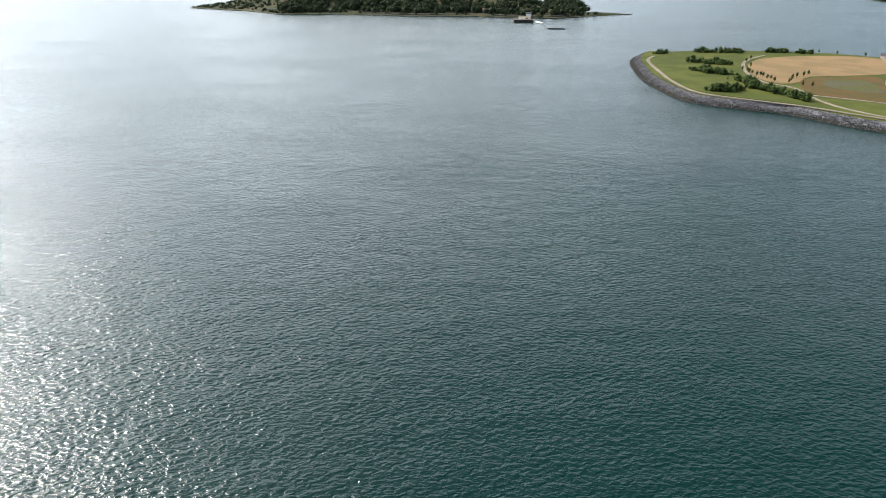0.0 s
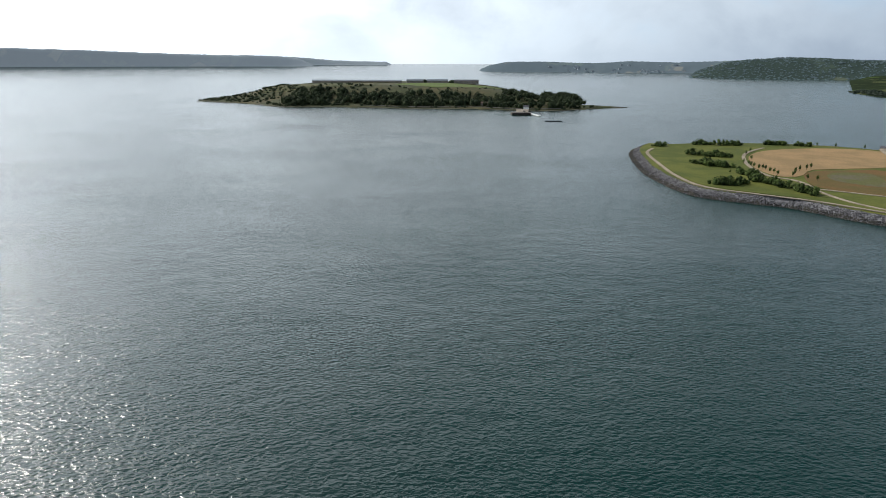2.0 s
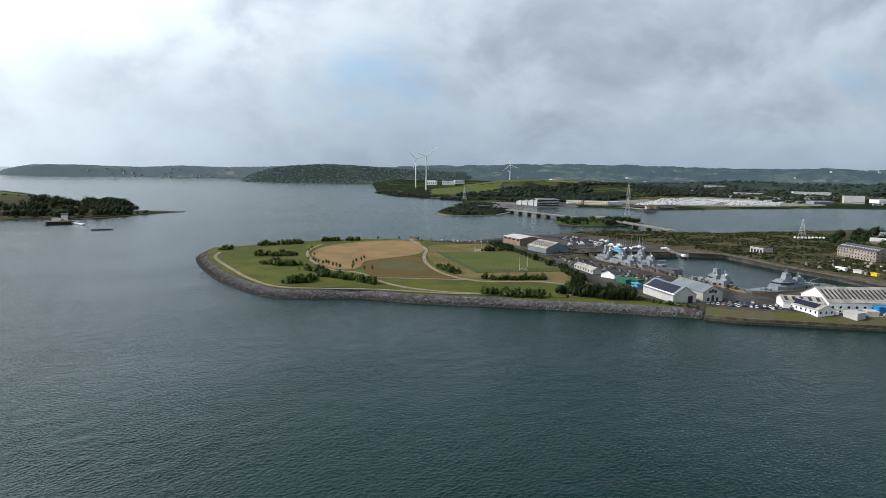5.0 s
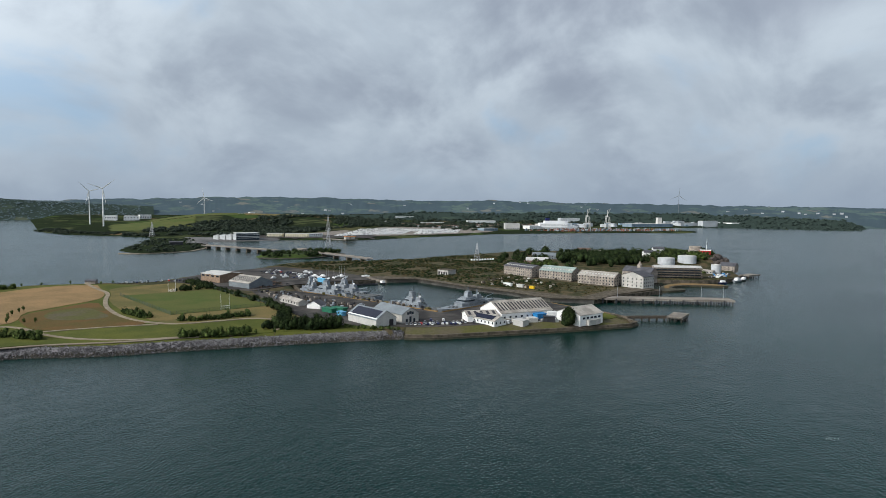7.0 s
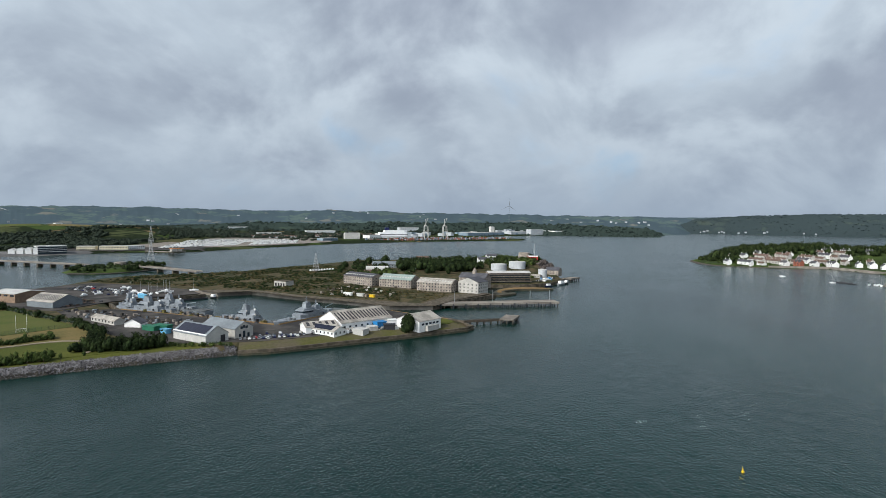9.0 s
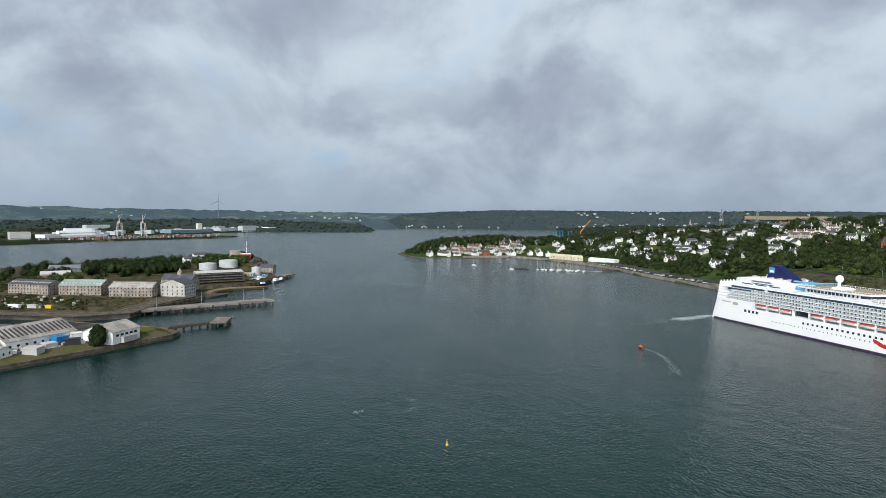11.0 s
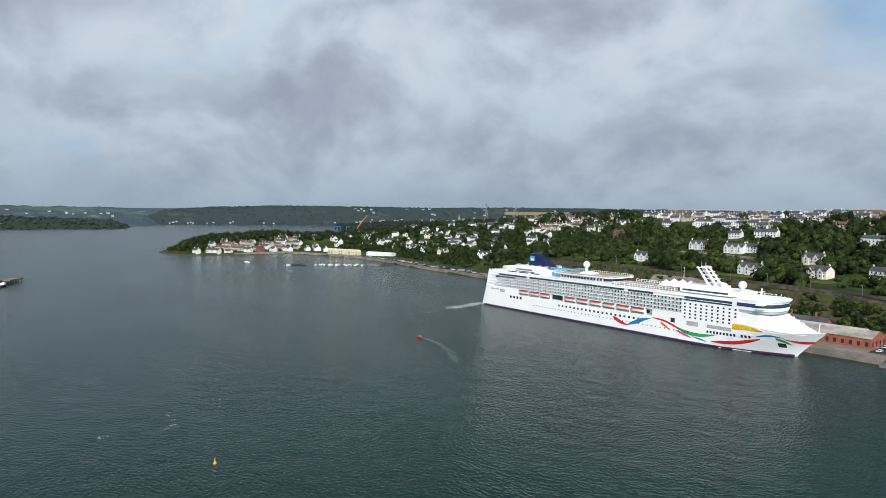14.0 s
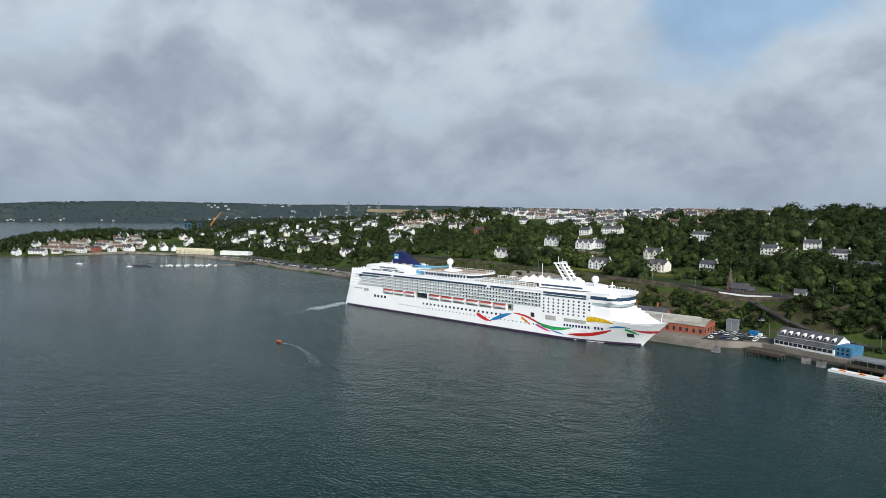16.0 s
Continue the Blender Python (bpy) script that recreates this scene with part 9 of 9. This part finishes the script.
def port_crane(x, y, turn, label, mat="pale_metal", h=48):
    c = thing("port_crane", (x, y, 3), turn, label, "crane", "port cranes")
    s = Shape()
    for u in (-9, 9):
        for v in (-8, 8):
            s.rod((u, v, -2), (u * 0.7, v * 0.6, h), 1.1, None, 6)
        s.rod((u, -8, 18), (u, 8, 18), 0.8), s.rod((u, -8, 2), (u * 0.8, 8, 18), 0.6)
    s.rod((-9, -8, h * 0.55), (9, -8, h * 0.55), 0.8)
    part("portal", s, mat, c)
    part("boom", Shape().rod((0, 14, h), (0, -26, h + 30), 1.4, 0.9).rod((0, 0, h), (0, 4, h + 26), 1.0).rod((0, 4, h + 26), (0, -26, h + 30), 0.4), mat, c)
    part("cabin", Shape().box(-4, 4, 4, 12, h - 2, h + 4), mat, c)
    return c


port_crane(2390, 455, -60, "white container crane with its boom raised")
port_crane(2420, 385, -60, "white container crane with its boom raised")

# village and sheds behind the port
vh, vr = Shape(), Shape()
for x, y, z, r, h in scatter([(2150, 1230), (2330, 1180), (2560, 900), (2620, 700), (2480, 640), (2260, 860), (2080, 1010)], 230, 71, ring_z, (4, 8), (3, 5)):
    m = pose(x, y, z, 0, 0, rg.uniform(0, 180))
    hs, rs = Shape().house(-r, r, -4, 4, -2, h + 1, 3), Shape().gable(-r, r, -4, 4, h + 1, 3)
    vh.add([m @ Vector(p) for p in hs.v], hs.f), vr.add([m @ Vector(p) for p in rs.v], rs.f)
tagged(part("village_walls", vh, "far_white"), "pale village houses behind the port", "houses", kind="stuff")
tagged(part("village_roofs", vr, "tile_roof"), "brown roofs of the far village", "roofs", kind="stuff")
grove("village_trees", scatter([(2050, 1300), (2350, 1250), (2660, 900), (2700, 560), (2440, 600), (2200, 850), (2000, 1040)], 520, 72, ring_z, (6, 12), (7, 13)), "leaf_far", "dark trees between the village houses", "trees", BUSHES)
for p, q, d, e, lb in (((2260, 1420), (2330, 1300), 40, 9, "long pale shed behind the fields"), ((2420, 1180), (2470, 1090), 40, 10, "long white factory shed"), ((1990, 1960), (2030, 1920), 30, 12, "white farm sheds on the ridge"), ((2650, 1050), (2720, 940), 50, 14, "large white factory hall"), ((2790, 1500), (2850, 1430), 40, 16, "white factory on the hillside"), ((3000, 700), (3060, 620), 40, 20, "pale works block behind the port")):
    block("far_shed", p, q, d, ring_at(*p), e, 0, "far_white", "pale_metal", "distant " + lb, "shed", flat=True, group="far sheds")

for p, q, d, e, lb in (((3240, -60), (3236, -130), 40, 11, "white works hall by the water"), ((3330, -190), (3326, -235), 40, 16, "tall white works block"), ((3420, -290), (3415, -370), 50, 10, "long white works hall"), ((3560, -380), (3556, -410), 30, 18, "white works tower")):
    block("far_works", p, q, d, 3, e, 0, "far_white", "pale_metal", "distant " + lb, "works", flat=True, rows=(4,), cols=6, win=(5, 2), group="far works")

# works, stores and offices strung along the port's shore
port_rng, works = random.Random(205), [Shape(), Shape(), Shape()]
for poly, n in (([(2460, 560), (2700, 400), (2900, 230), (2990, 330), (2760, 560), (2560, 680)], 34), ([(2960, 150), (3290, -170), (3600, -340), (3720, -330), (3420, -20), (3080, 240)], 58)):
    for x, y, z, r, h in scatter(poly, n, 206 + n, ring_z, (8, 22), (6, 15)):
        works[port_rng.choice((0, 0, 1, 2))].box(-r, r, -8, 8, -4, h, pose(x, y, z, 0, 0, port_rng.choice((-45, -40, 50))))
for shape, mt, lb in zip(works, ("hazy_white", "port_blue", "pale_metal"), ("hazy white", "faded blue", "pale grey")):
    tagged(part("port_works", shape, mt), lb + " works and stores along the port", "buildings", kind="stuff")

# dock and estates far behind the town
dockc = thing("dock_crane", (2165, -1215, 4), -118, "orange dockyard jib crane", "crane", "port cranes")
part("tower", Shape().rod((0, 0, -4), (0, 0, 22), 2.0, 1.4, 6), "orange", dockc)
part("boom", Shape().rod((0, 0, 20), (36, 0, 66), 2.0, 1.2), "orange", dockc)
dock2 = thing("dock_crane", (1930, -1330, 6), 60, "rusty red dockyard jib crane", "crane", "port cranes")
part("tower", Shape().rod((0, 0, -4), (0, 0, 18), 2.0, 1.4, 6), "brick", dock2)
part("boom", Shape().rod((0, 0, 18), (-14, 0, 52), 1.2, 0.6), "brick", dock2)
for x, y in ((2190, -1130), (2200, -1150), (2175, -1175), (1900, -1310)):
    g = thing("dock_gantry", (x, y, 4), 20, "blue steel dockyard gantry", "gantry", "gantries")
    part("portal", Shape().rod((-7, 0, -2), (-7, 0, 22), 0.9).rod((7, 0, -2), (7, 0, 22), 0.9).rod((-8, 0, 22), (8, 0, 22), 0.9), "blue", g)
fh, fr_ = Shape(), Shape()
rg = random.Random(77)
for k in range(190):
    a = rg.choice((0, 1, 1, 1, 2, 2, 2, 2, 2, 2))
    if a == 0:
        az, r = rg.uniform(103, 124), rg.uniform(3890, 4000)
        z = 3 + (r - 3850) * 0.09
    elif a == 1:
        az, r = rg.uniform(119, 133), rg.uniform(3900, 4200)
        z = 6 + (r - 3850) * 0.13
    else:
        az, r = rg.uniform(122, 135), rg.uniform(2000, 2700)
        z = None
    x, y = r * math.sin(radians(az)), r * math.cos(radians(az))
    if z is None:
        z = float(town_z(np.array([x]), np.array([y]))[0])
    w_, d_, e_ = rg.uniform(6, 13), 7, rg.uniform(2.6, 4.6)
    m = pose(x, y, z, 0, 0, rg.uniform(-40, 40) - az)
    hs = Shape().house(-w_ / 2, w_ / 2, -d_ / 2, d_ / 2, -3, e_, 3)
    rs = Shape().gable(-w_ / 2, w_ / 2, -d_ / 2, d_ / 2, e_, 3)
    fh.add([m @ Vector(p) for p in hs.v], hs.f)
    fr_.add([m @ Vector(p) for p in rs.v], rs.f)
tagged(part("far_house_walls", fh, "hazy_white"), "distant pale houses across the water", "houses", kind="stuff")
tagged(part("far_house_roofs", fr_, "slate"), "distant slate roofs across the water", "roofs", kind="stuff")

# ---------------------------------------------------------------- on the water
bu = thing("channel_buoy", (220.4, -68.4, 0), 0, "yellow channel buoy with a slim top mark", "buoy")
bu.scale = (0.75, 0.75, 0.75)
part("float", Shape().rod((0, 0, -0.8), (0, 0, 0.35), 0.75, 0.75, 16).rod((0, 0, 0.35), (0, 0, 0.65), 0.75, 0.35, 16), "yellow", bu, "round yellow float")
part("tower", Shape().rod((0, 0, 0.7), (0, 0, 1.9), 0.30, 0.16, 8), "yellow", bu)
part("top_mark", Shape().rod((-0.28, 0, 2.0), (0.28, 0, 2.6), 0.06).rod((0.28, 0, 2.0), (-0.28, 0, 2.6), 0.06).rod((0, 0, 1.8), (0, 0, 2.9), 0.05), "yellow", bu)
for x, y, turn, L, mt, lb in ((806, -24, -32, 17, "navy_grey", "grey naval launch moored at the end quay"), (824, -31, -20, 14, "dark", "dark harbour tug moored at the end quay"), (781, -8, -48, 12, "navy_blue", "blue work boat moored at the end quay"), (786, -2, -52, 9, "ship_white", "white launch at the end quay")):
    motor_boat(x, y, 0.2, turn, L, lb, mt, "boats at the end quay")
motor_boat(351, -242, 0.1, 5, 4.4, "small red pilot boat under way", "red", "")


def foam_patch(name, line, width, label, n, seed, size=(0.5, 1.6)):
    """Broken foam: many small flat flakes along a line."""
    rr = random.Random(seed)
    s = Shape()
    for _ in range(n):
        k = rr.uniform(0, len(line) - 1.001)
        i = int(k)
        a, b = line[i], line[i + 1]
        wd = width[0] + (width[1] - width[0]) * k / (len(line) - 1)
        x, y = a[0] + (b[0] - a[0]) * (k - i) + rr.gauss(0, 0.36) * wd, a[1] + (b[1] - a[1]) * (k - i) + rr.gauss(0, 0.36) * wd
        r, t0, lift = rr.uniform(*size), rr.uniform(0, 6.28), rr.uniform(0.05, 0.35)
        ring = [(x + math.cos(t0 + q * 1.05) * r * rr.uniform(0.5, 1.4), y + math.sin(t0 + q * 1.05) * r * rr.uniform(0.4, 1.0), lift) for q in range(6)]
        s.add(ring, [tuple(range(6))])
    return tagged(part(name, s, "foam"), label, "foam", kind="stuff")


foam_patch("boat_wake", [(347, -242), (334, -242.5), (318, -237), (302, -230), (286, -221)], (1.0, 6), "pale foaming wake behind the small boat", 900, 1, (0.05, 0.20))
foam_patch("stern_wash", [(449, -379), (444, -366), (441, -350), (439, -338)], (6, 10), "white wash off the ship's stern", 2600, 2, (0.15, 0.6))
foam_patch("stern_wash", [(439, -338), (434, -317), (427, -284), (413, -260)], (8, 14), "thin wash drifting off the stern", 260, 6, (0.06, 0.28))
foam_patch("current_foam", [(267, -42), (269, -44)], (2.5, 2.5), "thin white foam on the tide", 22, 3, (0.08, 0.26))
foam_patch("current_foam", [(262, -63), (267, -67), (284, -70)], (3, 3), "thin white foam on the tide", 26, 4, (0.08, 0.26))
foam_patch("current_foam", [(280, -82), (300, -96), (318, -108)], (6, 8), "thin white foam on the tide", 34, 5, (0.06, 0.24))

# moored yachts and the marina
sail_boat(1003, -358, 0, 30, 10, "white yacht moored off the point")
sail_boat(918, -392, 0, 70, 7, "small white yacht off the marina")
jetty("marina_pontoon", (896, -432), (844, -512), 3.0, 0.7, "long floating marina pontoon", 14.0, "concrete")
jetty("marina_breakwater", (930, -402), (916, -416), 3, 0.8, "dark floating breakwater by the marina", 9.0, "dark")
jetty("marina_breakwater", (916, -400), (900, -414), 3, 0.8, "dark floating breakwater by the marina", 9.0, "dark")
jetty("marina_bridge", (844, -512), (850, -548), 2.2, 2.2, "gangway from the shore to the marina", 16.0, "timber")
rg = random.Random(3)
yy = sail_boat(894, -426, 0, 145, 11.0, "white yacht berthed in the marina", "marina yachts")
for k in range(24):
    u = k / 23
    copy_thing(yy, pose(892 - 36 * u + rg.choice((-6, 6)), -433 - 54 * u + rg.choice((-4, 4)), 0, 0, 0, 145 + rg.choice((0, 180)) + rg.uniform(-4, 4)))
sail_boat(868, -450, 0, 125, 15, "tall-masted white sailing yacht in the marina")
